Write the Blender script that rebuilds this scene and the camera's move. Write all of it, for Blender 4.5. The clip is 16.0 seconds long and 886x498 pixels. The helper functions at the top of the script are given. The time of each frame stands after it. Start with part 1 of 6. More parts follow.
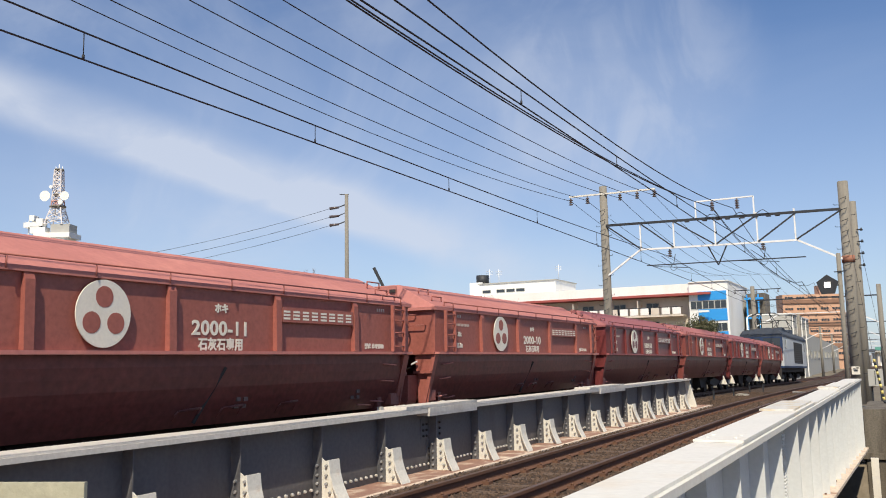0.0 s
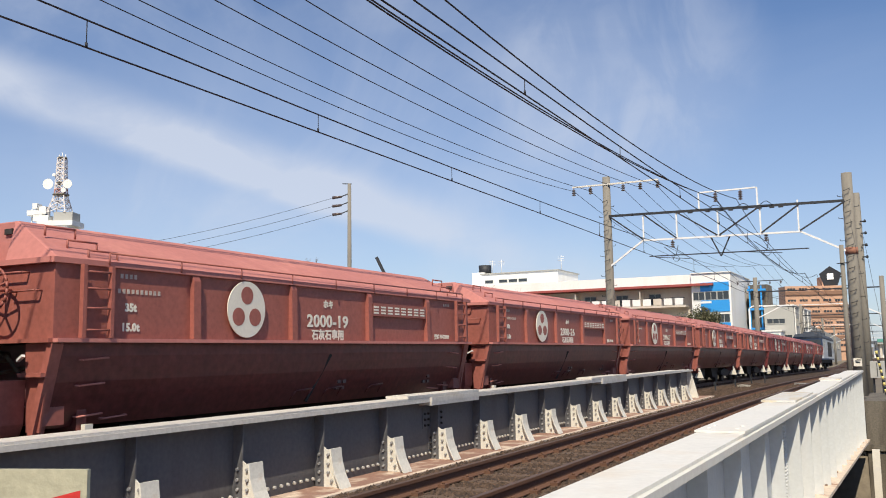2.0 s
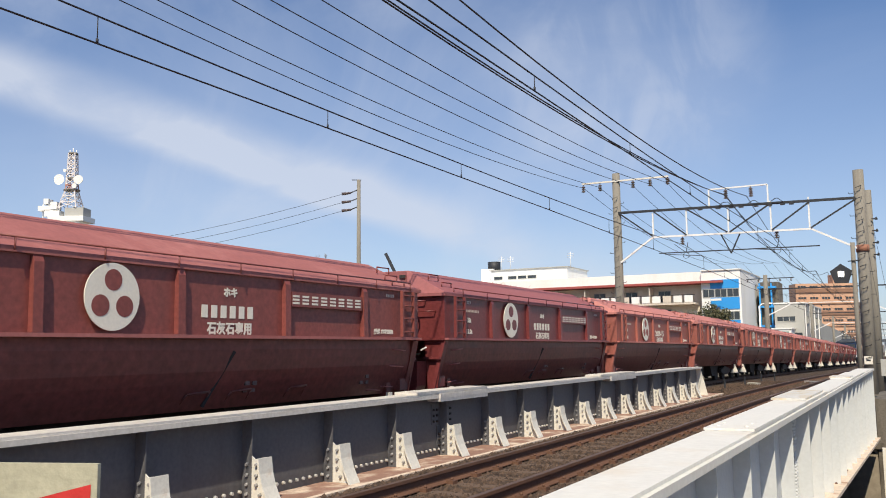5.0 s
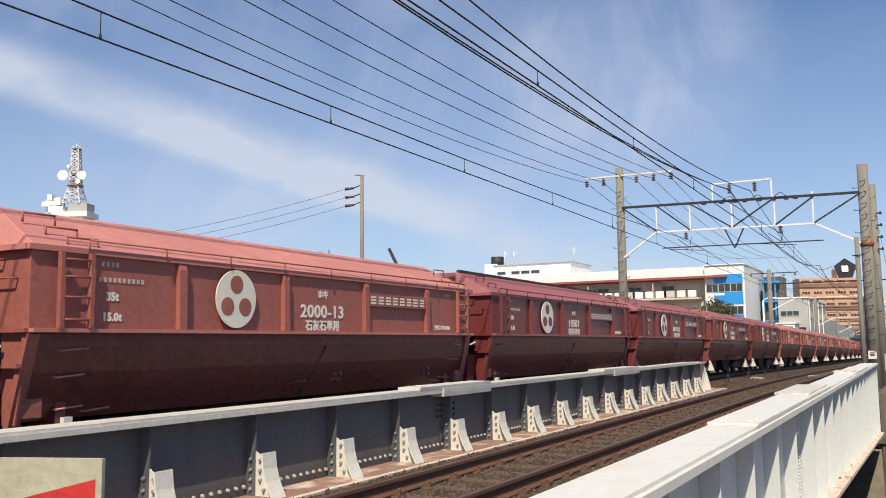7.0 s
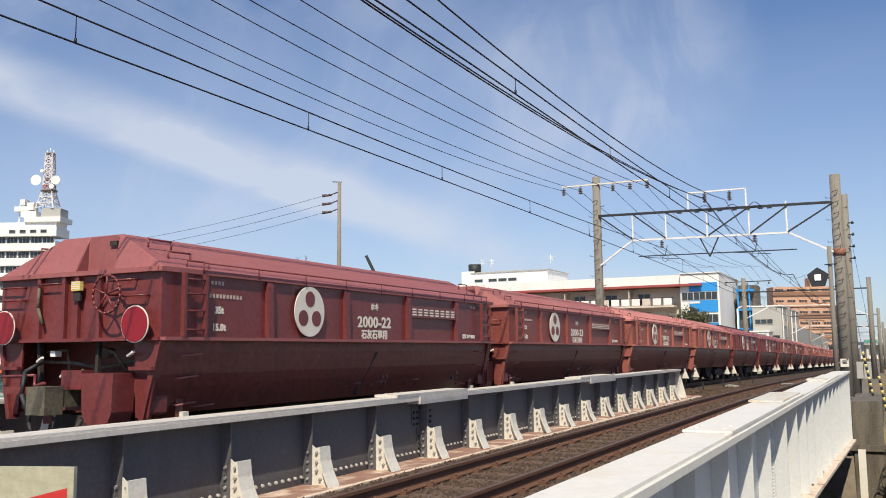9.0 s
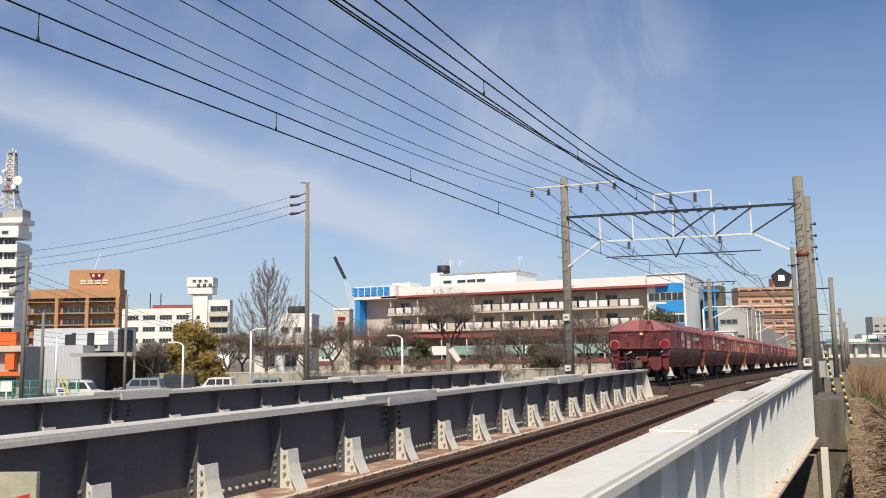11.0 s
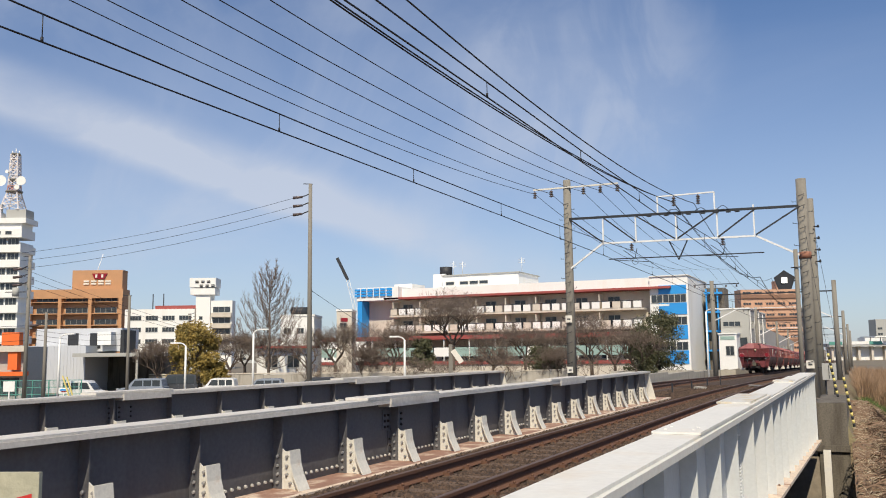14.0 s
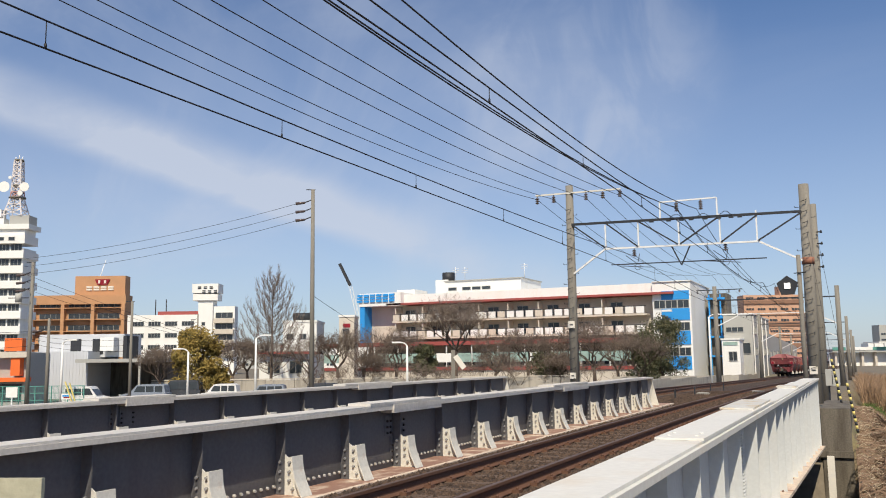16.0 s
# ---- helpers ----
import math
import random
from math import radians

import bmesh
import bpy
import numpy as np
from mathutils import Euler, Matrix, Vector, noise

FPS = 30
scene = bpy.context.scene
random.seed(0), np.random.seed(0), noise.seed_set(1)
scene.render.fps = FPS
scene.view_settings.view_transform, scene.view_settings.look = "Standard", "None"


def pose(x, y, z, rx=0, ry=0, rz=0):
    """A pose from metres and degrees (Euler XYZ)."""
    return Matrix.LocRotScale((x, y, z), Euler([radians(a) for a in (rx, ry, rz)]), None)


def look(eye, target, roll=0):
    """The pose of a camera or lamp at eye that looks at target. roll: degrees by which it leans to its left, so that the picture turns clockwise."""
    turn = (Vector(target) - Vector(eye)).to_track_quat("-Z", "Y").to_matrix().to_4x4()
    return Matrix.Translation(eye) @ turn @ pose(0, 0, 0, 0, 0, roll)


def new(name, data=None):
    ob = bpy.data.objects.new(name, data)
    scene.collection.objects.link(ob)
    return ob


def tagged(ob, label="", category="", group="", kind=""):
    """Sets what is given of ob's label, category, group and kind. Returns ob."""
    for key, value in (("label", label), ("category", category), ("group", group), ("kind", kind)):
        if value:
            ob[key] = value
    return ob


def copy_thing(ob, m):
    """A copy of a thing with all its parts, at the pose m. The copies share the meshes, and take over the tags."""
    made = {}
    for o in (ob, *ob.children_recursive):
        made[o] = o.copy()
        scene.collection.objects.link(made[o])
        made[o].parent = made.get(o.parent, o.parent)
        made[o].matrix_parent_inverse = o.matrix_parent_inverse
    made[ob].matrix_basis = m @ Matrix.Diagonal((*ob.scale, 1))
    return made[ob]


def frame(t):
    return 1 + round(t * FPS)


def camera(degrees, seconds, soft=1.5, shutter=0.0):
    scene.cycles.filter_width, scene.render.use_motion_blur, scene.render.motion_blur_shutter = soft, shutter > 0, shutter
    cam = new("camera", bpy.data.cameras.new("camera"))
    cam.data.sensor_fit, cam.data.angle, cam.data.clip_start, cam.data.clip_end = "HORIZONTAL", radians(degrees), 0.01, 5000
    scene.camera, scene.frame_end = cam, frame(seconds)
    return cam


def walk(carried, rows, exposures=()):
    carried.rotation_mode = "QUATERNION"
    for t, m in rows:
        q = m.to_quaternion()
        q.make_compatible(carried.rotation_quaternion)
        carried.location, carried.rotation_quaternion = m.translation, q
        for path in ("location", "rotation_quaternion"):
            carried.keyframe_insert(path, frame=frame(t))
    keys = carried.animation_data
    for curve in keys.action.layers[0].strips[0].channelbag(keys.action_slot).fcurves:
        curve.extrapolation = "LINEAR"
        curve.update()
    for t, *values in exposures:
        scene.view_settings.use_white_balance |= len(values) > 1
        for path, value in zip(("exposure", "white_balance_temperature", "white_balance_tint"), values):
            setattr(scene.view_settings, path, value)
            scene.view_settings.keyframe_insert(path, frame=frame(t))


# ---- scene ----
import itertools

# camera: held by hand at one spot beside the bridge
cam = camera(53.96, 16.0, soft=1.0)
PATH = [
    (0.0, pose(0, 0, 1.384, 97.447, 1.098, 27.726)),
    (0.5, pose(0, 0, 1.384, 97.439, 0.977, 27.810)),
    (1.0, pose(0, 0, 1.384, 97.303, 0.872, 27.845)),
    (1.5, pose(0, 0, 1.384, 96.997, 0.830, 27.831)),
    (2.0, pose(0, 0, 1.384, 96.779, 0.810, 27.864)),
    (2.5, pose(0, 0, 1.384, 96.779, 0.820, 27.973)),
    (3.0, pose(0, 0, 1.384, 96.730, 0.729, 28.097)),
    (3.5, pose(0, 0, 1.384, 96.729, 0.739, 28.188)),
    (4.0, pose(0, 0, 1.384, 96.673, 0.704, 28.267)),
    (6.5, pose(0, 0, 1.384, 96.346, 0.552, 28.656)),
    (7.0, pose(0, 0, 1.384, 96.224, 0.629, 28.665)),
    (7.5, pose(0, 0, 1.384, 96.026, 0.557, 28.550)),
    (8.0, pose(0, 0, 1.384, 96.035, 0.449, 28.285)),
    (8.5, pose(0, 0, 1.384, 96.393, 0.531, 27.990)),
    (9.0, pose(0, 0, 1.384, 96.694, 0.547, 27.156)),
    (11.5, pose(0, 0, 1.384, 96.734, 0.855, 25.041)),
    (12.0, pose(0, 0, 1.384, 96.767, 0.591, 25.365)),
    (12.5, pose(0, 0, 1.384, 96.772, 0.632, 25.550)),
    (13.0, pose(0, 0, 1.384, 96.766, 0.784, 25.511)),
    (13.5, pose(0, 0, 1.384, 96.842, 0.741, 25.463)),
    (14.0, pose(0, 0, 1.384, 96.842, 0.659, 25.273)),
    (14.5, pose(0, 0, 1.384, 96.831, 0.666, 25.239)),
    (15.0, pose(0, 0, 1.384, 96.995, 0.710, 25.353)),
    (15.5, pose(0, 0, 1.384, 97.130, 0.724, 25.359)),
    (16.0, pose(0, 0, 1.384, 97.216, 0.673, 25.438)),
]
walk(cam, PATH, exposures=[(0.0, 0.11), (9.2, 0.1), (11.3, -0.03), (16.0, -0.03)])

# ---- light ----
SUN_AZ, SUN_EL = radians(159), radians(50)  # clockwise from +Y, over the horizon
to_sun = Vector((math.sin(SUN_AZ) * math.cos(SUN_EL), math.cos(SUN_AZ) * math.cos(SUN_EL), math.sin(SUN_EL)))
sun = new("sun", bpy.data.lights.new("sun", "SUN"))
sun.data.energy, sun.data.angle, sun.data.color = 5.0, radians(0.53), (1.0, 0.88, 0.69)
sun.matrix_world = look(to_sun * 50, (0, 0, 0))


STREAK, STREAK_ALONG, WISP = (-0.35, -0.038, -0.936), (-0.784, 0.559, 0.271), (-0.26, 0.912, 0.316)
UPPER_VEIL, CLEAR_EAST = (-0.646, 0.676, 0.356), (0.05, 0.93, 0.36)


def make_sky():
    """Clear spring sky with one long cirrus streak, a loose wisp and thin veils."""
    w = bpy.data.worlds.new("sky")
    scene.world = w
    w.use_nodes = True
    nt = w.node_tree
    n, l = nt.nodes, nt.links
    bg = n["Background"]
    bg.inputs["Strength"].default_value = 0.093
    sky = n.new("ShaderNodeTexSky")
    sky.sky_type, sky.sun_disc = "NISHITA", False
    sky.sun_elevation, sky.sun_rotation = SUN_EL, SUN_AZ
    sky.air_density, sky.dust_density, sky.ozone_density = 1.0, 0.5, 3.6
    tint = n.new("ShaderNodeMix")
    tint.data_type, tint.blend_type = "RGBA", "MULTIPLY"
    tint.inputs["Factor"].default_value = 1
    tint.inputs["B"].default_value = (0.89, 1.0, 1.17, 1)
    l.new(sky.outputs["Color"], tint.inputs["A"])
    tc = n.new("ShaderNodeTexCoord")
    way = tc.outputs["Generated"]

    def dot(v):
        d = n.new("ShaderNodeVectorMath")
        d.operation = "DOT_PRODUCT"
        d.inputs[1].default_value = v
        l.new(way, d.inputs[0])
        return d.outputs["Value"]

    def remap(x, a, b, c, d):
        r = n.new("ShaderNodeMapRange")
        r.interpolation_type = "SMOOTHSTEP"
        for k, v in zip(("From Min", "From Max", "To Min", "To Max"), (a, b, c, d)):
            r.inputs[k].default_value = v
        l.new(x, r.inputs["Value"])
        return r.outputs["Result"]

    def calc(op, x, y):
        m = n.new("ShaderNodeMath")
        m.operation = op
        for k, v in enumerate((x, y)):
            if isinstance(v, float):
                m.inputs[k].default_value = v
            else:
                l.new(v, m.inputs[k])
        return m.outputs[0]

    def cloud(scale, rot, stretch, lo, hi, dist=0.6):
        mp = n.new("ShaderNodeMapping")
        mp.inputs["Rotation"].default_value, mp.inputs["Scale"].default_value = rot, stretch
        t = n.new("ShaderNodeTexNoise")
        t.inputs["Scale"].default_value, t.inputs["Detail"].default_value = scale, 7
        t.inputs["Roughness"].default_value, t.inputs["Distortion"].default_value = 0.55, dist
        l.new(way, mp.inputs["Vector"])
        l.new(mp.outputs["Vector"], t.inputs["Vector"])
        return remap(t.outputs["Fac"], lo, hi, 0.0, 1.0)

    def grain(x):
        return calc("ADD", calc("MULTIPLY", x, 0.6), 0.4)

    side = dot(STREAK)
    streak = calc("MULTIPLY", remap(side, -0.05, 0.002, 0.0, 1.0), remap(side, 0.004, 0.034, 1.0, 0.0))
    streak = calc("MULTIPLY", streak, remap(dot(STREAK_ALONG), 0.84, 0.98, 0.3, 1.0))
    streak = calc("MULTIPLY", streak, grain(cloud(4.2, (0.3, 0.2, 0.5), (0.8, 1.5, 3.0), 0.3, 0.66)))
    wisp = calc("MULTIPLY", remap(dot(WISP), 0.984, 0.9985, 0.0, 1.0), grain(cloud(6.0, (0.2, 0.9, 0.4), (1.5, 1.2, 0.9), 0.38, 0.68, 1.6)))
    sheet = calc("MULTIPLY", remap(dot(UPPER_VEIL), 0.93, 0.995, 0.0, 1.0), grain(cloud(3.4, (0.5, 0.2, 0.3), (1.0, 1.4, 2.2), 0.3, 0.75, 0.9)))
    veil = cloud(2.2, (0.25, 0.5, 0.9), (0.7, 2.8, 2.0), 0.42, 0.8, 1.0)
    low = remap(dot((0.0, 0.0, 1.0)), 0.02, 0.42, 0.38, 0.0)
    amount = calc("ADD", calc("MULTIPLY", streak, 0.84), calc("MULTIPLY", wisp, 0.34))
    amount = calc("ADD", amount, calc("MULTIPLY", sheet, 0.19))
    amount = calc("ADD", amount, calc("MULTIPLY", calc("MULTIPLY", veil, 0.26), remap(dot(CLEAR_EAST), 0.9, 0.99, 1.0, 0.25)))
    amount = calc("MINIMUM", calc("ADD", amount, low), 0.8)
    mix = n.new("ShaderNodeMix")
    mix.data_type = "RGBA"
    mix.inputs["B"].default_value = (6.7, 7.2, 8.3, 1)
    l.new(amount, mix.inputs["Factor"])
    l.new(tint.outputs["Result"], mix.inputs["A"])
    l.new(mix.outputs["Result"], bg.inputs["Color"])


make_sky()


# ---- materials ----
def mat(name, color, rough=0.7, metal=0.0, vary=0.12, scale=3.0, fine=40.0, bump=0.15, second=None, streak=False,
        per_object=0.0, spec=0.5, cover=(0.52, 0.72), depth=0.02, island=False):
    """A painted, stony or metal surface: two sizes of mottling, a stain colour, fine relief."""
    m = bpy.data.materials.new(name)
    m.use_nodes = True
    n, l = m.node_tree.nodes, m.node_tree.links
    b = n["Principled BSDF"]
    b.inputs["Metallic"].default_value = metal
    b.inputs["Specular IOR Level"].default_value = spec
    tc = n.new("ShaderNodeTexCoord")
    mp = n.new("ShaderNodeMapping")
    l.new(tc.outputs["Object"], mp.inputs["Vector"])
    if streak:
        mp.inputs["Scale"].default_value = (1, 1, 0.12)
    big = n.new("ShaderNodeTexNoise")
    big.inputs["Scale"].default_value, big.inputs["Detail"].default_value, big.inputs["Roughness"].default_value = scale, 6, 0.62
    small = n.new("ShaderNodeTexNoise")
    small.inputs["Scale"].default_value, small.inputs["Detail"].default_value = fine, 4
    l.new(mp.outputs["Vector"], big.inputs["Vector"])
    l.new(tc.outputs["Object"], small.inputs["Vector"])
    col = n.new("ShaderNodeRGB")
    col.outputs[0].default_value = (*color, 1)
    out = col.outputs[0]
    if second:
        ramp = n.new("ShaderNodeValToRGB")
        ramp.color_ramp.elements[0].position, ramp.color_ramp.elements[1].position = cover
        l.new(big.outputs["Fac"], ramp.inputs["Fac"])
        mx = n.new("ShaderNodeMix")
        mx.data_type = "RGBA"
        mx.inputs["B"].default_value = (*second, 1)
        l.new(ramp.outputs["Color"], mx.inputs["Factor"])
        l.new(out, mx.inputs["A"])
        out = mx.outputs["Result"]
    hsv = n.new("ShaderNodeHueSaturation")
    l.new(out, hsv.inputs["Color"])
    add = n.new("ShaderNodeMath")
    add.operation = "ADD"
    l.new(big.outputs["Fac"], add.inputs[0])
    l.new(small.outputs["Fac"], add.inputs[1])
    rng = n.new("ShaderNodeMapRange")
    rng.inputs["From Min"].default_value, rng.inputs["From Max"].default_value = 0.7, 1.3
    rng.inputs["To Min"].default_value, rng.inputs["To Max"].default_value = 1 - vary, 1 + vary
    l.new(add.outputs[0], rng.inputs["Value"])
    val = rng.outputs["Result"]
    if per_object:
        oi = n.new("ShaderNodeNewGeometry" if island else "ShaderNodeObjectInfo")
        r2 = n.new("ShaderNodeMapRange")
        r2.inputs["To Min"].default_value, r2.inputs["To Max"].default_value = 1 - per_object, 1 + per_object
        l.new(oi.outputs["Random Per Island" if island else "Random"], r2.inputs["Value"])
        mul = n.new("ShaderNodeMath")
        mul.operation = "MULTIPLY"
        l.new(val, mul.inputs[0])
        l.new(r2.outputs["Result"], mul.inputs[1])
        val = mul.outputs[0]
    l.new(val, hsv.inputs["Value"])
    l.new(hsv.outputs["Color"], b.inputs["Base Color"])
    rr = n.new("ShaderNodeMapRange")
    rr.inputs["To Min"].default_value, rr.inputs["To Max"].default_value = max(0.05, rough - 0.12), min(1, rough + 0.12)
    l.new(big.outputs["Fac"], rr.inputs["Value"])
    l.new(rr.outputs["Result"], b.inputs["Roughness"])
    if bump:
        bp = n.new("ShaderNodeBump")
        bp.inputs["Strength"].default_value, bp.inputs["Distance"].default_value = bump, depth
        l.new(small.outputs["Fac"], bp.inputs["Height"])
        l.new(bp.outputs["Normal"], b.inputs["Normal"])
    return m


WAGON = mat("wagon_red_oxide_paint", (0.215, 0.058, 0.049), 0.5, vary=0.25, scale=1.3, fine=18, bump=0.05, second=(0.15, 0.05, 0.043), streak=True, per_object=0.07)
# Cover, rims, ledges and grips: lighter red with the sunlight on them painted in.
WAGON_TOP = mat("sunlit_red_top_paint", (0.33, 0.115, 0.105), 0.72, vary=0.14, scale=0.9, fine=14, bump=0.05, second=(0.39, 0.165, 0.15), per_object=0.06)
WAGON_LOW = mat("streaky_dark_hopper_paint", (0.17, 0.047, 0.04), 0.42, vary=0.32, scale=1.1, fine=12, bump=0.06, second=(0.115, 0.036, 0.031), streak=True, per_object=0.12, spec=0.4)
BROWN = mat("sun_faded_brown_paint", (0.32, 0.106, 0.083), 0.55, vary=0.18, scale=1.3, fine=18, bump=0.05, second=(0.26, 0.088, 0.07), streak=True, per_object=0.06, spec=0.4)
# Faded coat for the tops, lightened further to carry the sun's brightness.
BROWN_TOP = mat("sunlit_faded_salmon_top", (0.47, 0.185, 0.16), 0.75, vary=0.1, scale=0.9, fine=14, bump=0.05, second=(0.55, 0.235, 0.19), per_object=0.06, spec=0.4)
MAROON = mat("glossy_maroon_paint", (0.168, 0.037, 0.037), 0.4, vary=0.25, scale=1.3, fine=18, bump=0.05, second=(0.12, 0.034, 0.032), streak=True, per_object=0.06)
# Same maroon for the tops, lightened in colour for the sun from above.
MAROON_TOP = mat("sunlit_maroon_top_paint", (0.3, 0.1, 0.1), 0.65, vary=0.14, scale=0.9, fine=14, bump=0.05, second=(0.25, 0.095, 0.1), per_object=0.06)
UNDER = mat("underframe_grime", (0.035, 0.03, 0.028), 0.8, vary=0.3, scale=4, fine=30, bump=0.2)
WHITE = mat("white_paint", (0.74, 0.7, 0.61), 0.6, vary=0.06, scale=4, fine=30, bump=0.03, second=(0.66, 0.63, 0.58))
RED = mat("red_reflector", (0.26, 0.01, 0.02), 0.35, vary=0.06, scale=8, bump=0.02)
YELLOW = mat("yellow_board_paint", (0.72, 0.6, 0.2), 0.6, vary=0.1)
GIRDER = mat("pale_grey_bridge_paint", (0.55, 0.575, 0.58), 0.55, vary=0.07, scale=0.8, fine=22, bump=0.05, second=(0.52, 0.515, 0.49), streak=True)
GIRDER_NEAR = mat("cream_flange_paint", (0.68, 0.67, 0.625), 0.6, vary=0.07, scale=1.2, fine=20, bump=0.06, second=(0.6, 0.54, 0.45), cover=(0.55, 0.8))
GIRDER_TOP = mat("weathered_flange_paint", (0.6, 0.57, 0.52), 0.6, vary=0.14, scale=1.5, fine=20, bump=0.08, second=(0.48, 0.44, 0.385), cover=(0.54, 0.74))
# Web grey taken down: the shade under the flange is put into this colour.
WEB = mat("shaded_web_paint", (0.116, 0.116, 0.122), 0.6, vary=0.16, scale=0.9, fine=20, bump=0.06, second=(0.085, 0.08, 0.08), streak=True)
GUSSET = mat("cream_gusset_paint", (0.66, 0.645, 0.58), 0.6, vary=0.1, scale=5, fine=30, bump=0.08, second=(0.5, 0.4, 0.3), cover=(0.62, 0.8))
BOLT = mat("bolt_paint", (0.3, 0.3, 0.3), 0.5, vary=0.2, scale=9)
LEDGE = mat("rusty_deck_edge", (0.3, 0.175, 0.13), 0.85, vary=0.2, scale=2.2, fine=25, bump=0.2, second=(0.6, 0.5, 0.4), cover=(0.5, 0.65))
RAIL = mat("rusty_rail_side", (0.13, 0.064, 0.038), 0.75, vary=0.2, scale=6, fine=40, bump=0.15)
RAIL_TOP = mat("worn_rail_head", (0.14, 0.092, 0.068), 0.55, metal=0.3, vary=0.1, scale=5, bump=0.02)
BALLAST = mat("brown_ballast", (0.06, 0.038, 0.025), 0.95, vary=0.45, scale=2.5, fine=26, bump=0.9, second=(0.07, 0.048, 0.034), depth=0.05)
STONE = mat("ballast_stone", (0.072, 0.046, 0.031), 0.95, vary=0.3, scale=8, fine=40, bump=0.3, per_object=0.55, island=True)
SLEEPER = mat("sleeper_concrete", (0.12, 0.08, 0.055), 0.9, vary=0.25, scale=4, bump=0.2)
CONCRETE = mat("aged_concrete", (0.42, 0.39, 0.335), 0.9, vary=0.2, scale=1.2, fine=24, bump=0.25, second=(0.2, 0.185, 0.16), streak=True)
CONC_DARK = mat("stained_concrete", (0.17, 0.15, 0.12), 0.9, vary=0.3, scale=2.6, fine=24, bump=0.12, second=(0.06, 0.05, 0.038), streak=True, cover=(0.42, 0.65))
POLE = mat("pole_concrete", (0.22, 0.205, 0.175), 0.9, vary=0.18, scale=2, fine=30, bump=0.15, second=(0.13, 0.118, 0.1), streak=True)
STEEL = mat("galvanised_steel", (0.76, 0.77, 0.76), 0.5, metal=0.0, vary=0.1, scale=5, bump=0.05)
DARKSTEEL = mat("dark_steel", (0.035, 0.038, 0.044), 0.6, metal=0.3, vary=0.2, scale=5, bump=0.05)
WIRE = mat("wire", (0.012, 0.012, 0.016), 0.6, vary=0.1, bump=0)
INSUL = mat("insulator_porcelain", (0.1, 0.075, 0.07), 0.3, vary=0.1, bump=0)
GRASS_DRY = mat("dry_grass_ground", (0.2, 0.155, 0.1), 0.95, vary=0.35, scale=0.6, fine=9, bump=0.8, second=(0.17, 0.17, 0.07), depth=0.08)
EARTH = mat("ground_earth", (0.17, 0.145, 0.11), 0.95, vary=0.25, scale=0.08, fine=5, bump=0.5, second=(0.16, 0.15, 0.1), depth=0.05)
BLUE = mat("blue_panel_paint", (0.03, 0.3, 0.72), 0.5, vary=0.06, bump=0.02)
WALLW = mat("white_render", (0.81, 0.81, 0.78), 0.8, vary=0.06, scale=0.3, fine=6, bump=0.05, second=(0.73, 0.72, 0.67), streak=True)
WALLB = mat("beige_render", (0.6, 0.545, 0.46), 0.85, vary=0.08, scale=0.3, fine=6, bump=0.05, second=(0.5, 0.44, 0.36), streak=True)
WALLG = mat("grey_render", (0.4, 0.4, 0.375), 0.85, vary=0.07, scale=0.3, fine=6, bump=0.05, second=(0.42, 0.42, 0.38), streak=True)
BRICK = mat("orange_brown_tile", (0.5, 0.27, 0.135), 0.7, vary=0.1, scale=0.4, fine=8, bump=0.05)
# Brick paled and greyed: the haze of distance is mixed into the colour.
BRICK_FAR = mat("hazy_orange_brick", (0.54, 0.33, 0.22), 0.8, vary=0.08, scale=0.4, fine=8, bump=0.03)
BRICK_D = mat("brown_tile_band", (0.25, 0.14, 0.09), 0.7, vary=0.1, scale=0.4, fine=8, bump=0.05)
ROOFRED = mat("red_roof_edge", (0.33, 0.075, 0.065), 0.7, vary=0.15, scale=0.5, bump=0.05)
GLASS = mat("dark_window_glass", (0.045, 0.055, 0.065), 0.12, vary=0.3, scale=0.5, bump=0, spec=0.45)
ORANGE = mat("orange_sign_paint", (0.8, 0.16, 0.03), 0.6, vary=0.08, bump=0.02)
SCREEN = mat("pale_green_screen", (0.3, 0.42, 0.38), 0.3, vary=0.15, scale=0.4, bump=0)
TEAL = mat("teal_mesh_paint", (0.1, 0.3, 0.25), 0.7, vary=0.15, bump=0.05)


# ---- building helpers ----
def box(bm, x0, x1, y0, y1, z0, z1, m=None):
    """An upright box between two corners, optionally turned by the matrix m."""
    vs = [bm.verts.new((x, y, z)) for x in (x0, x1) for y in (y0, y1) for z in (z0, z1)]
    for f in ((0, 1, 3, 2), (4, 6, 7, 5), (0, 4, 5, 1), (2, 3, 7, 6), (0, 2, 6, 4), (1, 5, 7, 3)):
        bm.faces.new([vs[i] for i in f])
    if m is not None:
        for v in vs:
            v.co = m @ v.co
    return vs


def tube(bm, a, b, r0, r1=None, n=8, caps=True):
    """A round bar from a to b, tapering from r0 to r1."""
    a, b = Vector(a), Vector(b)
    r1 = r0 if r1 is None else r1
    q = (b - a).to_track_quat("Z", "Y").to_matrix()
    ring = []
    for c, r in ((a, r0), (b, r1)):
        ring.append([bm.verts.new(c + q @ Vector((r * math.cos(2 * math.pi * i / n), r * math.sin(2 * math.pi * i / n), 0))) for i in range(n)])
    for i in range(n):
        f = bm.faces.new((ring[0][i], ring[0][(i + 1) % n], ring[1][(i + 1) % n], ring[1][i]))
        f.smooth = True
    if caps:
        bm.faces.new(ring[0][::-1])
        bm.faces.new(ring[1])


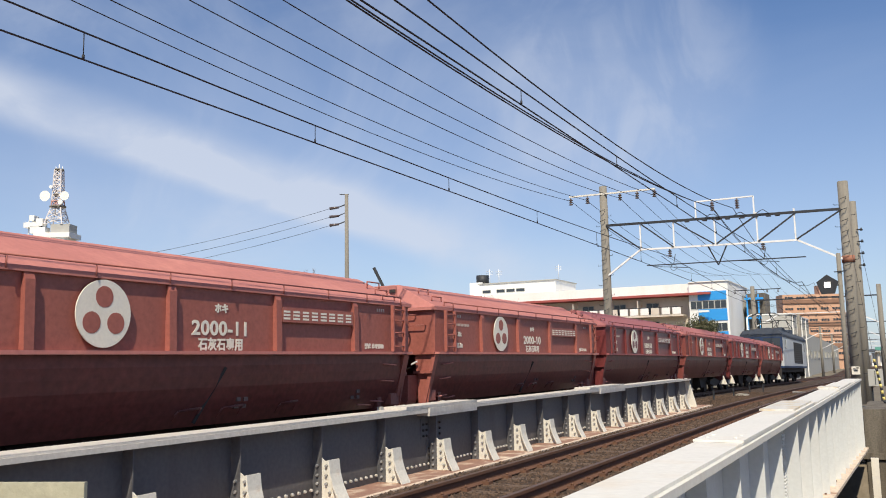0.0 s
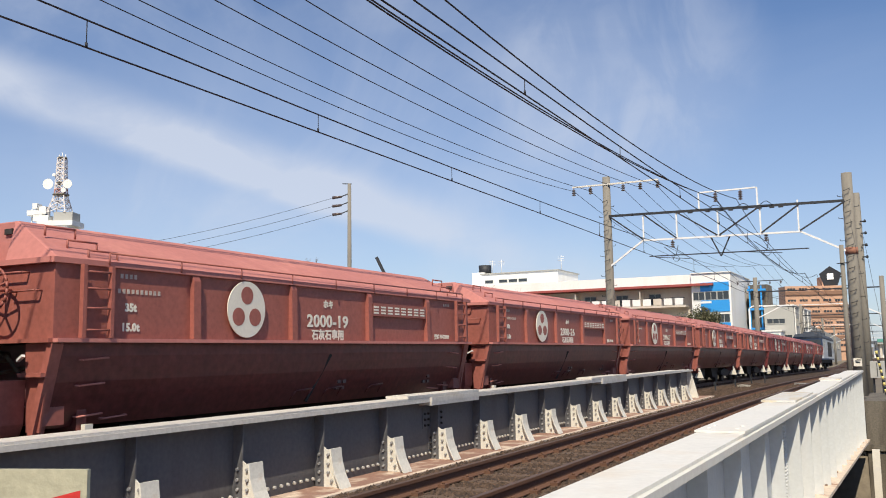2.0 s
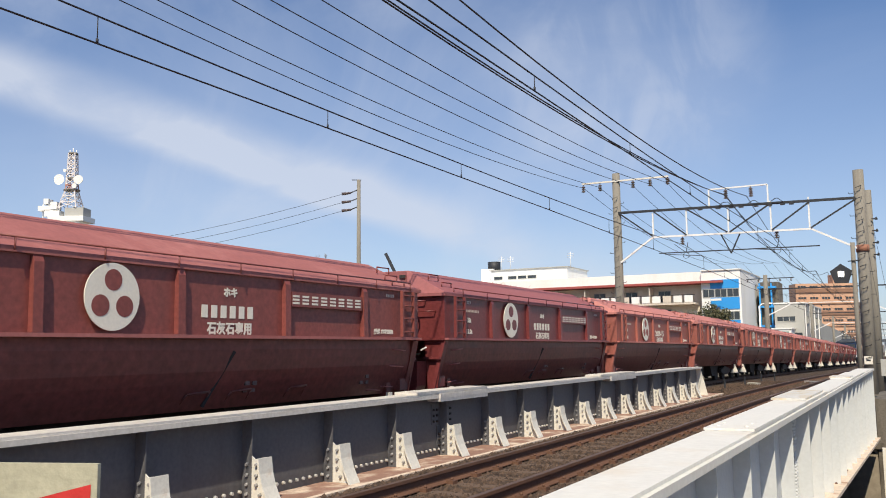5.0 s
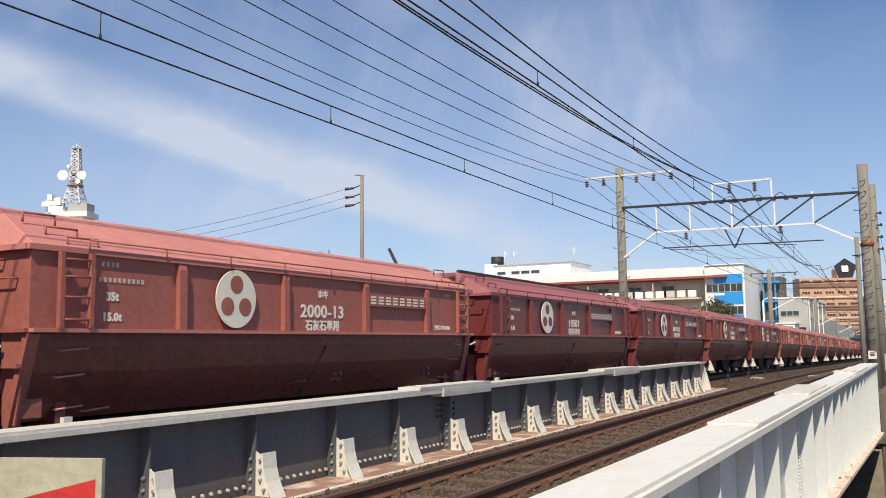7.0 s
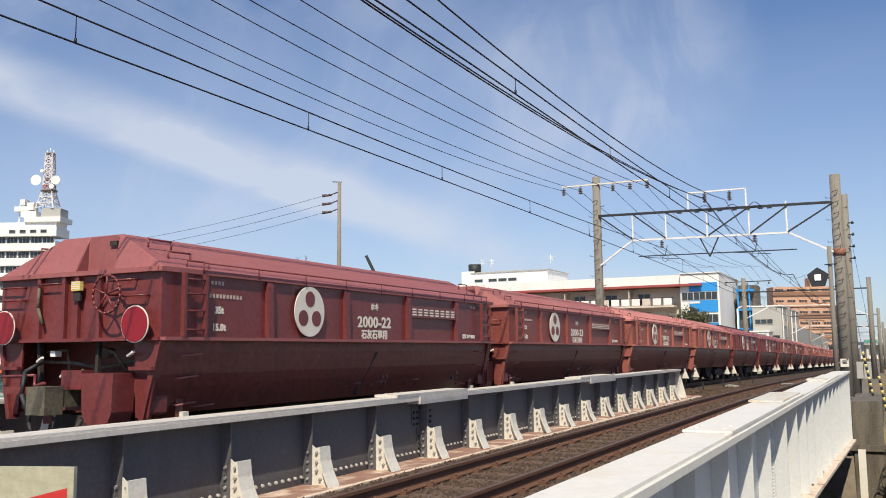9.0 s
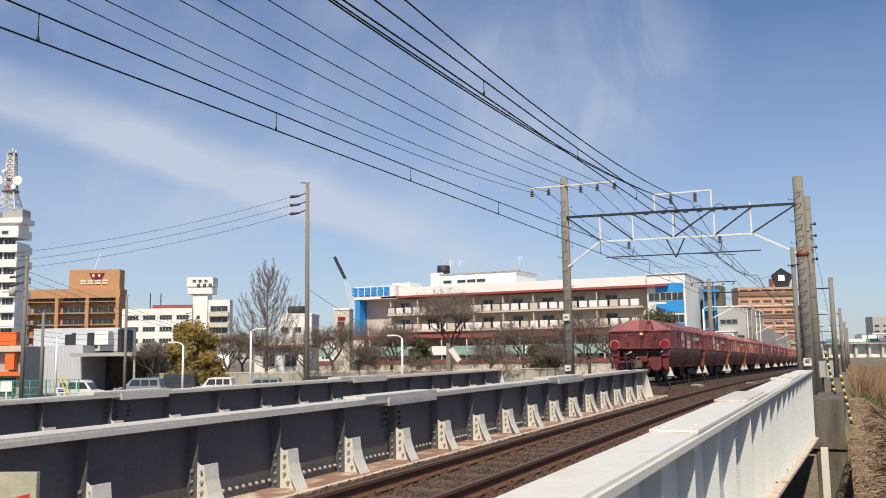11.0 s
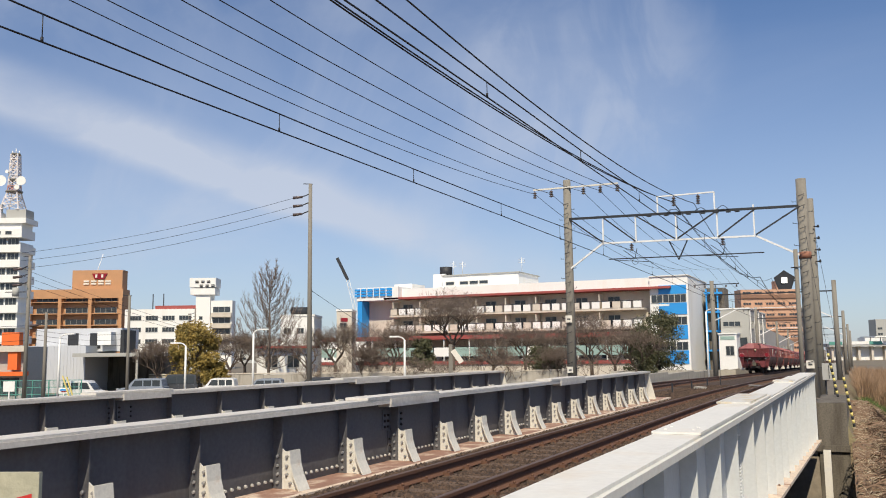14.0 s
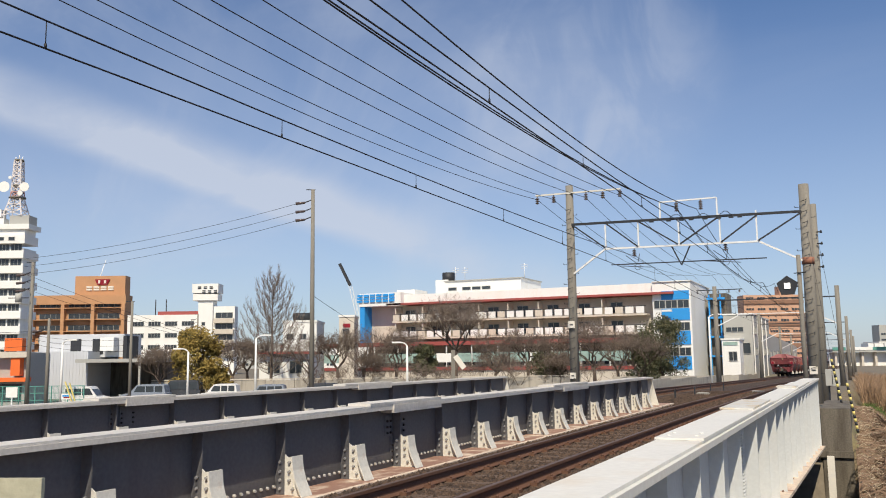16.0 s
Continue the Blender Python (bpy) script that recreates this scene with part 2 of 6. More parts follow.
def bar(bm, a, b, w, d):
    """A square bar from a to b."""
    a, b = Vector(a), Vector(b)
    q = (b - a).to_track_quat("Z", "Y").to_matrix().to_4x4()
    box(bm, -w / 2, w / 2, -d / 2, d / 2, 0, (b - a).length, Matrix.Translation(a) @ q)


def rod(bm, pts, r, n=6):
    for a, b in zip(pts, pts[1:]):
        tube(bm, a, b, r, n=n)


def extrude(bm, prof, y0, y1, axis="y", cap=True):
    """A closed outline (x, z) drawn out along y, or (y, z) along x."""
    def at(p, t):
        return (p[0], t, p[1]) if axis == "y" else (t, p[0], p[1])
    a = [bm.verts.new(at(p, y0)) for p in prof]
    b = [bm.verts.new(at(p, y1)) for p in prof]
    n = len(prof)
    for i in range(n):
        bm.faces.new((a[i], a[(i + 1) % n], b[(i + 1) % n], b[i]))
    if cap:
        bm.faces.new(a[::-1])
        bm.faces.new(b)


def mesh(name, bm, material, bevel=0.0):
    if bevel:
        bmesh.ops.bevel(bm, geom=[e for e in bm.edges if e.is_manifold and e.calc_face_angle(0) > 0.6], offset=bevel, segments=1, affect="EDGES", profile=0.5)
    bmesh.ops.recalc_face_normals(bm, faces=bm.faces)
    me = bpy.data.meshes.new(name)
    bm.to_mesh(me)
    bm.free()
    me.materials.append(material)
    return me


def part(name, bm, material, parent=None, label="", bevel=0.0):
    ob = new(name, mesh(name, bm, material, bevel))
    if parent is not None:
        ob.parent = parent
    return tagged(ob, label)


def share(name, me, parent, m, label=""):
    """Another object on a mesh that is already there."""
    ob = new(name, me)
    ob.parent = parent
    ob.matrix_basis = m
    return tagged(ob, label)


def thing(name, label, category, m=None, group="", kind=""):
    ob = new(name)
    if m is not None:
        ob.matrix_basis = m
    return tagged(ob, label, category, group, kind)


def B():
    return bmesh.new()


# ---- the line: two tracks, x and height along the way ----
NEAR, FAR = -4.34, -8.71


def bend(y):
    return -1.0e-4 * min(max(0.0, y - 60), 160) ** 2


def fall(y):
    """The line leaves the bridge on a vertical curve and then falls evenly."""
    if y < 55:
        return -1.8e-4 * max(0.0, y - 12) ** 2
    return max(-1.9, -0.333 - 0.0148 * (y - 55))


# ---- ground ----
def ground_z(x, y):
    base = -2.1
    z = base
    # the railway bank beyond the bridge, sloping down at both sides
    if y > 28:
        c = (NEAR + FAR) / 2 + bend(y)
        top = fall(y) - 0.42
        d = abs(x - c) - 6.0
        z = max(base, min(top, top - d * 0.7))
    # the bank on which the camera stands; it drops away beside the bridge
    if y < 2.5:
        e = -0.22 - max(0.0, -y - 3) * 0.05
    elif y < 10:
        e = -0.22 - (y - 2.5) * 0.217
    else:
        e = -1.85 + max(0.0, y - 19) * 0.045
    e = min(-0.22, max(-1.85, e)) if y < 60 else -1.2
    e = e if y < 36 else min(e, -1.08 - (y - 36) * 0.01)
    edge = min(1.0, max(0.0, (x + 0.5) / 0.4))
    if y <= 28 and x > -13:
        z = -6.5 * (1 - edge) + e * edge
    elif y <= 28:
        z = -6.5 + 4.4 * min(1.0, max(0.0, (-13 - x) / 3))
    elif x > -1.2 and y < 140:
        z = max(base, min(z, e)) if x > 0 else z * (1 - edge) + min(z, e) * edge
    return z


def make_ground():
    bm = B()
    xs = [-4500, -1500, -600, -300, -200, -140, -100, -75, -60, -48, -40, -34, -30, -27, -24, -22, -20, -18.5, -17.5, -16.5, -15.5, -14.5] + [-14 + 0.8 * i for i in range(16)] + [-1.0, -0.75, -0.5, -0.3, -0.1, 0.2, 0.6, 1, 2, 3, 4, 6, 8, 11, 15, 20, 30, 50, 80, 140, 300, 800, 2500, 4500]
    ys = [-4500, -1000, -200, -60, -30, -15, -8, -4, -2, 0, 2, 4, 6, 9, 12, 15, 18, 21, 24, 26, 27.9, 28.1, 29, 31, 33, 36, 40, 45, 50, 56, 62, 70, 80, 90, 100, 115, 130, 150, 180, 220, 280, 380, 600, 1200, 2500, 4500]
    grid = [[bm.verts.new((x, y, ground_z(x, y) + ((0.16 if -0.4 < x < 8 and y > 8 else 0.05) * noise.noise((x * 0.9, y * 0.9, 0)) if abs(x) < 60 and abs(y) < 130 else 0))) for x in xs] for y in ys]
    for j in range(len(ys) - 1):
        for i in range(len(xs) - 1):
            f = bm.faces.new((grid[j][i], grid[j][i + 1], grid[j + 1][i + 1], grid[j + 1][i]))
            f.smooth = True
            f.material_index = 1 if xs[i] > -1.2 and xs[i] < 60 and ys[j] < 130 and ys[j] > -60 else 0
    g = part("ground", bm, EARTH)
    g.data.materials.append(GRASS_DRY)
    tagged(g, "flat town ground with a dry grassy bank beside the railway", "ground", kind="structure")


make_ground()


# ---- tracks ----
YS = [-14 + 2.0 * i for i in range(24)] + [34 + 4.0 * i for i in range(32)] + [165, 180, 200, 225, 260, 300, 360, 450]


def along(prof, xc, ys, name, material, parent=None, dz=0.0, cap=True):
    bm = B()
    rings = []
    for y in ys:
        rings.append([bm.verts.new((xc + bend(y) + p[0], y, fall(y) + p[1] + dz)) for p in prof])
    n = len(prof)
    for a, b in zip(rings, rings[1:]):
        for i in range(n):
            bm.faces.new((a[i], a[(i + 1) % n], b[(i + 1) % n], b[i]))
    bm.faces.new(rings[0][::-1])
    bm.faces.new(rings[-1])
    return part(name, bm, material, parent)


def make_track(name, xc, label):
    t = thing(name, label, "railway track", kind="structure")
    for s in (-1, 1):
        c = s * (0.5335 + 0.0325)
        along([(c - 0.0635, -0.153), (c + 0.0635, -0.153), (c + 0.0635, -0.142), (c + 0.012, -0.12), (c + 0.012, -0.045), (c + 0.0325, -0.036), (c + 0.0325, -0.004), (c - 0.0325, -0.004), (c - 0.0325, -0.036), (c - 0.012, -0.045), (c - 0.012, -0.12), (c - 0.0635, -0.142)], xc, YS, "rail", RAIL, t)
        along([(c - 0.03, -0.0035), (c + 0.03, -0.0035), (c + 0.022, 0.0), (c - 0.022, 0.0)], xc, YS, "rail_head", RAIL_TOP, t)
    bm = B()
    box(bm, -1.0, 1.0, -0.11, 0.11, -0.3, -0.158)
    sl = mesh("sleeper", bm, SLEEPER, 0.015)
    bm = B()
    for s in (-1, 1):
        for side in (-1, 1):
            c = s * 0.566 + side * 0.1
            box(bm, c - 0.045, c + 0.045, -0.06, 0.06, -0.166, -0.118)
            tube(bm, (c, 0, -0.12), (c, 0, -0.09), 0.018, n=6)
    clip = mesh("rail_clip", bm, RAIL, 0.0)
    for i in range(140):
        y = 1.0 + i * 0.62
        m = pose(xc + bend(y), y, fall(y))
        o = share("sleeper", sl, t, m)
        share("rail_clip", clip, o, Matrix())
    return t


make_track("track_near", NEAR, "rusty single railway track on brown ballast over the bridge")
make_track("track_far", FAR, "rusty railway track that carries the freight train")
bal = along([(-1.62, -0.3), (-1.3, -0.17), (1.25, -0.165), (2.2, -0.2), (2.75, -0.3), (2.75, -0.6), (-1.62, -0.6)], NEAR, [y for y in YS if y < 29.5], "ballast", BALLAST)
tagged(bal, "brown crushed-stone ballast in the bridge trough", "ballast", kind="stuff")
bal = along([(-2.9, -0.34), (-1.25, -0.2), (1.25, -0.2), (1.9, -0.3), (1.9, -0.6), (-2.9, -0.6)], FAR, [y for y in YS if y < 31], "ballast", BALLAST)
tagged(bal, "brown ballast bed under the far track on the bridge", "ballast", kind="stuff")
bal = along([(-5.4, -0.8), (-4.2, -0.3), (-3.5, -0.17), (-1.0, -0.17), (-0.5, -0.24), (0.5, -0.24), (1.0, -0.17), (3.5, -0.17), (4.2, -0.3), (5.4, -0.8)], (NEAR + FAR) / 2, [y for y in YS if y > 27], "ballast", BALLAST)
tagged(bal, "wide brown ballast bed of both tracks beyond the bridge", "ballast", kind="stuff")


# ---- the bridge: four riveted plate girders ----
EDGE = mat("cream_edge_strip", (0.66, 0.55, 0.44), 0.85, vary=0.2, scale=3, fine=20, bump=0.3, second=(0.36, 0.22, 0.15), cover=(0.55, 0.7))
TOP = 0.71
PITCH = 1.468


def girder(name, xi, inward, y0, y1, label, joints, knees=True, web=None, top=None, haunch=False):
    """Inner flange edge at xi; inward is +1 where the track lies towards +x."""
    g = thing(name, label, "bridge girder", kind="structure")
    xc = xi - inward * 0.21
    bm = B()
    if haunch:   # deeper towards its far bearing
        extrude(bm, [(y0, TOP - 0.04), (y1, TOP - 0.04), (y1, -1.2), (8, -0.44), (y0, -0.44)], xc - 0.015, xc + 0.015, axis="x")
    else:
        box(bm, xc - 0.015, xc + 0.015, y0, y1, -1.2, TOP - 0.04)
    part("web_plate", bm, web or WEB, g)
    bm = B()
    box(bm, xc - 0.21, xc + 0.21, y0, y1, TOP - 0.05, TOP)
    part("top_flange", bm, top or GIRDER_TOP, g, bevel=0.006)
    bm = B()
    box(bm, xc - 0.18, xc + 0.18, y0 + 8, y1 - 1.5, TOP + 0.002, TOP + 0.022)
    part("cover_plate", bm, top or GIRDER_TOP, g, bevel=0.004)
    bm = B()
    if haunch:
        extrude(bm, [(y0, -0.44), (8, -0.44), (y1, -1.2), (y1, -1.25), (8, -0.49), (y0, -0.49)], xc - 0.22, xc + 0.26, axis="x")
    else:
        box(bm, xc - 0.21, xc + 0.21, y0, y1, -1.25, -1.2)
    part("bottom_flange", bm, EDGE if haunch else GUSSET, g, bevel=0.006)
    for a, b in joints:
        bm = B()
        box(bm, xc - 0.19, xc + 0.19, a, b, TOP + 0.024, TOP + (0.062 if web is None else 0.042))
        if web is None:
            box(bm, xc - 0.24, xc + 0.24, a + 0.6, b - 0.1, TOP - 0.1, TOP - 0.052)
            box(bm, xc + inward * 0.212, xc + inward * 0.24, a + 0.6, b - 0.1, TOP - 0.051, TOP + 0.02)
        for i in range(2):
            for k in (-0.12, 0.1):
                y = a + 0.2 + i * 0.25
                tube(bm, (xc + k, y, TOP + 0.04), (xc + k, y, TOP + (0.072 if web is None else 0.05)), 0.02, 0.014, n=8)
        part("splice_plate", bm, top or GIRDER_TOP, g, bevel=0.004)
    n = int((y1 - y0) / PITCH)
    ys = [y for y in (7.355 + PITCH * k for k in range(-14, 16)) if y0 + 0.2 < y < y1 - 0.1]
    bm = B()
    box(bm, 0.016, 0.15, -0.008, 0.008, -0.2, TOP - 0.052)
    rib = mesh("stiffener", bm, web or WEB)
    bm = B()
    prof = [(0.016, -0.2), (0.43, -0.2), (0.41, -0.14), (0.34, 0.02), (0.3, 0.24), (0.19, 0.24), (0.06, 0.34), (0.016, 0.34)]
    extrude(bm, prof, -0.006, 0.006)
    knee = mesh("knee_plate", bm, GUSSET)
    bm = B()
    strip = [(0.47, -0.2), (0.44, -0.14), (0.385, -0.03), (0.345, 0.1), (0.325, 0.26)]
    for (a, b), (c, d) in zip(strip, strip[1:]):
        vs = [bm.verts.new(p) for p in ((a, -0.11, b), (a, 0.11, b), (c, 0.11, d), (c, -0.11, d), (a - 0.02, -0.11, b), (a - 0.02, 0.11, b), (c - 0.02, 0.11, d), (c - 0.02, -0.11, d))]
        for f in ((0, 1, 2, 3), (7, 6, 5, 4), (0, 4, 5, 1), (2, 6, 7, 3), (1, 5, 6, 2), (0, 3, 7, 4)):
            bm.faces.new([vs[i] for i in f])
    flange = mesh("knee_flange", bm, GUSSET)
    bm = B()
    for x, z in itertools.product((0.09, 0.22), (-0.13, -0.03, 0.07, 0.18)):
        tube(bm, (x + (0.05 if z < -0.1 and x > 0.1 else 0), -0.007, z), (x + (0.05 if z < -0.1 and x > 0.1 else 0), -0.035, z), 0.022, 0.016, n=7)
    studs = mesh("rivet_row", bm, BOLT)
    for y in ys:
        m = Matrix.Translation((xc, y, 0)) @ Matrix.Diagonal((inward, 1, 1, 1))
        if inward < 0:
            m = Matrix.Translation((xc, y, 0)) @ pose(0, 0, 0, 0, 0, 180)
        r = share("stiffener", rib, g, m)
        if knees:
            k = share("knee_plate", knee, g, m)
            share("knee_flange", flange, k, Matrix())
            share("rivet_row", studs, k, Matrix())
    if knees:
        bm = B()
        y = y0 + 0.2
        while y < y1 - 0.2:
            x = xc + inward * 0.016
            tube(bm, (x, y, -0.11), (x + inward * 0.028, y, -0.11), 0.024, 0.017, n=6)
            y += 0.122
        tagged(part("rivets", bm, GUSSET, g), kind="stuff")
        bm = B()
        a, b = sorted((xc + inward * 0.016, xc + inward * 0.61))
        box(bm, a, b, y0, y1 + 1.3 * (inward > 0), -0.24, -0.202)
        part("deck_edge", bm, LEDGE, g)
        bm = B()
        a, b = sorted((xc + inward * 0.56, xc + inward * 0.64))
        box(bm, a, b, y0, y1 + 1.0 * (inward > 0), -0.3, -0.195)
        part("edge_strip", bm, EDGE, g, bevel=0.008)
    # end post
    bm = B()
    extrude(bm, [(xc + inward * 0.016, TOP - 0.052), (xc + inward * 0.15, TOP - 0.052), (xc + inward * 0.36, -0.2), (xc + inward * 0.016, -0.2)], y1 - 0.02, y1)
    part("end_plate", bm, GUSSET, g)
    return g, xc


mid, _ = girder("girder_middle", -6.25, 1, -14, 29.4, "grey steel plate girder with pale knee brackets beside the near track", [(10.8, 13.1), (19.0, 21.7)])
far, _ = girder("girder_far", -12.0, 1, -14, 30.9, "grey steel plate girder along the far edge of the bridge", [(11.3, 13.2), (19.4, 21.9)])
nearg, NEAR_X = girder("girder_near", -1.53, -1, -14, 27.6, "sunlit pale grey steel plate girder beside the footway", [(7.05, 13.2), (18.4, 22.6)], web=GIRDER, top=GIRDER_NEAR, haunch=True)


def web_splice(g, xw, y):
    """A stepped cover plate on the web with two columns of bolts."""
    for y0, y1, z0, z1 in ((y, y + 0.2, 0.26, 0.56), (y + 0.16, y + 0.62, -0.1, 0.24), (y + 0.24, y + 0.62, 0.26, 0.58)):
        bm = B()
        box(bm, xw, xw + 0.012, y0, y1, z0, z1)
        plate = part("cover_plate", bm, WEB, g, bevel=0.003)
        nz, ny = int((z1 - z0) / 0.085), max(2, int((y1 - y0) / 0.14))
        for i, k in itertools.product(range(nz), range(ny)):
            bm = B()
            yy, zz = y0 + 0.05 + k * (y1 - y0 - 0.1) / (ny - 1), z0 + 0.045 + i * 0.085
            tube(bm, (xw + 0.012, yy, zz), (xw + 0.036, yy, zz), 0.021, 0.015, n=7)
            part("bolt", bm, UNDER, plate)


web_splice(mid, -6.444, 11.5)
web_splice(far, -12.194, 11.7)
STAINED = mat("stained_pale_plate", (0.6, 0.59, 0.55), 0.6, vary=0.12, scale=4, fine=24, bump=0.1, second=(0.52, 0.41, 0.24), cover=(0.5, 0.66))


def near_girder_outside():
    """The face towards the footway: upright stiffeners, a riveted splice and the lower flange."""
    def foot(y):
        return -0.438 - max(0.0, y - 8) * 0.03878

    for k in range(-12, 16):
        y = 9.6 + 1.27 * k
        if y < 27.4:
            bm = B()
            box(bm, NEAR_X + 0.016, NEAR_X + (0.15 if y < 10.7 else 0.18), y - 0.008, y + 0.008, foot(y), TOP - 0.052)
            part("outer_stiffener", bm, GIRDER, nearg)
    for i in range(6):   # bolts in the lower flange
        y = 10.2 + i * 2.2
        bm = B()
        tube(bm, (NEAR_X + 0.12, y, foot(y)), (NEAR_X + 0.12, y, foot(y) + 0.022), 0.02, 0.015, n=7)
        part("flange_bolt", bm, RAIL, nearg)
    for a, b, half in ((10.87, 13.0, 0.205), (18.5, 19.3, 0.2)):
        bm = B()
        box(bm, NEAR_X - half - 0.02, NEAR_X + half - 0.05, a, b, TOP + 0.044, TOP + 0.066)
        part("packing_plate", bm, STAINED, nearg, "pale plate with yellow rust stains", bevel=0.004)
    bm = B()
    for z in range(30):
        for d in (-0.06, 0.06):
            tube(bm, (NEAR_X + 0.016, 10.75 + d, -0.5 + z * 0.038), (NEAR_X + 0.04, 10.75 + d, -0.5 + z * 0.038), 0.022, 0.016, n=6)
    tagged(part("splice_rivets", bm, GIRDER, nearg), kind="stuff")


near_girder_outside()


def scatter_stones():
    """Loose ballast over the visible stretch of the bed, as one heap of small stones."""
    rng = random.Random(5)
    verts, faces = [], []
    for i in range(52000):
        y = 4.5 + 42 * rng.random() ** 1.8
        x = NEAR + (rng.uniform(-1.4, 2.2) if y < 28 else rng.uniform(-3.2, 1.8))
        d = abs(abs(x - NEAR) - 0.566)
        if d < 0.09:
            continue
        z = fall(y) - (0.176 if abs(x - NEAR) < 1.25 else 0.2) + rng.uniform(-0.012, 0.012)
        s = rng.uniform(0.014, 0.042) * (1 + y / 50)
        pts = [Vector((rng.uniform(0.6, 1) * a, rng.uniform(0.6, 1) * b, rng.uniform(0.5, 0.9) * c)) * s for a, b, c in ((1, 0, 0), (-1, 0.2, 0), (0, 1, 0.1), (0, -1, 0), (0.2, 0, 1), (0, 0, -1))]
        t = Matrix.Rotation(rng.uniform(0, 6.28), 3, "Z")
        k = len(verts)
        verts += [(t @ p) + Vector((x, y, z)) for p in pts]
        for a, b, c in ((0, 2, 4), (2, 1, 4), (1, 3, 4), (3, 0, 4), (2, 0, 5), (1, 2, 5), (3, 1, 5), (0, 3, 5)):
            faces.append((k + a, k + b, k + c))
    me = bpy.data.meshes.new("ballast_stones")
    me.from_pydata(verts, [], faces)
    me.materials.append(STONE)
    tagged(new("ballast_stones", me), "loose brown crushed stones between and beside the rails", "ballast", kind="stuff")


scatter_stones()


# ---- the train ----
LW = 10.1
COUPLER = mat("greasy_olive_steel", (0.13, 0.12, 0.085), 0.7, vary=0.3, scale=6, fine=30, bump=0.2, second=(0.05, 0.042, 0.03))
DATA = mat("worn_white_data_paint", (0.5, 0.42, 0.37), 0.7, vary=0.2, scale=9)
CHALK = mat("faded_chalk_paint", (0.15, 0.1, 0.09), 0.8, vary=0.2, scale=9)
HL, HW = 4.575, 1.37      # half the length and width of a wagon's box
Z0, Z1 = 1.55, 2.34       # floor ledge and rim of the box


def sbox(bm, s, x0, x1, y0, y1, z0, z1):
    """A box on the side s (-1 or 1), x counted outwards; y in either order."""
    a, b = sorted((s * x0, s * x1))
    box(bm, a, b, min(y0, y1), max(y0, y1), z0, z1)


def ebox(bm, e, x0, x1, y0, y1, z0, z1):
    """A box at the end e (-1 or 1), y counted outwards."""
    a, b = sorted((e * y0, e * y1))
    box(bm, x0, x1, a, b, z0, z1)


def wagon_parts():
    w = thing("hopper_wagon", "red-brown limestone hopper wagon with a white three-dot disc", "wagon", group="wagons of the train")
    bm = B()
    box(bm, -HW, HW, -HL, HL, Z0, Z1)
    part("body", bm, WAGON, w, bevel=0.01)
    for s in (-1, 1):
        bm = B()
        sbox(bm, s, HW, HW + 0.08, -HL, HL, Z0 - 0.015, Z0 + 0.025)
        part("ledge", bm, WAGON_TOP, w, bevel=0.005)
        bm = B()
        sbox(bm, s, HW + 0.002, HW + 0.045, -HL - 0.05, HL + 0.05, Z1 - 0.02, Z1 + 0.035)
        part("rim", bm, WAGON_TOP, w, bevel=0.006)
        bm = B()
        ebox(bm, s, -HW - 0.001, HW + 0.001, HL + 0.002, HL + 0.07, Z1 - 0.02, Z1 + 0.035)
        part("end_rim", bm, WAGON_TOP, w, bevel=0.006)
        bm = B()
        ebox(bm, s, -HW, HW, HL + 0.002, HL + 0.05, Z0 - 0.015, Z0 + 0.025)
        part("end_ledge", bm, WAGON, w, bevel=0.005)
    bm = B()   # sloping cover; each hipped end has an upright hatch set back in a notch
    zb, zt, yt = Z1 + 0.036, 2.83, HL - 0.2

    def cover_end(e):
        k = -e
        pts = {"a": (-HW - 0.04, HL + 0.02, zb), "r": (-0.02, HL + 0.02, zb), "q": (0.64, HL + 0.02, zb), "b": (HW + 0.04, HL + 0.02, zb), "c": (-0.52, yt, zt), "t": (-0.04, yt, zt), "u": (0.46, yt, zt), "d": (0.5, yt, zt), "m": (-0.05, yt, zb), "n": (0.5, yt, zb)}
        v = {n: bm.verts.new((k * p[0], e * p[1], p[2])) for n, p in pts.items()}
        for f in ("artc", "qbdu", "rmt", "qun", "mnut", "rqnm"):
            bm.faces.new([v[n] for n in f])
        return v

    back, front = cover_end(-1), cover_end(1)
    bm.faces.new((back["b"], front["a"], front["c"], back["d"]))
    bm.faces.new((front["b"], back["a"], back["c"], front["d"]))
    bm.faces.new([back[n] for n in "ctud"] + [front[n] for n in "ctud"])
    bmesh.ops.recalc_face_normals(bm, faces=bm.faces)
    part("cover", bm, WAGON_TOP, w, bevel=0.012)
    for e in (-1, 1):
        k = -e
        bm = B()
        a, b = sorted((k * 0.33, k * 0.45))
        ebox(bm, e, a, b, yt + 0.002, yt + 0.03, zt - 0.14, zt - 0.08)
        part("hatch_latch", bm, UNDER, w)
    for s in (-1, 1):   # pipe along the rim
        bm = B()
        x = s * (HW + 0.07)
        tube(bm, (x, -HL + 0.6, Z1 + 0.12), (x, HL - 0.35, Z1 + 0.12), 0.011, n=6)
        for i in range(9):
            y = -HL + 0.6 + i * (2 * HL - 0.95) / 8
            tube(bm, (x, y, Z1 + 0.12), (x, y, Z1 - 0.01), 0.01, n=5)
        part("rim_pipe", bm, WAGON, w)
    for s in (-1, 1):
        for y in (-2.68, -0.84, 1.06, 2.91):
            bm = B()
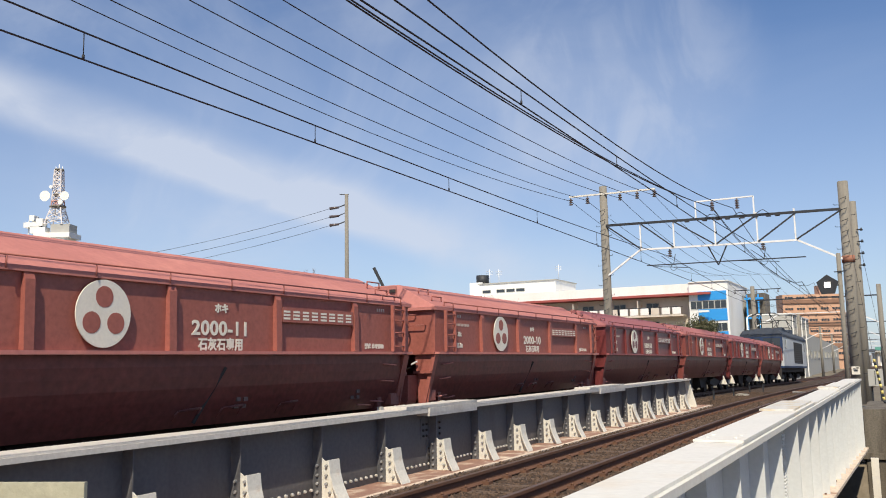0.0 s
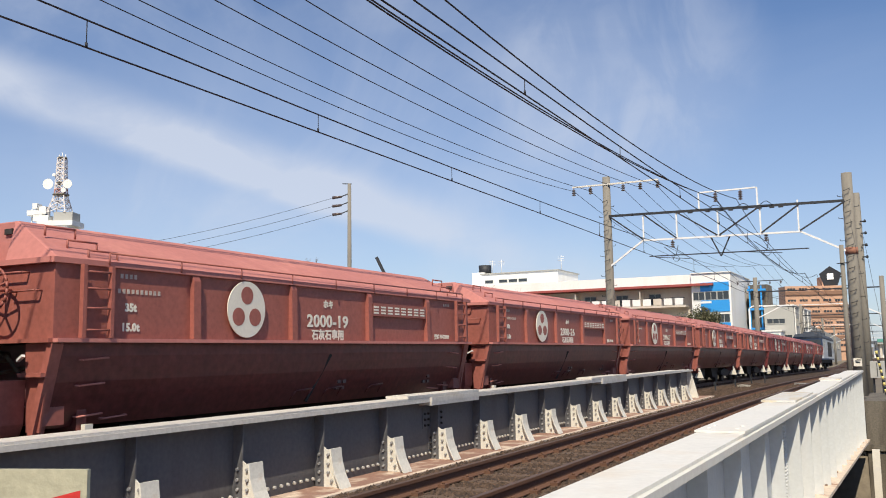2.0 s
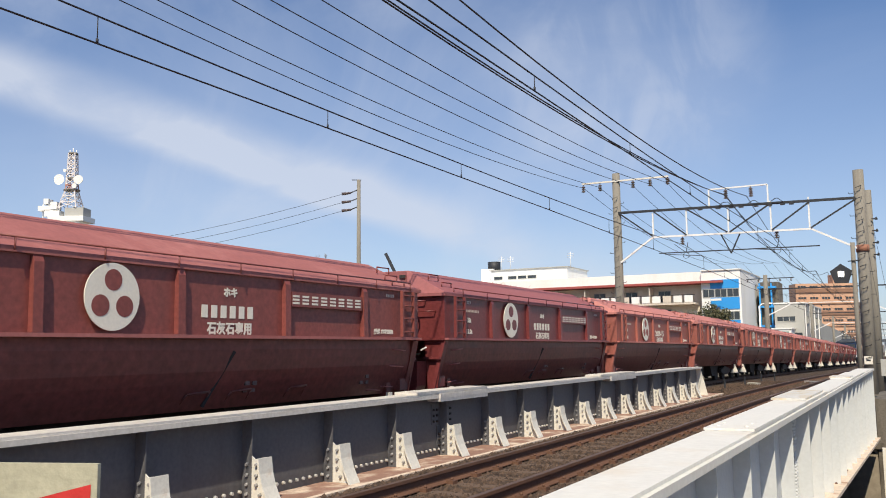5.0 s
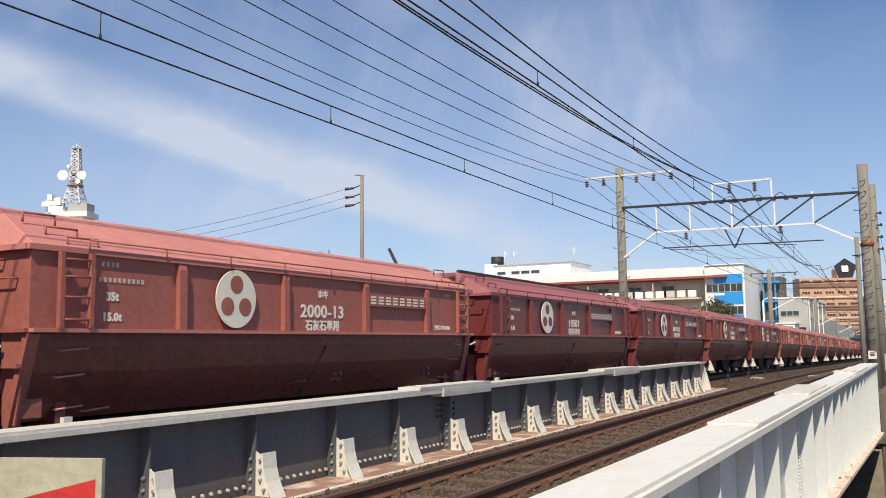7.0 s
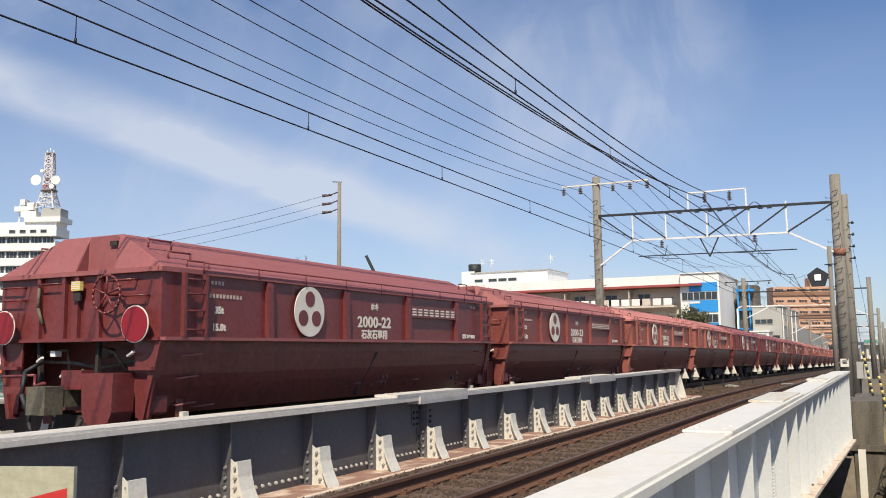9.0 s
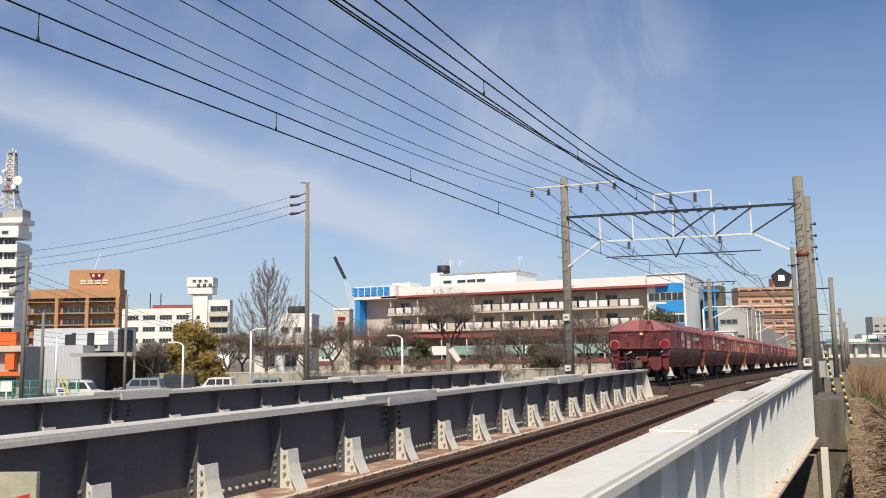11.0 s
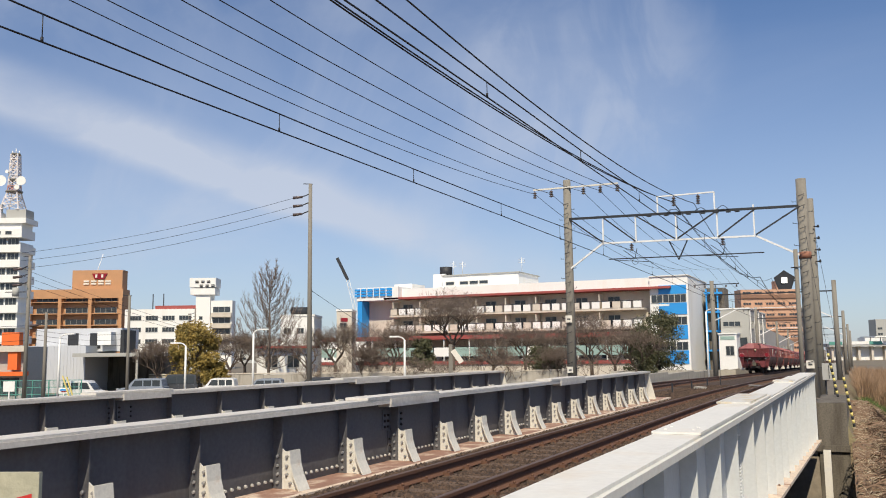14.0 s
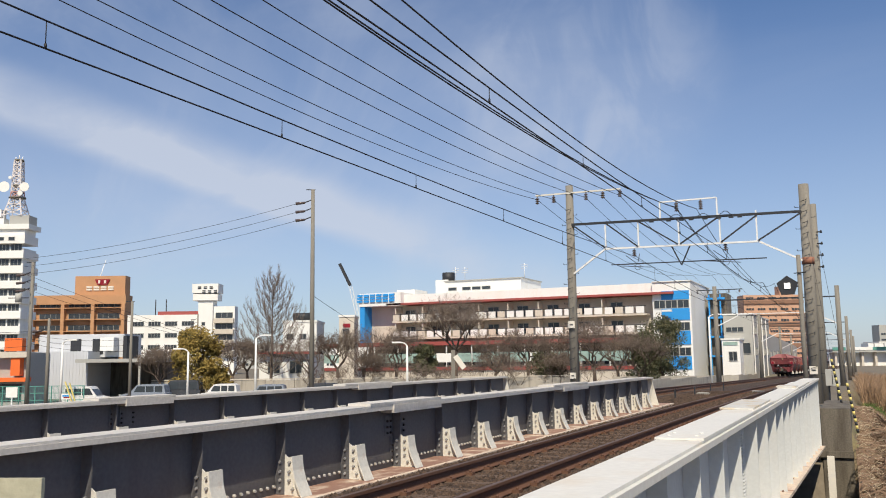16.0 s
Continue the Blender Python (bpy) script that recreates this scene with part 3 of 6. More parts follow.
            extrude(bm, [(s * (HW + 0.002), Z0 + 0.027), (s * (HW + 0.075), Z0 + 0.027), (s * (HW + 0.06), Z1 - 0.09), (s * (HW + 0.03), Z1 - 0.024), (s * (HW + 0.002), Z1 - 0.024)], y - 0.055, y + 0.055)
            part("rib", bm, WAGON, w, bevel=0.004)
    bm = B()   # the hopper below, drawn in towards its doors
    prof = [(-1.26, Z0 - 0.016), (1.26, Z0 - 0.016), (1.26, 1.4), (1.2, 1.16), (1.0, 0.68), (-1.0, 0.68), (-1.2, 1.16), (-1.26, 1.4)]
    n = len(prof)
    a = [bm.verts.new((p[0], -HL + (1.1 if p[1] > 1.45 else 1.2 if p[1] > 1 else 1.5), p[1])) for p in prof]
    b = [bm.verts.new((p[0], HL - (1.1 if p[1] > 1.45 else 1.2 if p[1] > 1 else 1.5), p[1])) for p in prof]
    for i in range(n):
        bm.faces.new((a[i], a[(i + 1) % n], b[(i + 1) % n], b[i]))
    bm.faces.new(a[::-1])
    bm.faces.new(b)
    part("hopper", bm, WAGON_LOW, w, bevel=0.01)
    for s in (-1, 1):   # side plates of the hopper reach to the ends
        bm = B()
        pl = [(s * 1.3, Z0 - 0.016), (s * 1.3, 1.4), (s * 1.285, 1.28), (s * 1.255, 1.14), (s * 1.205, 1.0), (s * 1.135, 0.84), (s * 1.05, 0.68)]
        ends = [(-HL + k, HL - k) for k in (0.12, 0.11, 0.1, 0.1, 0.09, 0.09, 0.09)]
        a = [bm.verts.new((q[0], e[0], q[1])) for q, e in zip(pl, ends)]
        b = [bm.verts.new((q[0], e[1], q[1])) for q, e in zip(pl, ends)]
        a2 = [bm.verts.new((q[0] - s * 0.02, e[0], q[1])) for q, e in zip(pl, ends)]
        b2 = [bm.verts.new((q[0] - s * 0.02, e[1], q[1])) for q, e in zip(pl, ends)]
        for i in range(len(pl) - 1):
            bm.faces.new((a[i], a[i + 1], b[i + 1], b[i]))
            bm.faces.new((a2[i], b2[i], b2[i + 1], a2[i + 1]))
            bm.faces.new((a[i], a2[i], a2[i + 1], a[i + 1]))
            bm.faces.new((b[i], b[i + 1], b2[i + 1], b2[i]))
        part("side_plate", bm, WAGON_LOW, w)
    for s, e in itertools.product((-1, 1), (-1, 1)):
        bm = B()
        bar(bm, (s * 1.34, e * (HL - 0.06), Z0 - 0.02), (s * 1.11, e * (HL - 0.04), 0.6), 0.14, 0.07)
        part("end_strut", bm, WAGON, w)
        bm = B()
        extrude(bm, [(s * 0.95, Z0 - 0.018), (s * 1.33, Z0 - 0.018), (s * 1.2, 0.66), (s * 1.0, 0.66)], e * (HL - 0.03) - 0.012, e * (HL - 0.03) + 0.012)
        part("end_panel", bm, WAGON, w)
        bm = B()   # pale triangular plate behind the bogie
        extrude(bm, [(s * 1.14, 0.64), (s * 1.22, 0.64), (s * 1.34, 0.3), (s * 0.98, 0.3)], e * (HL - 0.6) - 0.015, e * (HL - 0.6) + 0.015)
        box(bm, s * 1.18 - 0.03, s * 1.18 + 0.03, e * (HL - 0.6) - 0.05, e * (HL - 0.6) + 0.05, 0.6, 0.7)
        part("chute_cheek", bm, WHITE, w, "white painted triangular plate")
    for e in (-1, 1):
        bm = B()
        ebox(bm, e, -1.2, 1.2, HL - 0.3, HL - 0.05, 0.72, 0.9)
        part("headstock", bm, WAGON, w, bevel=0.01)
    bm = B()
    box(bm, -0.35, 0.35, -HL, HL, 0.5, 0.67)
    part("centre_sill", bm, UNDER, w)
    for y in (-1.5, 1.5):   # discharge doors
        bm = B()
        extrude(bm, [(y - 0.9, 0.67), (y + 0.9, 0.67), (y + 0.55, 0.22), (y - 0.55, 0.22)], -0.75, 0.75, axis="x")
        part("chute", bm, UNDER, w)
    for e in (-1, 1):
        bogie(w, e * 3.1)
        coupler(w, e)
    side_fittings(w)
    end_fittings(w)
    return w


def bogie(w, y):
    bm = B()
    for s in (-1, 1):
        extrude(bm, [(y - 1.05, 0.36), (y - 1.05, 0.5), (y - 0.4, 0.58), (y + 0.4, 0.58), (y + 1.05, 0.5), (y + 1.05, 0.36), (y + 0.45, 0.26), (y - 0.45, 0.26)], s * 0.82, s * 0.94, axis="x")
    box(bm, -0.9, 0.9, y - 0.2, y + 0.2, 0.42, 0.64)
    b = part("bogie", bm, UNDER, w)
    for d in (-0.8, 0.8):
        bm = B()
        for s in (-1, 1):
            tube(bm, (s * 0.53, y + d, 0.41), (s * 0.66, y + d, 0.41), 0.41, n=20)
        tube(bm, (-0.9, y + d, 0.41), (0.9, y + d, 0.41), 0.07, n=8)
        part("wheelset", bm, UNDER, b)


def coupler(w, e):
    bm = B()
    ebox(bm, e, -0.12, 0.12, HL - 0.06, HL + 0.3, 0.78, 0.98)
    ebox(bm, e, -0.18, 0.13, HL + 0.25, HL + 0.5, 0.7, 1.02)
    part("coupler", bm, COUPLER, w, bevel=0.03)
    bm = B()
    rod(bm, [(0.45, e * HL, 0.78), (0.45, e * (HL + 0.25), 0.65), (0.4, e * (HL + 0.35), 0.45), (0.28, e * (HL + 0.42), 0.5)], 0.03)
    part("brake_hose", bm, UNDER, w)


def side_fittings(w):
    for s in (-1, 1):
        y0, z0 = -1.8 * s, 1.955
        bm = B()
        tube(bm, (s * (HW + 0.04), y0, z0), (s * (HW + 0.055), y0, z0), 0.352, n=40)
        disc = part("disc", bm, WHITE, w, "white disc with three round dots")
        for dy, dz in ((0, 0.175), (-0.155, -0.095), (0.155, -0.095)):
            bm = B()
            tube(bm, (s * (HW + 0.036), y0 + dy, z0 + dz), (s * (HW + 0.058), y0 + dy, z0 + dz), 0.112, n=24)
            part("dot", bm, WAGON, disc)
        bm = B()   # board that carries the owner's name
        sbox(bm, s, HW + 0.03, HW + 0.06, s * 1.14, s * 2.82, 1.965, 2.165)
        board = part("name_board", bm, WAGON, w, bevel=0.005)
        bm = B()
        for i in range(8):
            y = s * (1.23 + i * 0.21)
            for z in (2.0, 2.046, 2.092):
                sbox(bm, s, HW + 0.06, HW + 0.063, y - 0.07, y + 0.07, z, z + 0.026)
        tagged(part("name_bar", bm, WHITE, board, "white painted name bars"), kind="stuff")
        for e in (-1, 1):
            bm = B()
            for y in (4.3, 3.95):
                bar(bm, (s * (HW + 0.08), e * y, Z0 + 0.03), (s * (HW + 0.08), e * y, Z1 - 0.02), 0.055, 0.04)
            for z in (1.66, 1.88, 2.08, 2.25):
                tube(bm, (s * (HW + 0.09), e * 4.3, z), (s * (HW + 0.09), e * 3.95, z), 0.012, n=6)
            part("ladder", bm, WAGON, w)
            for z, y, x in ((1.38, 4.05, 1.36), (1.12, 4.05, 1.31), (0.8, 3.95, 1.17), (0.76, 3.6, 1.15)):
                bm = B()
                rod(bm, [(s * (x - 0.13), e * (y + 0.14), z - 0.02), (s * x, e * (y + 0.14), z - 0.02), (s * x, e * (y - 0.17), z), (s * (x - 0.13), e * (y - 0.17), z)], 0.011, n=5)
                part("hand_grip", bm, WAGON_TOP, w)
            for x, y, z in ((HW - 0.02, 4.0, Z1 + 0.04), (HW - 0.22, 4.1, Z1 + 0.15), (HW - 0.44, 4.2, Z1 + 0.3)):
                bm = B()
                rod(bm, [(s * x, e * (y + 0.17), z), (s * x, e * (y + 0.17), z + 0.1), (s * x, e * (y - 0.2), z + 0.1), (s * x, e * (y - 0.2), z)], 0.012, n=5)
                part("roof_grip", bm, WAGON, w)
        bm = B()   # small painted data, too small to read
        for y, z, ln in ((-3.75, 2.24, 0.24), (-3.78, 2.08, 0.6), (3.6, 2.23, 0.22)):
            for i in range(int(ln / 0.055)):
                sbox(bm, s, HW + 0.003, HW + 0.007, s * (y + i * 0.062) - 0.018, s * (y + i * 0.062) + 0.018, z - 0.024, z + 0.024)
        tagged(part("data_bar", bm, DATA, w, "small white painted data"), kind="stuff")
        bm = B()   # slanted lever with its bracket
        bar(bm, (s * 1.1, s * -0.15, 0.72), (s * 1.31, s * 0.18, 1.38), 0.035, 0.035)
        part("lever", bm, UNDER, w)
        for y in (0.35, 1.5, -0.4):
            bm = B()
            rod(bm, [(s * 1.08, s * (y - 0.1), 0.76), (s * 1.18, s * (y - 0.08), 0.88), (s * 1.18, s * (y + 0.3), 0.9), (s * 1.08, s * (y + 0.28), 0.76)], 0.014, n=5)
            part("door_catch", bm, WAGON_LOW, w)
        bm = B()
        for i, (y, z) in enumerate(((0.5, 0.95), (0.64, 0.95), (0.5, 0.86), (0.64, 0.86), (3.15, 0.86), (3.25, 0.95), (3.3, 0.86))):
            sbox(bm, s, 1.09 + (z - 0.76) * 0.42, 1.13 + (z - 0.76) * 0.42, s * y, s * (y + 0.08), z, z + 0.05)
        tagged(part("chalk_bar", bm, CHALK, w, "faded grey data"), kind="stuff")


def end_fittings(w):
    for e in (-1, 1):
        y = HL + 0.004
        for x in (-0.62, -0.18, 0.05, 0.42):
            bm = B()
            ebox(bm, e, x - 0.028, x + 0.028, y, y + 0.05, Z0 + 0.028, Z1 - 0.022)
            part("end_post", bm, WAGON, w)
        for x, z in ((-1.1, 2.22), (0.8, 2.24), (-1.1, 2.06), (1.0, 2.05), (-0.42, 2.24)):
            bm = B()
            rod(bm, [(x - 0.19, e * y, z), (x - 0.19, e * (y + 0.08), z), (x + 0.19, e * (y + 0.08), z), (x + 0.19, e * y, z)], 0.011, n=5)
            part("end_grip", bm, WAGON, w)
        bm = B()
        c = Vector((-e * 0.72, e * (y + 0.2), 2.07))
        for i in range(20):
            p = [c + Vector((0.22 * math.cos(t), 0, 0.22 * math.sin(t))) for t in (2 * math.pi * i / 20, 2 * math.pi * (i + 1) / 20)]
            tube(bm, p[0], p[1], 0.015, n=5)
        for i in range(5):
            t = 2 * math.pi * i / 5 + 0.3
            tube(bm, c, c + Vector((0.22 * math.cos(t), 0, 0.22 * math.sin(t))), 0.012, n=5)
        tube(bm, c, (c.x, e * y, c.z), 0.022, n=6)
        part("brake_wheel", bm, WAGON, w)
        bm = B()   # rounded apron below the corner
        extrude(bm, [(0.5, 0.74), (0.55, 0.63), (0.67, 0.56), (0.8, 0.56), (0.92, 0.63), (0.97, 0.74), (0.98, 1.17), (0.48, 1.17)], min(e * (y - 0.02), e * (y + 0.3)), max(e * (y - 0.02), e * (y + 0.3)))
        part("apron", bm, WAGON, w, bevel=0.02)
        bm = B()
        ebox(bm, e, 0.0, 0.34, y, y + 0.18, 0.98, 1.2)
        part("brake_cylinder", bm, WAGON, w, bevel=0.03)
        bm = B()
        rod(bm, [(-1.2, e * (y + 0.12), 1.12), (-0.5, e * (y + 0.14), 1.14), (-0.3, e * (y + 0.3), 1.02), (-0.05, e * (y + 0.36), 1.06)], 0.018, n=6)
        part("uncoupling_lever", bm, WAGON, w)
        bm = B()
        rod(bm, [(-0.32, e * (y + 0.1), 0.95), (-0.34, e * (y + 0.32), 0.82), (-0.3, e * (y + 0.36), 0.6), (-0.22, e * (y + 0.38), 0.5)], 0.024, n=6)
        part("air_hose", bm, DARKSTEEL, w)
        bm = B()
        bar(bm, (-0.75, e * (y - 0.1), Z0 - 0.02), (-0.68, e * (y - 0.1), 0.9), 0.05, 0.05)
        part("end_stay", bm, UNDER, w)
        bm = B()
        bar(bm, (0.3, e * (y - 0.1), Z0 - 0.02), (0.27, e * (y - 0.1), 0.9), 0.05, 0.05)
        part("end_stay", bm, UNDER, w)
        bm = B()
        ebox(bm, e, -1.14, 1.14, HL - 0.62, HL - 0.5, 0.5, Z0 - 0.02)
        part("end_bulkhead", bm, WAGON_LOW, w)
        for p in ([(-0.95, 0, 1.3), (-0.2, 0.04, 1.28), (0.1, 0, 1.22), (0.7, 0, 1.3)], [(-0.85, 0, 1.42), (-0.4, 0.02, 1.44), (-0.35, 0.02, 1.1)], [(0.15, 0, 1.46), (0.5, 0.05, 1.4), (0.6, 0.02, 1.2)], [(-0.1, 0.03, 1.2), (0.0, 0.06, 0.95), (0.25, 0.1, 0.8)]):
            bm = B()
            rod(bm, [(-e * q[0], e * (y - 0.3 + q[1] * 3), q[2]) for q in p], 0.022, n=6)
            part("brake_pipe", bm, COUPLER, w)
        bm = B()   # air reservoir slung across the end, and a second hose with a pale valve
        tube(bm, (-e * 0.85, e * (y - 0.38), 0.98), (e * 0.1, e * (y - 0.38), 0.98), 0.16, n=14)
        part("air_reservoir", bm, WAGON_LOW, w)
        bm = B()
        rod(bm, [(e * 0.62, e * (y - 0.05), 1.3), (e * 0.66, e * (y + 0.16), 1.18), (e * 0.6, e * (y + 0.24), 0.92), (e * 0.52, e * (y + 0.2), 0.66)], 0.026, n=6)
        part("hose", bm, DARKSTEEL, w)
        for hx, hz in ((0.62, 1.3), (0.2, 1.12), (-0.9, 1.36)):
            bm = B()
            bar(bm, (e * hx, e * (y + 0.02), hz), (e * (hx - 0.12), e * (y + 0.05), hz + 0.05), 0.035, 0.025)
            part("valve_handle", bm, STEEL, w, "pale steel valve handle")
        bm = B()
        a, b = sorted((e * 0.42, e * 0.5))
        ebox(bm, e, a, b, y - 0.16, y - 0.06, 1.36, 1.43)
        part("angle_cock", bm, STEEL, w, bevel=0.01)
        bm = B()
        tube(bm, (-e * 0.3, e * (y - 0.3), 1.4), (-e * 0.3, e * (y - 0.18), 1.4), 0.06, n=12)
        part("brake_valve", bm, COUPLER, w)
        bm = B()
        ebox(bm, e, -1.0, -0.25, y, y + 0.2, 0.92, 1.0)
        part("step_board", bm, WAGON, w, bevel=0.01)
        for s in (-1, 1):
            bm = B()
            sbox(bm, s, 0.95, 1.3, e * y, e * (y + 0.06), 1.2, 1.24)
            part("end_step", bm, WAGON, w)
        bm = B()
        rod(bm, [(-0.6, e * (y + 0.06), 2.2), (-0.58, e * (y + 0.08), 1.95), (-0.5, e * (y + 0.07), 1.75)], 0.02, n=5)
        part("chain", bm, COUPLER, w, "rusty hanging chain")


def lettering(w, number):
    """Painted words on both sides: kind, number and load."""
    for s in (-1, 1):
        words = [("ホキ", 0.02, 2.05, 0.12), ("石灰石専用", 0.02, 1.6, 0.155), ("35t", -3.62, 1.87, 0.115), ("15.0t", -3.62, 1.66, 0.115), ("形式 ホキ2000", 3.5, 1.63, 0.085)]
        if number:
            words.append((number, 0.02, 1.77, 0.225))
        for txt, y, z, size in words:
            cu = bpy.data.curves.new("lettering", "FONT")
            cu.body, cu.size, cu.align_x, cu.extrude = txt, size, "CENTER", 0.002
            cu.offset, cu.space_character, cu.resolution_u = 0.006, 1.05, 3
            o = new("lettering", cu)
            o.data.materials.append(WHITE)
            o.parent = w
            o.matrix_basis = pose(s * (HW + 0.006), s * y, z, 90, 0, 90 * s) @ Matrix.Diagonal((1.3 if txt == number else 1.0, 1.06 if txt == number else 1.0, 1, 1))
            tagged(o, "white painted lettering")
        if not number:
            bm = B()
            for i in range(6):
                sbox(bm, s, HW + 0.003, HW + 0.007, s * (-0.42 + i * 0.16) - 0.05, s * (-0.42 + i * 0.16) + 0.05, 1.78, 1.93)
            part("number_bar", bm, WHITE, w, "white painted number")


def make_train():
    first = wagon_parts()
    wagons = [first] + [copy_thing(first, Matrix()) for _ in range(19)]
    numbers = {8: "2000-15", 4: "19501", 11: "2000-19", 0: "2000-22", 1: "2000-23", 2: "2000-12", 3: "2000-13", 9: "2000-14", 10: "2000-21", 12: "2000-26", 13: "2000-27", 14: "2000-11", 15: "2000-10"}
    for k, w in enumerate(wagons):
        lettering(w, numbers.get(k, ""))
    for k, w in enumerate(wagons):   # coats of different age
        if k not in (1, 6, 17, 19):
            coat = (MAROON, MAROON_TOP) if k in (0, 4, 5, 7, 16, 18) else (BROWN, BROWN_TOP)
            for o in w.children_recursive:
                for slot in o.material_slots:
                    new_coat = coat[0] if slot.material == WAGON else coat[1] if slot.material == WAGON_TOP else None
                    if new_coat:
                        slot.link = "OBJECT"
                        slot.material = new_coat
    # red tail discs and a card on the last wagon
    for s in (-1, 1):
        bm = B()
        tube(bm, (s * 1.12, -HL - 0.15, 1.72), (s * 1.12, -HL - 0.158, 1.72), 0.2, n=32)
        disc = part("tail_disc", bm, RED, first, "round red tail disc with white rim")
        bm = B()
        tube(bm, (s * 1.12, -HL - 0.138, 1.72), (s * 1.12, -HL - 0.149, 1.72), 0.212, n=32)
        part("disc_rim", bm, WHITE, disc)
        bm = B()
        tube(bm, (s * 1.12, -HL, 1.72), (s * 1.12, -HL - 0.137, 1.72), 0.03, n=6)
        part("disc_bracket", bm, WAGON, disc)
    bm = B()
    box(bm, 0.02, 0.17, -HL - 0.11, -HL - 0.06, 2.14, 2.25)
    part("card_holder", bm, YELLOW, first, "yellow card holder")
    for z in (2.165, 2.19, 2.215, 2.24):
        bm = B()
        box(bm, 0.035, 0.155, -HL - 0.114, -HL - 0.111, z - 0.006, z + 0.004)
        part("card_line", bm, WHITE, first)
    bm = B()
    box(bm, 0.03, 0.15, -HL - 0.09, -HL - 0.06, 2.02, 2.13)
    part("lamp_bracket", bm, UNDER, first)
    # one cover carries a dark coaming along its ridge
    bm = B()
    for s in (-1, 1):
        sbox(bm, s, 0.44, 0.52, -HL + 0.3, HL - 0.3, 2.832, 2.885)
    part("coaming", bm, UNDER, wagons[4], "dark coaming along the ridge")
    return wagons


wagons = make_train()


LOCO_BLUE = mat("loco_blue_paint", (0.018, 0.04, 0.1), 0.65, vary=0.12, spec=0.3)
LOCO_GREY = mat("loco_pale_grey_paint", (0.5, 0.53, 0.55), 0.6, vary=0.1, streak=True, second=(0.4, 0.42, 0.43), spec=0.3)
LOCO_ROOF = mat("loco_sooty_roof", (0.07, 0.085, 0.11), 0.85, vary=0.2, spec=0.2)


def make_loco():
    lo = thing("locomotive", "pale grey and dark blue electric locomotive with raised pantographs", "locomotive")
    bm = B()
    extrude(bm, [(-1.4, 1.2), (1.4, 1.2), (1.4, 3.35), (-1.4, 3.35)], -8.0, 8.0)
    part("body", bm, LOCO_GREY, lo, bevel=0.05)
    bm = B()
    extrude(bm, [(-1.42, 1.06), (1.42, 1.06), (1.42, 1.2), (-1.42, 1.2)], -8.02, 8.02)
    part("skirt_band", bm, LOCO_BLUE, lo, "dark blue band along the skirt")
    bm = B()
    extrude(bm, [(-1.43, 3.2), (-1.43, 3.36), (-1.2, 3.66), (-0.6, 3.76), (0.6, 3.76), (1.2, 3.66), (1.43, 3.36), (1.43, 3.2)], -8.06, 8.06)
    part("roof", bm, LOCO_ROOF, lo, "sooty dark blue roof", bevel=0.03)
    for e in (-1, 1):
        bm = B()
        ebox(bm, e, -1.38, 1.38, 8.002, 8.06, 2.05, 3.42)
        face = part("cab_front", bm, LOCO_BLUE, lo, "dark blue upper cab front", bevel=0.02)
        for s in (-1, 1):
            bm = B()
            ebox(bm, e, s * 0.66 - 0.56, s * 0.66 + 0.56, 8.062, 8.075, 2.42, 3.12)
            part("windscreen", bm, GLASS, face)
            bm = B()
            ebox(bm, e, s * 0.98 - 0.13, s * 0.98 + 0.13, 8.002, 8.05, 1.75, 1.95)
            part("headlight", bm, GLASS, lo)
            bm = B()
            rod(bm, [(s * 1.2, e * 8.01, 1.3), (s * 1.2, e * 8.1, 1.34), (s * 1.2, e * 8.1, 1.96), (s * 1.2, e * 8.01, 2.0)], 0.02, n=6)
            part("grab_rail", bm, STEEL, lo)
            bm = B()
            sbox(bm, s, 1.402, 1.415, e * 6.95, e * 6.3, 2.4, 3.05)
            part("side_window", bm, GLASS, lo)
            bm = B()
            sbox(bm, s, 1.402, 1.412, e * 5.9, e * 5.3, 1.3, 3.05)
            part("cab_door", bm, LOCO_GREY, lo, bevel=0.004)
        bm = B()
        ebox(bm, e, -0.16, 0.16, 8.0, 8.6, 0.78, 1.0)
        part("coupler", bm, COUPLER, lo, bevel=0.03)
        bm = B()
        ebox(bm, e, -1.2, 1.2, 7.9, 8.12, 0.35, 1.05)
        part("pilot", bm, UNDER, lo, bevel=0.03)
    for s in (-1, 1):   # side louvre with its blades
        bm = B()
        sbox(bm, s, 1.402, 1.412, -1.4, 4.8, 1.4, 3.0)
        louvre = part("louvre", bm, UNDER, lo, "dark louvred side panel")
        for i in range(10):
            bm = B()
            sbox(bm, s, 1.413, 1.425, -1.35, 4.75, 1.46 + i * 0.155, 1.5 + i * 0.155)
            part("blade", bm, DARKSTEEL, louvre)
    for y0, y1, w, z in ((-3.2, -1.2, 0.85, 4.05), (-0.6, 1.8, 0.7, 4.0), (2.2, 3.4, 0.9, 4.1)):
        bm = B()
        box(bm, -w, w, y0, y1, 3.762, z)
        part("roof_case", bm, LOCO_ROOF, lo, bevel=0.06)
    for y in (-5.2, 5.2):   # raised pantographs up to the wire
        bm = B()
        for x in (-0.55, 0.55):
            rod(bm, [(x, y - 0.9, 3.8), (x * 1.1, y - 1.15, 4.35), (x * 0.5, y - 0.1, 4.98)], 0.028, n=6)
            rod(bm, [(x, y + 0.9, 3.8), (x * 1.1, y + 1.15, 4.35), (x * 0.5, y + 0.1, 4.98)], 0.028, n=6)
        for dy in (-1.15, 1.15):
            tube(bm, (-0.6, y + dy, 4.35), (0.6, y + dy, 4.35), 0.025, n=6)
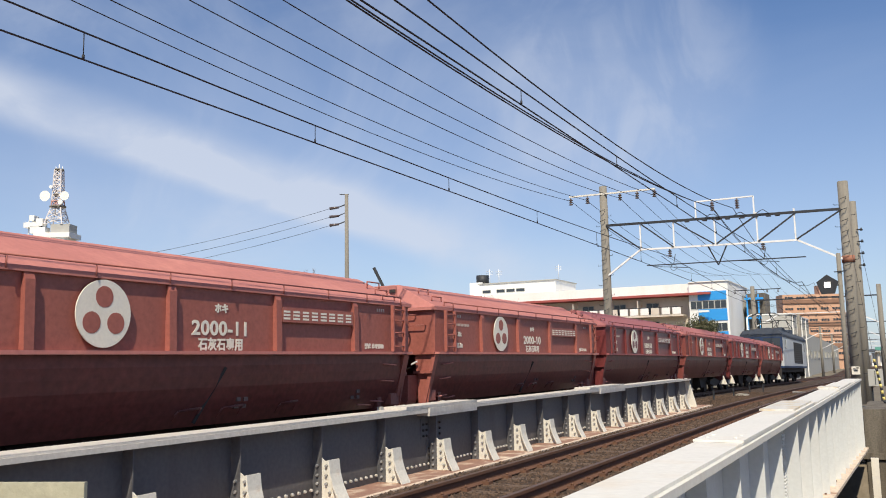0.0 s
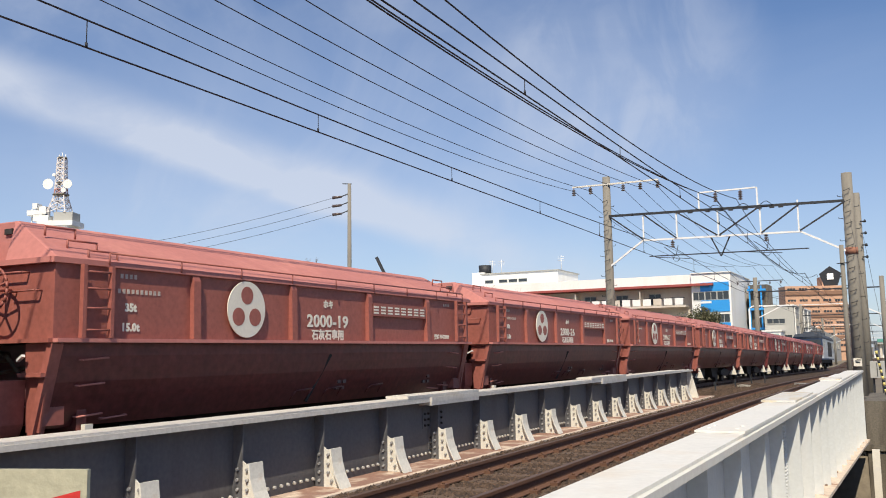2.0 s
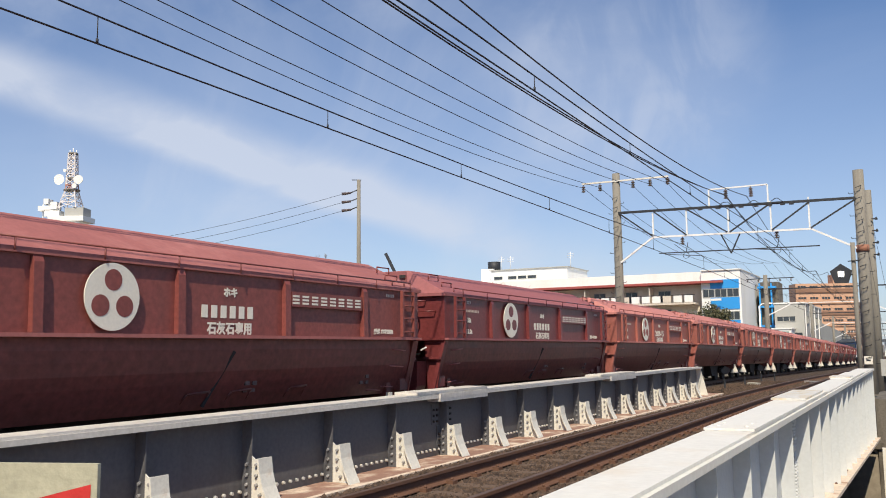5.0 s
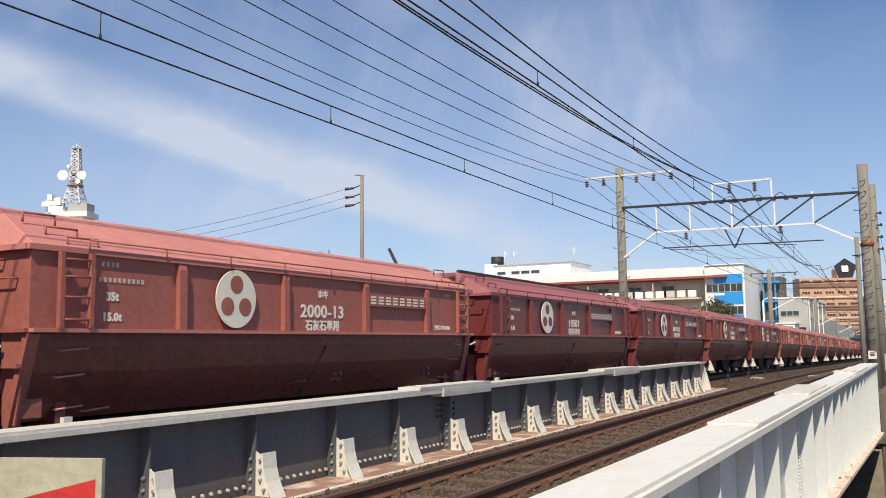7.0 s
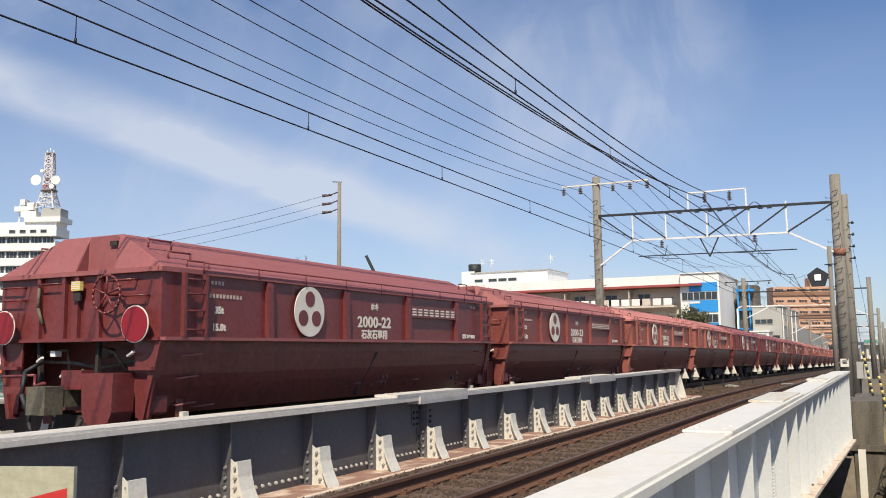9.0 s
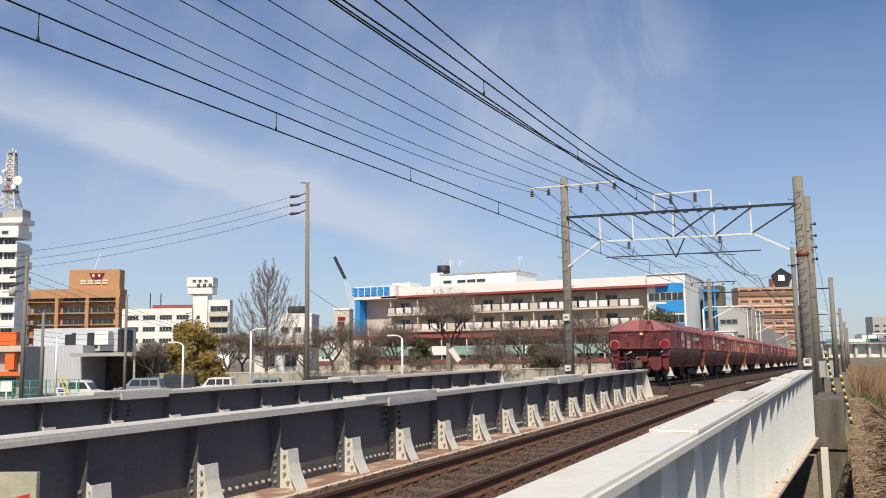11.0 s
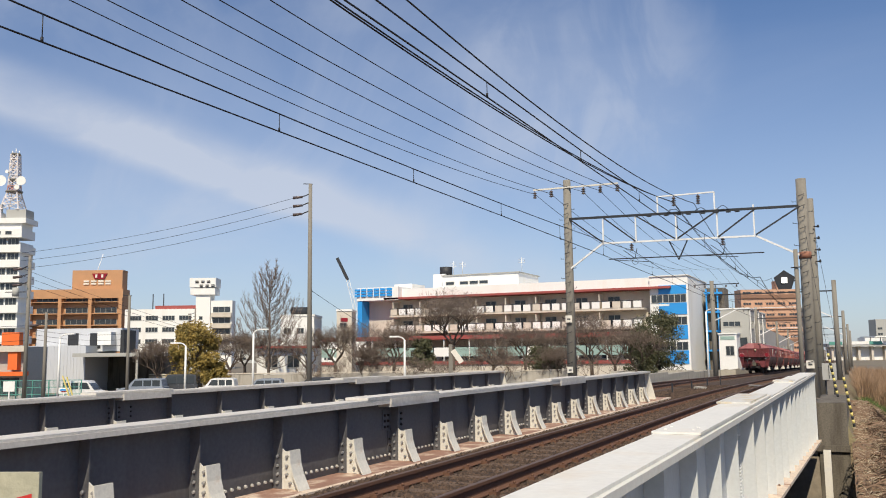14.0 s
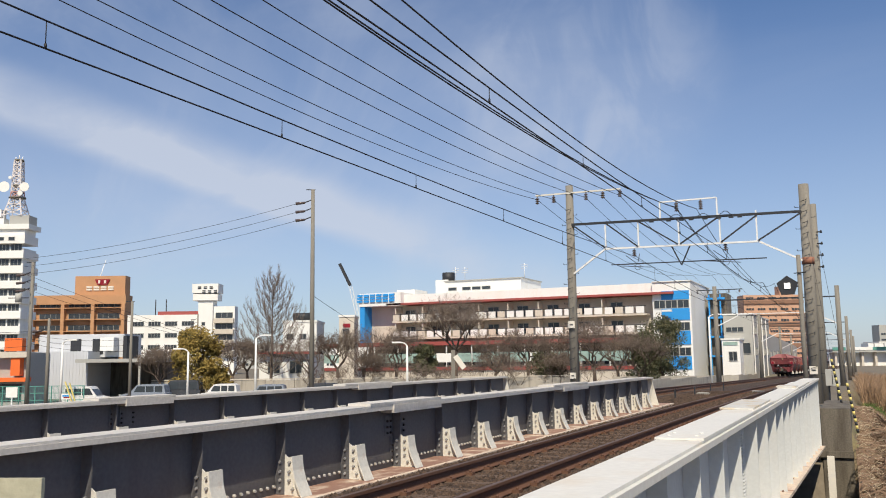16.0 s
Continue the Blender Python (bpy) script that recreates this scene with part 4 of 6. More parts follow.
        for dy in (-0.12, 0.12):
            rod(bm, [(-0.95, y + dy, 4.85), (-0.6, y + dy, 5.02), (0.6, y + dy, 5.02), (0.95, y + dy, 4.85)], 0.028, n=6)
        part("pantograph", bm, DARKSTEEL, lo)
        for x, dy in itertools.product((-0.55, 0.55), (-0.9, 0.9)):
            bm = B()
            tube(bm, (x, y + dy, 3.7), (x, y + dy, 3.86), 0.07, n=8)
            part("foot_insulator", bm, INSUL, lo)
    for y in (-5.4, 0, 5.4):
        bogie(lo, y)
    bm = B()
    box(bm, -1.1, 1.1, -7.9, 7.9, 0.75, 1.055)
    part("underframe", bm, UNDER, lo)
    return lo


loco = make_loco()


# ---- overhead line ----
def column(p, name, x, y, z0, z1, r0, r1, material=None):
    bm = B()
    tube(bm, (x, y, z0), (x, y, z1), r0, r1, n=18)
    return part(name, bm, material or POLE, p)


def insulator(p, x, y, z, n=3):
    """A hanging string of ribbed porcelain below z."""
    bm = B()
    tube(bm, (x, y, z), (x, y, z - 0.1 * n - 0.06), 0.02, n=6)
    for i in range(n):
        tube(bm, (x, y, z - 0.06 - 0.1 * i), (x, y, z - 0.13 - 0.1 * i), 0.045, 0.1, n=10)
    return part("insulator", bm, INSUL, p)


PY = 38.2


def make_portal():
    g = thing("catenary_portal", "steel truss portal on two concrete poles over both tracks", "catenary portal")
    left = column(g, "pole", -11.62, PY, -1.6, 9.25, 0.22, 0.17)
    right = column(g, "pole", -1.66, PY, -1.6, 8.35, 0.25, 0.2)
    for p, x, zs, r in ((left, -11.62, 18, 0.21), (right, -1.66, 17, 0.24)):   # step irons and bands
        for i in range(zs):
            z = 0.2 + i * 0.45
            bm = B()
            s = 1 if i % 2 else -1
            rod(bm, [(x + s * r * 0.9, PY - 0.08, z), (x + s * (r + 0.13), PY - 0.1, z), (x + s * (r + 0.14), PY - 0.1, z + 0.06)], 0.012, n=5)
            part("step_iron", bm, DARKSTEEL, p)
            bm = B()
            rod(bm, [(x - 0.13, PY - r * 0.9, z + 0.2), (x - 0.11, PY - r - 0.1, z + 0.2), (x + 0.08, PY - r - 0.1, z + 0.26), (x + 0.1, PY - r * 0.9, z + 0.3)], 0.013, n=5)
            part("step_iron", bm, DARKSTEEL, p)
    for x, z, w in ((-1.7, 0.62, 0.3), (-11.62, 2.7, 0.3), (-11.62, 0.45, 0.26)):
        bm = B()
        box(bm, x - w / 2, x + w / 2, PY - 0.3, PY - 0.28, z, z + w * 1.05)
        pl = part("plate", bm, WHITE, g, "small white number plate")
        bm = B()
        box(bm, x - w * 0.25, x + w * 0.25, PY - 0.305, PY - 0.301, z + w * 0.4, z + w * 0.6)
        part("plate_bar", bm, DARKSTEEL, pl)
    bm = B()
    tube(bm, (-1.66, PY, 5.05), (-1.66, PY, 5.32), 0.245, n=18)
    part("orange_band", bm, mat("orange_band_paint", (0.3, 0.135, 0.085), 0.8), g, "faded orange band")
    bm = B()
    bar(bm, (-11.62, PY - 0.1, 7.42), (-1.66, PY - 0.1, 7.22), 0.1, 0.1)
    part("top_chord", bm, DARKSTEEL, g)
    for a, b in (((-10.0, 6.2), (-3.5, 6.1)), ((-11.6, 5.08), (-10.0, 6.2)), ((-3.5, 6.1), (-1.66, 5.1))):
        bm = B()
        bar(bm, (a[0], PY - 0.1, a[1]), (b[0], PY - 0.1, b[1]), 0.075, 0.075)
        part("bottom_chord", bm, STEEL, g)
    for x in (-9.97, -8.5, -6.75, -5.03, -3.55):
        bm = B()
        bar(bm, (x, PY - 0.1, 7.36 - (x + 11.6) * -0.02 - 0.1), (x, PY - 0.1, 6.15), 0.06, 0.06)
        part("post", bm, STEEL, g)
    for a, b in (((-11.5, 7.4), (-10.0, 6.25)), ((-9.95, 7.36), (-8.52, 6.2)), ((-8.5, 7.34), (-6.8, 6.2)), ((-6.7, 6.2), (-5.05, 7.26)), ((-5.0, 6.16), (-3.5, 7.22)), ((-3.5, 6.14), (-1.75, 7.2))):
        bm = B()
        bar(bm, (a[0], PY - 0.14, a[1]), (b[0], PY - 0.14, b[1]), 0.06, 0.06)
        part("diagonal", bm, DARKSTEEL, g)
    for a, b in (((-7.53, 7.35), (-7.53, 8.12)), ((-7.53, 8.12), (-5.12, 8.12)), ((-5.12, 8.12), (-5.12, 7.3))):
        bm = B()
        bar(bm, (a[0], PY, a[1]), (b[0], PY, b[1]), 0.06, 0.06)
        part("feeder_frame", bm, STEEL, g)
    bm = B()
    bar(bm, (-13.2, PY - 0.15, 8.9), (-9.2, PY - 0.15, 8.86), 0.07, 0.07)
    part("cross_arm", bm, GUSSET, g)
    for x in (-13.13, -12.33, -10.8, -10.02, -9.24):
        insulator(g, x, PY - 0.15, 8.85)
    for x in (-6.82, -5.79):
        insulator(g, x, PY, 8.1, 4)
    for x in (-8.73, -4.85):
        insulator(g, x, PY, 6.15, 3)
    for x in (-7.9, -7.15, -6.6, -6.2, -5.6, -5.05, -4.55, -4.2):   # clamps and jumper fittings on the chord
        z = 7.34 - (x + 11.6) * 0.02
        bm = B()
        box(bm, x - 0.09, x + 0.09, PY - 0.19, PY - 0.01, z - 0.02, z + 0.11)
        part("clamp", bm, DARKSTEEL, g, bevel=0.01)
    for a, b, z in ((-7.1, -6.5, 0.16), (-5.9, -5.4, 0.13), (-5.0, -4.5, 0.15)):
        bm = B()
        rod(bm, [(a, PY - 0.2, 7.34), (a + 0.2, PY - 0.3, 7.3 + z), (b - 0.2, PY - 0.3, 7.3 + z), (b, PY - 0.2, 7.28)], 0.014, n=6)
        part("jumper", bm, WIRE, g)
    bm = B()
    bar(bm, (-7.1, PY, 6.15), (-6.7, PY, 5.3), 0.05, 0.05)
    bar(bm, (-6.3, PY, 6.15), (-6.7, PY, 5.3), 0.05, 0.05)
    part("drop_frame", bm, DARKSTEEL, g)
    bm = B()
    bar(bm, (-9.77, PY, 5.48), (-3.22, PY, 5.4), 0.045, 0.045)
    part("lower_span", bm, DARKSTEEL, g)
    for x in (-8.6, -4.85):   # pull-off rings and steady arms
        bm = B()
        for i in range(14):
            t0, t1 = 2 * math.pi * i / 14, 2 * math.pi * (i + 1) / 14
            tube(bm, (x + 0.13 * math.cos(t0), PY, 5.32 + 0.13 * math.sin(t0)), (x + 0.13 * math.cos(t1), PY, 5.32 + 0.13 * math.sin(t1)), 0.01, n=5)
        tube(bm, (x, PY, 5.45), (x - 0.5, PY, 5.85), 0.015, n=5)
        tube(bm, (x, PY, 5.45), (x + 0.1, PY, 5.9), 0.015, n=5)
        tube(bm, (x - 0.9, PY, 5.42), (x + 0.6, PY, 5.28), 0.015, n=5)
        part("steady_arm", bm, DARKSTEEL, g)
    return g


make_portal()


def wire(name, pts, r, label, group="overhead wires"):
    cu = bpy.data.curves.new(name, "CURVE")
    cu.dimensions, cu.bevel_depth, cu.bevel_resolution = "3D", r, 1
    sp = cu.splines.new("POLY")
    sp.points.add(len(pts) - 1)
    for q, p in zip(sp.points, pts):
        q.co = (*p, 1)
    cu.materials.append(WIRE)
    return tagged(new(name, cu), label, "wire", group)


def sagged(x0, x1, z_sup, sag, spans, z_back=None):
    """Points of a wire hung from support to support; x drifts from x0 to x1."""
    pts = []
    for ya, yb in spans:
        for i in range(25):
            t = i / 24
            y = ya + (yb - ya) * t
            z = z_sup + fall(y) * 0.9
            if z_back is not None and yb == PY:   # the nearest span hangs between supports of unequal height
                z = z_back + (z_sup - z_back) * t + fall(PY) * 0.9 * t
            pts.append((x0 + (x1 - x0) * (y + 10) / 220, y, z - sag * 4 * t * (1 - t)))
    return pts


SPANS = [(-54, -8), (-8, PY), (PY, 76), (76, 114), (114, 152), (152, 190)]


def make_wires():
    zm = 5.9
    for xc, zc, lab in ((-8.65, 5.165, "far"), (-4.83, 5.235, "near")):
        wire("contact_wire", [(xc, y, zc + fall(y) * 0.9) for y in range(-50, 191, 12)], 0.012, "dark contact wire over the %s track" % lab)
        wire("messenger_wire", sagged(xc, xc, zm, 0.44, SPANS), 0.012, "dark messenger wire above the %s contact wire" % lab)
        for y in (7.1, 11.9, 16.9, 22.2, 27.5, 33, 42, 47, 52, 57, 62, 67, 72):
            t = (y + 8) / (PY + 8) if y < PY else (y - PY) / (76 - PY)
            z = zm + fall(y) * 0.9 - 0.44 * 4 * t * (1 - t)
            bm = B()
            tube(bm, (xc, y, zc + fall(y) * 0.9), (xc, y, z), 0.007, n=5)
            tube(bm, (xc, y, zc + fall(y) * 0.9), (xc, y, zc + fall(y) * 0.9 + 0.06), 0.018, n=6)
            tagged(part("dropper", bm, WIRE), "thin dropper between messenger and contact wire", "wire", "droppers")
    for x, back, z, sag in ((-13.18, 9.58, 8.85, 1.09), (-12.42, 9.32, 8.81, 0.98), (-10.86, 9.25, 8.75, 1.1), (-10.07, 8.82, 8.73, 0.95), (-9.29, 9.0, 8.71, 1.01)):
        wire("feeder_wire", sagged(x, x, z, sag, SPANS, back), 0.011, "thin feeder wire on the cross-arm insulators")
    for x, back, z, sag in ((-6.87, 7.7, 7.96, 1.09), (-6.81, 7.59, 7.91, 1.0), (-5.97, 8.52, 7.81, 1.38)):
        wire("feeder_wire", sagged(x, x, z, sag, SPANS, back), 0.015, "thick dark feeder wire over the tracks")


make_wires()


def far_portals():
    for k, y in enumerate((76, 114, 152, 190)):
        xl, xr = -10.7 + bend(y), -1.33 + 0.12 * k
        z = fall(y)
        g = thing("catenary_portal", "distant concrete catenary poles with a steel beam", "catenary portal", group="distant portals")
        column(g, "pole", xl, y, z - 1, (7.2, 6.6, 6.0, 5.6)[k], 0.22, 0.17)
        column(g, "pole", xr, y, z - 1, (6.85, 5.9, 5.25, 4.95)[k], 0.22, 0.17)
        zb = (6.0, 5.2, 4.6, 4.3)[k]
        bm = B()
        bar(bm, (xl, y, zb), (xr, y, zb), 0.1, 0.1)
        part("beam", bm, DARKSTEEL, g)
        for s, a in ((1, xl), (-1, xr)):
            bm = B()
            bar(bm, (a, y, zb - 2.2), (a + s * 2.0, y, zb - 1.2), 0.09, 0.09)
            part("brace", bm, STEEL, g)
        bm = B()
        bar(bm, (xl + 2, y, zb - 1.2), (xr - 2, y, zb - 1.2), 0.05, 0.05)
        part("lower_chord", bm, STEEL, g)
        bm = B()
        bar(bm, (xl - 1.5, y, (7.1, 6.5, 5.9, 5.5)[k] - 0.2), (xl + 2.2, y, (7.1, 6.5, 5.9, 5.5)[k] - 0.2), 0.07, 0.07)
        part("cross_arm", bm, DARKSTEEL, g)
        for i in range(5):
            insulator(g, xl - 1.4 + i * 0.85, y, (7.1, 6.5, 5.9, 5.5)[k] - 0.22, 2)


far_portals()


def make_second_pole():
    p = thing("line_pole", "grey concrete pole with step irons and cable brackets", "pole")
    column(p, "shaft", -1.44, 40.4, -1.2, 7.85, 0.2, 0.14)
    for i in range(4):
        bm = B()
        tube(bm, (-1.35, 40.2, 6.6 - 0.5 * i), (-1.12, 40.2, 6.6 - 0.5 * i), 0.03, n=6)
        tube(bm, (-1.17, 40.2, 6.55 - 0.5 * i), (-1.17, 40.2, 6.67 - 0.5 * i), 0.05, 0.03, n=8)
        part("bracket", bm, DARKSTEEL, p)


make_second_pole()


def glow(name, color, strength):
    m = mat(name, (0.8, 0.78, 0.72), 0.4, bump=0)
    b = m.node_tree.nodes["Principled BSDF"]
    b.inputs["Emission Color"].default_value = (*color, 1)
    b.inputs["Emission Strength"].default_value = strength
    return m


def make_signal():
    s = thing("repeater_signal", "black five-sided signal head on a slim grey pole", "signal")
    column(s, "post", -1.8, 34.0, -0.9, 5.0, 0.085, 0.075)
    bm = B()
    pts = [(-2.21 + 0.38 * math.cos(radians(90 + 72 * i)), 3.86 + 0.38 * math.sin(radians(90 + 72 * i))) for i in range(5)]
    extrude(bm, pts, 33.7, 33.78)
    part("head", bm, DARKSTEEL, s, "black five-sided board", bevel=0.01)
    bm = B()
    box(bm, -2.31, -2.11, 33.66, 33.7, 3.77, 3.97)
    part("lamp_face", bm, glow("lit_signal_lens", (1.0, 0.97, 0.9), 1.3), s, "lit white signal lens", bevel=0.03)
    bm = B()
    tube(bm, (-1.8, 34, 3.86), (-2.2, 33.8, 3.86), 0.03, n=6)
    tube(bm, (-1.98, 33.9, 4.33), (-1.58, 33.9, 4.35), 0.02, n=6)
    part("bracket", bm, DARKSTEEL, s)


make_signal()


# ---- bridge end on the footway side ----
def make_abutment():
    a = thing("abutment", "stained grey concrete abutment block at the end of the near girder", "abutment", kind="structure")
    bm = B()
    box(bm, -1.15, -0.36, 28.0, 33.0, -1.38, -0.17)
    part("upper_block", bm, CONC_DARK, a, bevel=0.03)
    bm = B()
    box(bm, -12.5, -0.33, 27.93, 33.0, -1.56, -1.382)
    part("coping", bm, CONC_DARK, a, bevel=0.03)
    bm = B()
    box(bm, -1.15, -0.34, 28.0, 33.0, -7.2, -1.562)
    part("lower_block", bm, CONC_DARK, a, bevel=0.03)
    bm = B()
    box(bm, -12.4, -1.16, 29.2, 33.0, -7.2, -1.562)
    part("breast_wall", bm, CONCRETE, a, bevel=0.03)
    bm = B()
    box(bm, -2.4, -1.16, 28.1, 29.19, -2.6, -1.63)
    part("bearing_seat", bm, CONCRETE, a, bevel=0.03)
    bm = B()
    box(bm, -2.2, -1.2, 27.2, 27.7, -1.63, -1.56)
    part("bearing", bm, DARKSTEEL, a)
    p = thing("marker_post", "white square post before the bridge abutment", "post")
    bm = B()
    box(bm, -0.86, -0.7, 22.9, 23.0, -6.6, -1.0)
    part("shaft", bm, WHITE, p, bevel=0.01)
    for x, y, z0, z1 in ((-0.86, 31.5, -0.17, 1.24), (-0.42, 30.0, -1.0, 0.5)):
        q = thing("guy_guard", "yellow and black striped guard on a leaning guy wire", "guy guard", group="guy guards")
        n = 14
        for i in range(n):
            t0, t1 = i / n, (i + 1) / n
            bm = B()
            tube(bm, (x + 0.22 * (1 - t0), y, z0 + (z1 - z0) * t0), (x + 0.22 * (1 - t1), y, z0 + (z1 - z0) * t1), 0.04, n=10)
            part("stripe", bm, YELLOW if i % 2 else DARKSTEEL, q)
        bm = B()
        tube(bm, (x, y, z1), (x - 0.7, y + 5, z1 + 5), 0.006, n=5)
        part("guy_wire", bm, WIRE, q)
    c = thing("relay_cabinet", "pale grey steel relay cabinet on a stand", "cabinet")
    bm = B()
    box(bm, -1.2, -0.72, 35.4, 35.9, 0.25, 0.85)
    part("case", bm, WALLG, c, bevel=0.02)
    for x in (-1.1, -0.82):
        bm = B()
        box(bm, x - 0.03, x + 0.03, 35.6, 35.66, -0.9, 0.25)
        part("leg", bm, DARKSTEEL, c)
    bm = B()
    box(bm, -0.98, -0.96, 35.38, 35.4, 0.3, 0.8)
    part("door_edge", bm, DARKSTEEL, c)


make_abutment()


def make_sign():
    s = thing("warning_board", "scuffed cream board with a red panel beside the girder", "sign")
    m = pose(-2.0, 1.7, -0.035, 0, 0, 20)
    bm = B()
    box(bm, -0.9, 0.0, -0.008, 0.008, 0.62, 1.115, m)
    part("board", bm, mat("scuffed_cream_paint", (0.41, 0.39, 0.28), 0.7, vary=0.15, scale=9, second=(0.4, 0.38, 0.3), cover=(0.6, 0.68)), s, bevel=0.004)
    bm = B()
    vs = [bm.verts.new(m @ Vector(p)) for p in ((-0.018, -0.0095, 0.64), (-0.018, -0.0095, 1.06), (-0.5, -0.0095, 0.94), (-0.7, -0.0095, 0.64))]
    bm.faces.new(vs)
    part("red_panel", bm, mat("red_sign_paint", (0.5, 0.03, 0.025), 0.6, vary=0.12, scale=8), s)
    bm = B()
    tube(bm, m @ Vector((-0.45, 0.04, -0.3)), m @ Vector((-0.45, 0.04, 1.0)), 0.03, n=8)
    part("post", bm, STEEL, s)


make_sign()


# ---- the town beyond the line ----
LOW = -2.1
STREET = pose(0, 0, 0, 0, 0, 25.16)   # the street grid lies askew to the railway


def at_street(u, v, z=LOW):
    return STREET @ Matrix.Translation((u, v, z))


def slab(name, p, x0, x1, y0, y1, z0, z1, material, label="", bevel=0.0):
    bm = B()
    box(bm, x0, x1, y0, y1, z0, z1)
    return part(name, bm, material, p, label, bevel)


WINDOWS = {}


def window(p, x, y, z, w, h, lights=2, frame=None, rot=0):
    """A recessed-looking window with frame bars and one pane; x, z its lower left corner on the face y."""
    frame = frame or WALLG
    key = (round(w, 2), round(h, 2), lights, frame.name)
    if key not in WINDOWS:
        bm = B()
        t = 0.07
        xs = [c for i in range(lights + 1) for c in (i * (w - t) / lights, i * (w - t) / lights + t)]
        zs = [0, t, h - t, h]
        cells = {(i, k) for i in range(len(xs) - 1) for k in range(3) if k != 1 or i % 2 == 0}
        grid = {(i, k, d): bm.verts.new((xs[i], d, zs[k])) for i in range(len(xs)) for k in range(4) for d in (-0.09, 0.0)}
        for i, k in cells:
            bm.faces.new([grid[q] for q in ((i, k, -0.09), (i + 1, k, -0.09), (i + 1, k + 1, -0.09), (i, k + 1, -0.09))])
            for (a, b), other in ((((i, k), (i + 1, k)), (i, k - 1)), (((i, k + 1), (i + 1, k + 1)), (i, k + 1)), (((i, k), (i, k + 1)), (i - 1, k)), (((i + 1, k), (i + 1, k + 1)), (i + 1, k))):
                if other not in cells:
                    bm.faces.new([grid[q] for q in ((*a, -0.09), (*b, -0.09), (*b, 0.0), (*a, 0.0))])
        fm = mesh("window", bm, frame)
        bm = B()
        box(bm, t, w - t, -0.03, -0.004, t, h - t)
        WINDOWS[key] = (fm, mesh("pane", bm, GLASS))
    fm, pm = WINDOWS[key]
    o = share("window", fm, p, pose(x, y, z, 0, 0, rot))
    share("pane", pm, o, Matrix())
    return o


def make_hall():
    h = thing("hall", "long white and beige hall with red-edged balconies and blue panels", "building", m=pose(-21.8, 130.5, LOW))
    g = 2.1
    L = -55.5
    slab("wall", h, L, -5.6, 1.8, 18, 0, g + 10.5, WALLB)
    slab("wing", h, -5.59, 0, 0, 18, 0, g + 12.35, WALLW)
    slab("parapet", h, L + 5, -5.61, 0.6, 17.8, g + 10.9, g + 12.35, WALLW)
    slab("roof_edge", h, L + 5, -2.4, -0.8, 17.7, g + 10.55, g + 10.88, ROOFRED, "red roof edge", 0.04)
    slab("penthouse", h, -41.6, -27.8, 4, 14, g + 12.36, g + 14.5, WALLW)
    slab("penthouse_cap", h, -41.8, -27.6, 3.8, 14.2, g + 14.502, g + 14.66, WALLG)
    slab("penthouse", h, -43.9, -41.61, 5, 10, g + 12.36, g + 15.0, WALLW)
    for x, y in ((-40.5, 6), (-39.2, 7), (-27.9, 6)):
        bm = B()
        tube(bm, (x, y, g + 14.6), (x, y, g + 17.2), 0.05, n=5)
        for k in range(3):
            tube(bm, (x - 0.6, y, g + 16.3 + 0.3 * k), (x + 0.6, y, g + 16.3 + 0.3 * k), 0.035, n=5)
        part("roof_aerial", bm, STEEL, h)
    slab("plant_room", h, -51, -47.5, 4, 9, g + 12.36, g + 13.5, WALLW)
    slab("sign_wall", h, L - 0.3, L + 7.8, -0.8, 4, g + 10.5, g + 12.75, WALLW)
    slab("blue_pier", h, L - 0.2, L + 0.7, -0.7, 1.79, g + 4.0, g + 10.49, BLUE, "bright blue corner pier")
    tk = thing("water_tank", "dark water tank on a steel stand on the hall roof", "water tank", m=pose(-63.9, 137, 12.9))
    bm = B()
    tube(bm, (0, 0, 1.6), (0, 0, 3.4), 1.1, n=16)
    part("tank", bm, DARKSTEEL, tk)
    for x, y in itertools.product((-0.9, 0.9), (-0.9, 0.9)):
        slab("leg", tk, x - 0.08, x + 0.08, y - 0.08, y + 0.08, 0, 1.6, DARKSTEEL)
    for i, x in enumerate((-41, -38.4, -36.6, -34.8)):
        window(h, x, 3.99, g + 12.9, 1.6, 0.6, 1)
    # balconies of two storeys with panelled railings
    for k, z in enumerate((g + 7.55, g + 4.75)):
        slab("balcony_slab", h, L + 6, -6.4, -0.6, 1.79, z, z + 0.28, WALLB, "", 0.03)
        n = 27
        for i in range(n):
            x = L + 6.2 + i * (42.9 / n)
            slab("railing_panel", h, x, x + 1.22, -0.55, -0.47, z + 0.34, z + 1.35, WALLW if (i * 5 + k) % 4 else WALLB)
        slab("hand_rail", h, L + 6.1, -6.5, -0.58, -0.45, z + 1.36, z + 1.44, DARKSTEEL)
        for i in range(8):
            x = L + 6.5 + i * 5.1
            slab("partition", h, x, x + 0.15, -0.4, 1.78, z + 0.29, z + 2.6, WALLB)
            window(h, x + 0.9, 1.79, z + 0.5, 1.9, 1.7, 2)
    # red awning over the ground floor
    slab("awning", h, L - 14, -9, -4.5, 1.78, g + 3.6, g + 4.2, ROOFRED, "long red awning", 0.05)
    for i in range(14):
        slab("awning_post", h, L - 13 + i * 4.4, L - 12.85 + i * 4.4, -4.3, -4.15, 0.01, g + 3.6, WALLW)
        window(h, L + 1 + i * 3.4, 1.79, g + 0.3, 2.4, 2.2, 3)
    # terrace front: green glass screen, red band, yellow base
    for i in range(20):
        slab("glass_screen", h, L - 14 + i * 3.1, L - 11.1 + i * 3.1, -6.1, -6.04, g + 0.9, g + 2.3, SCREEN if i % 5 else WALLW)
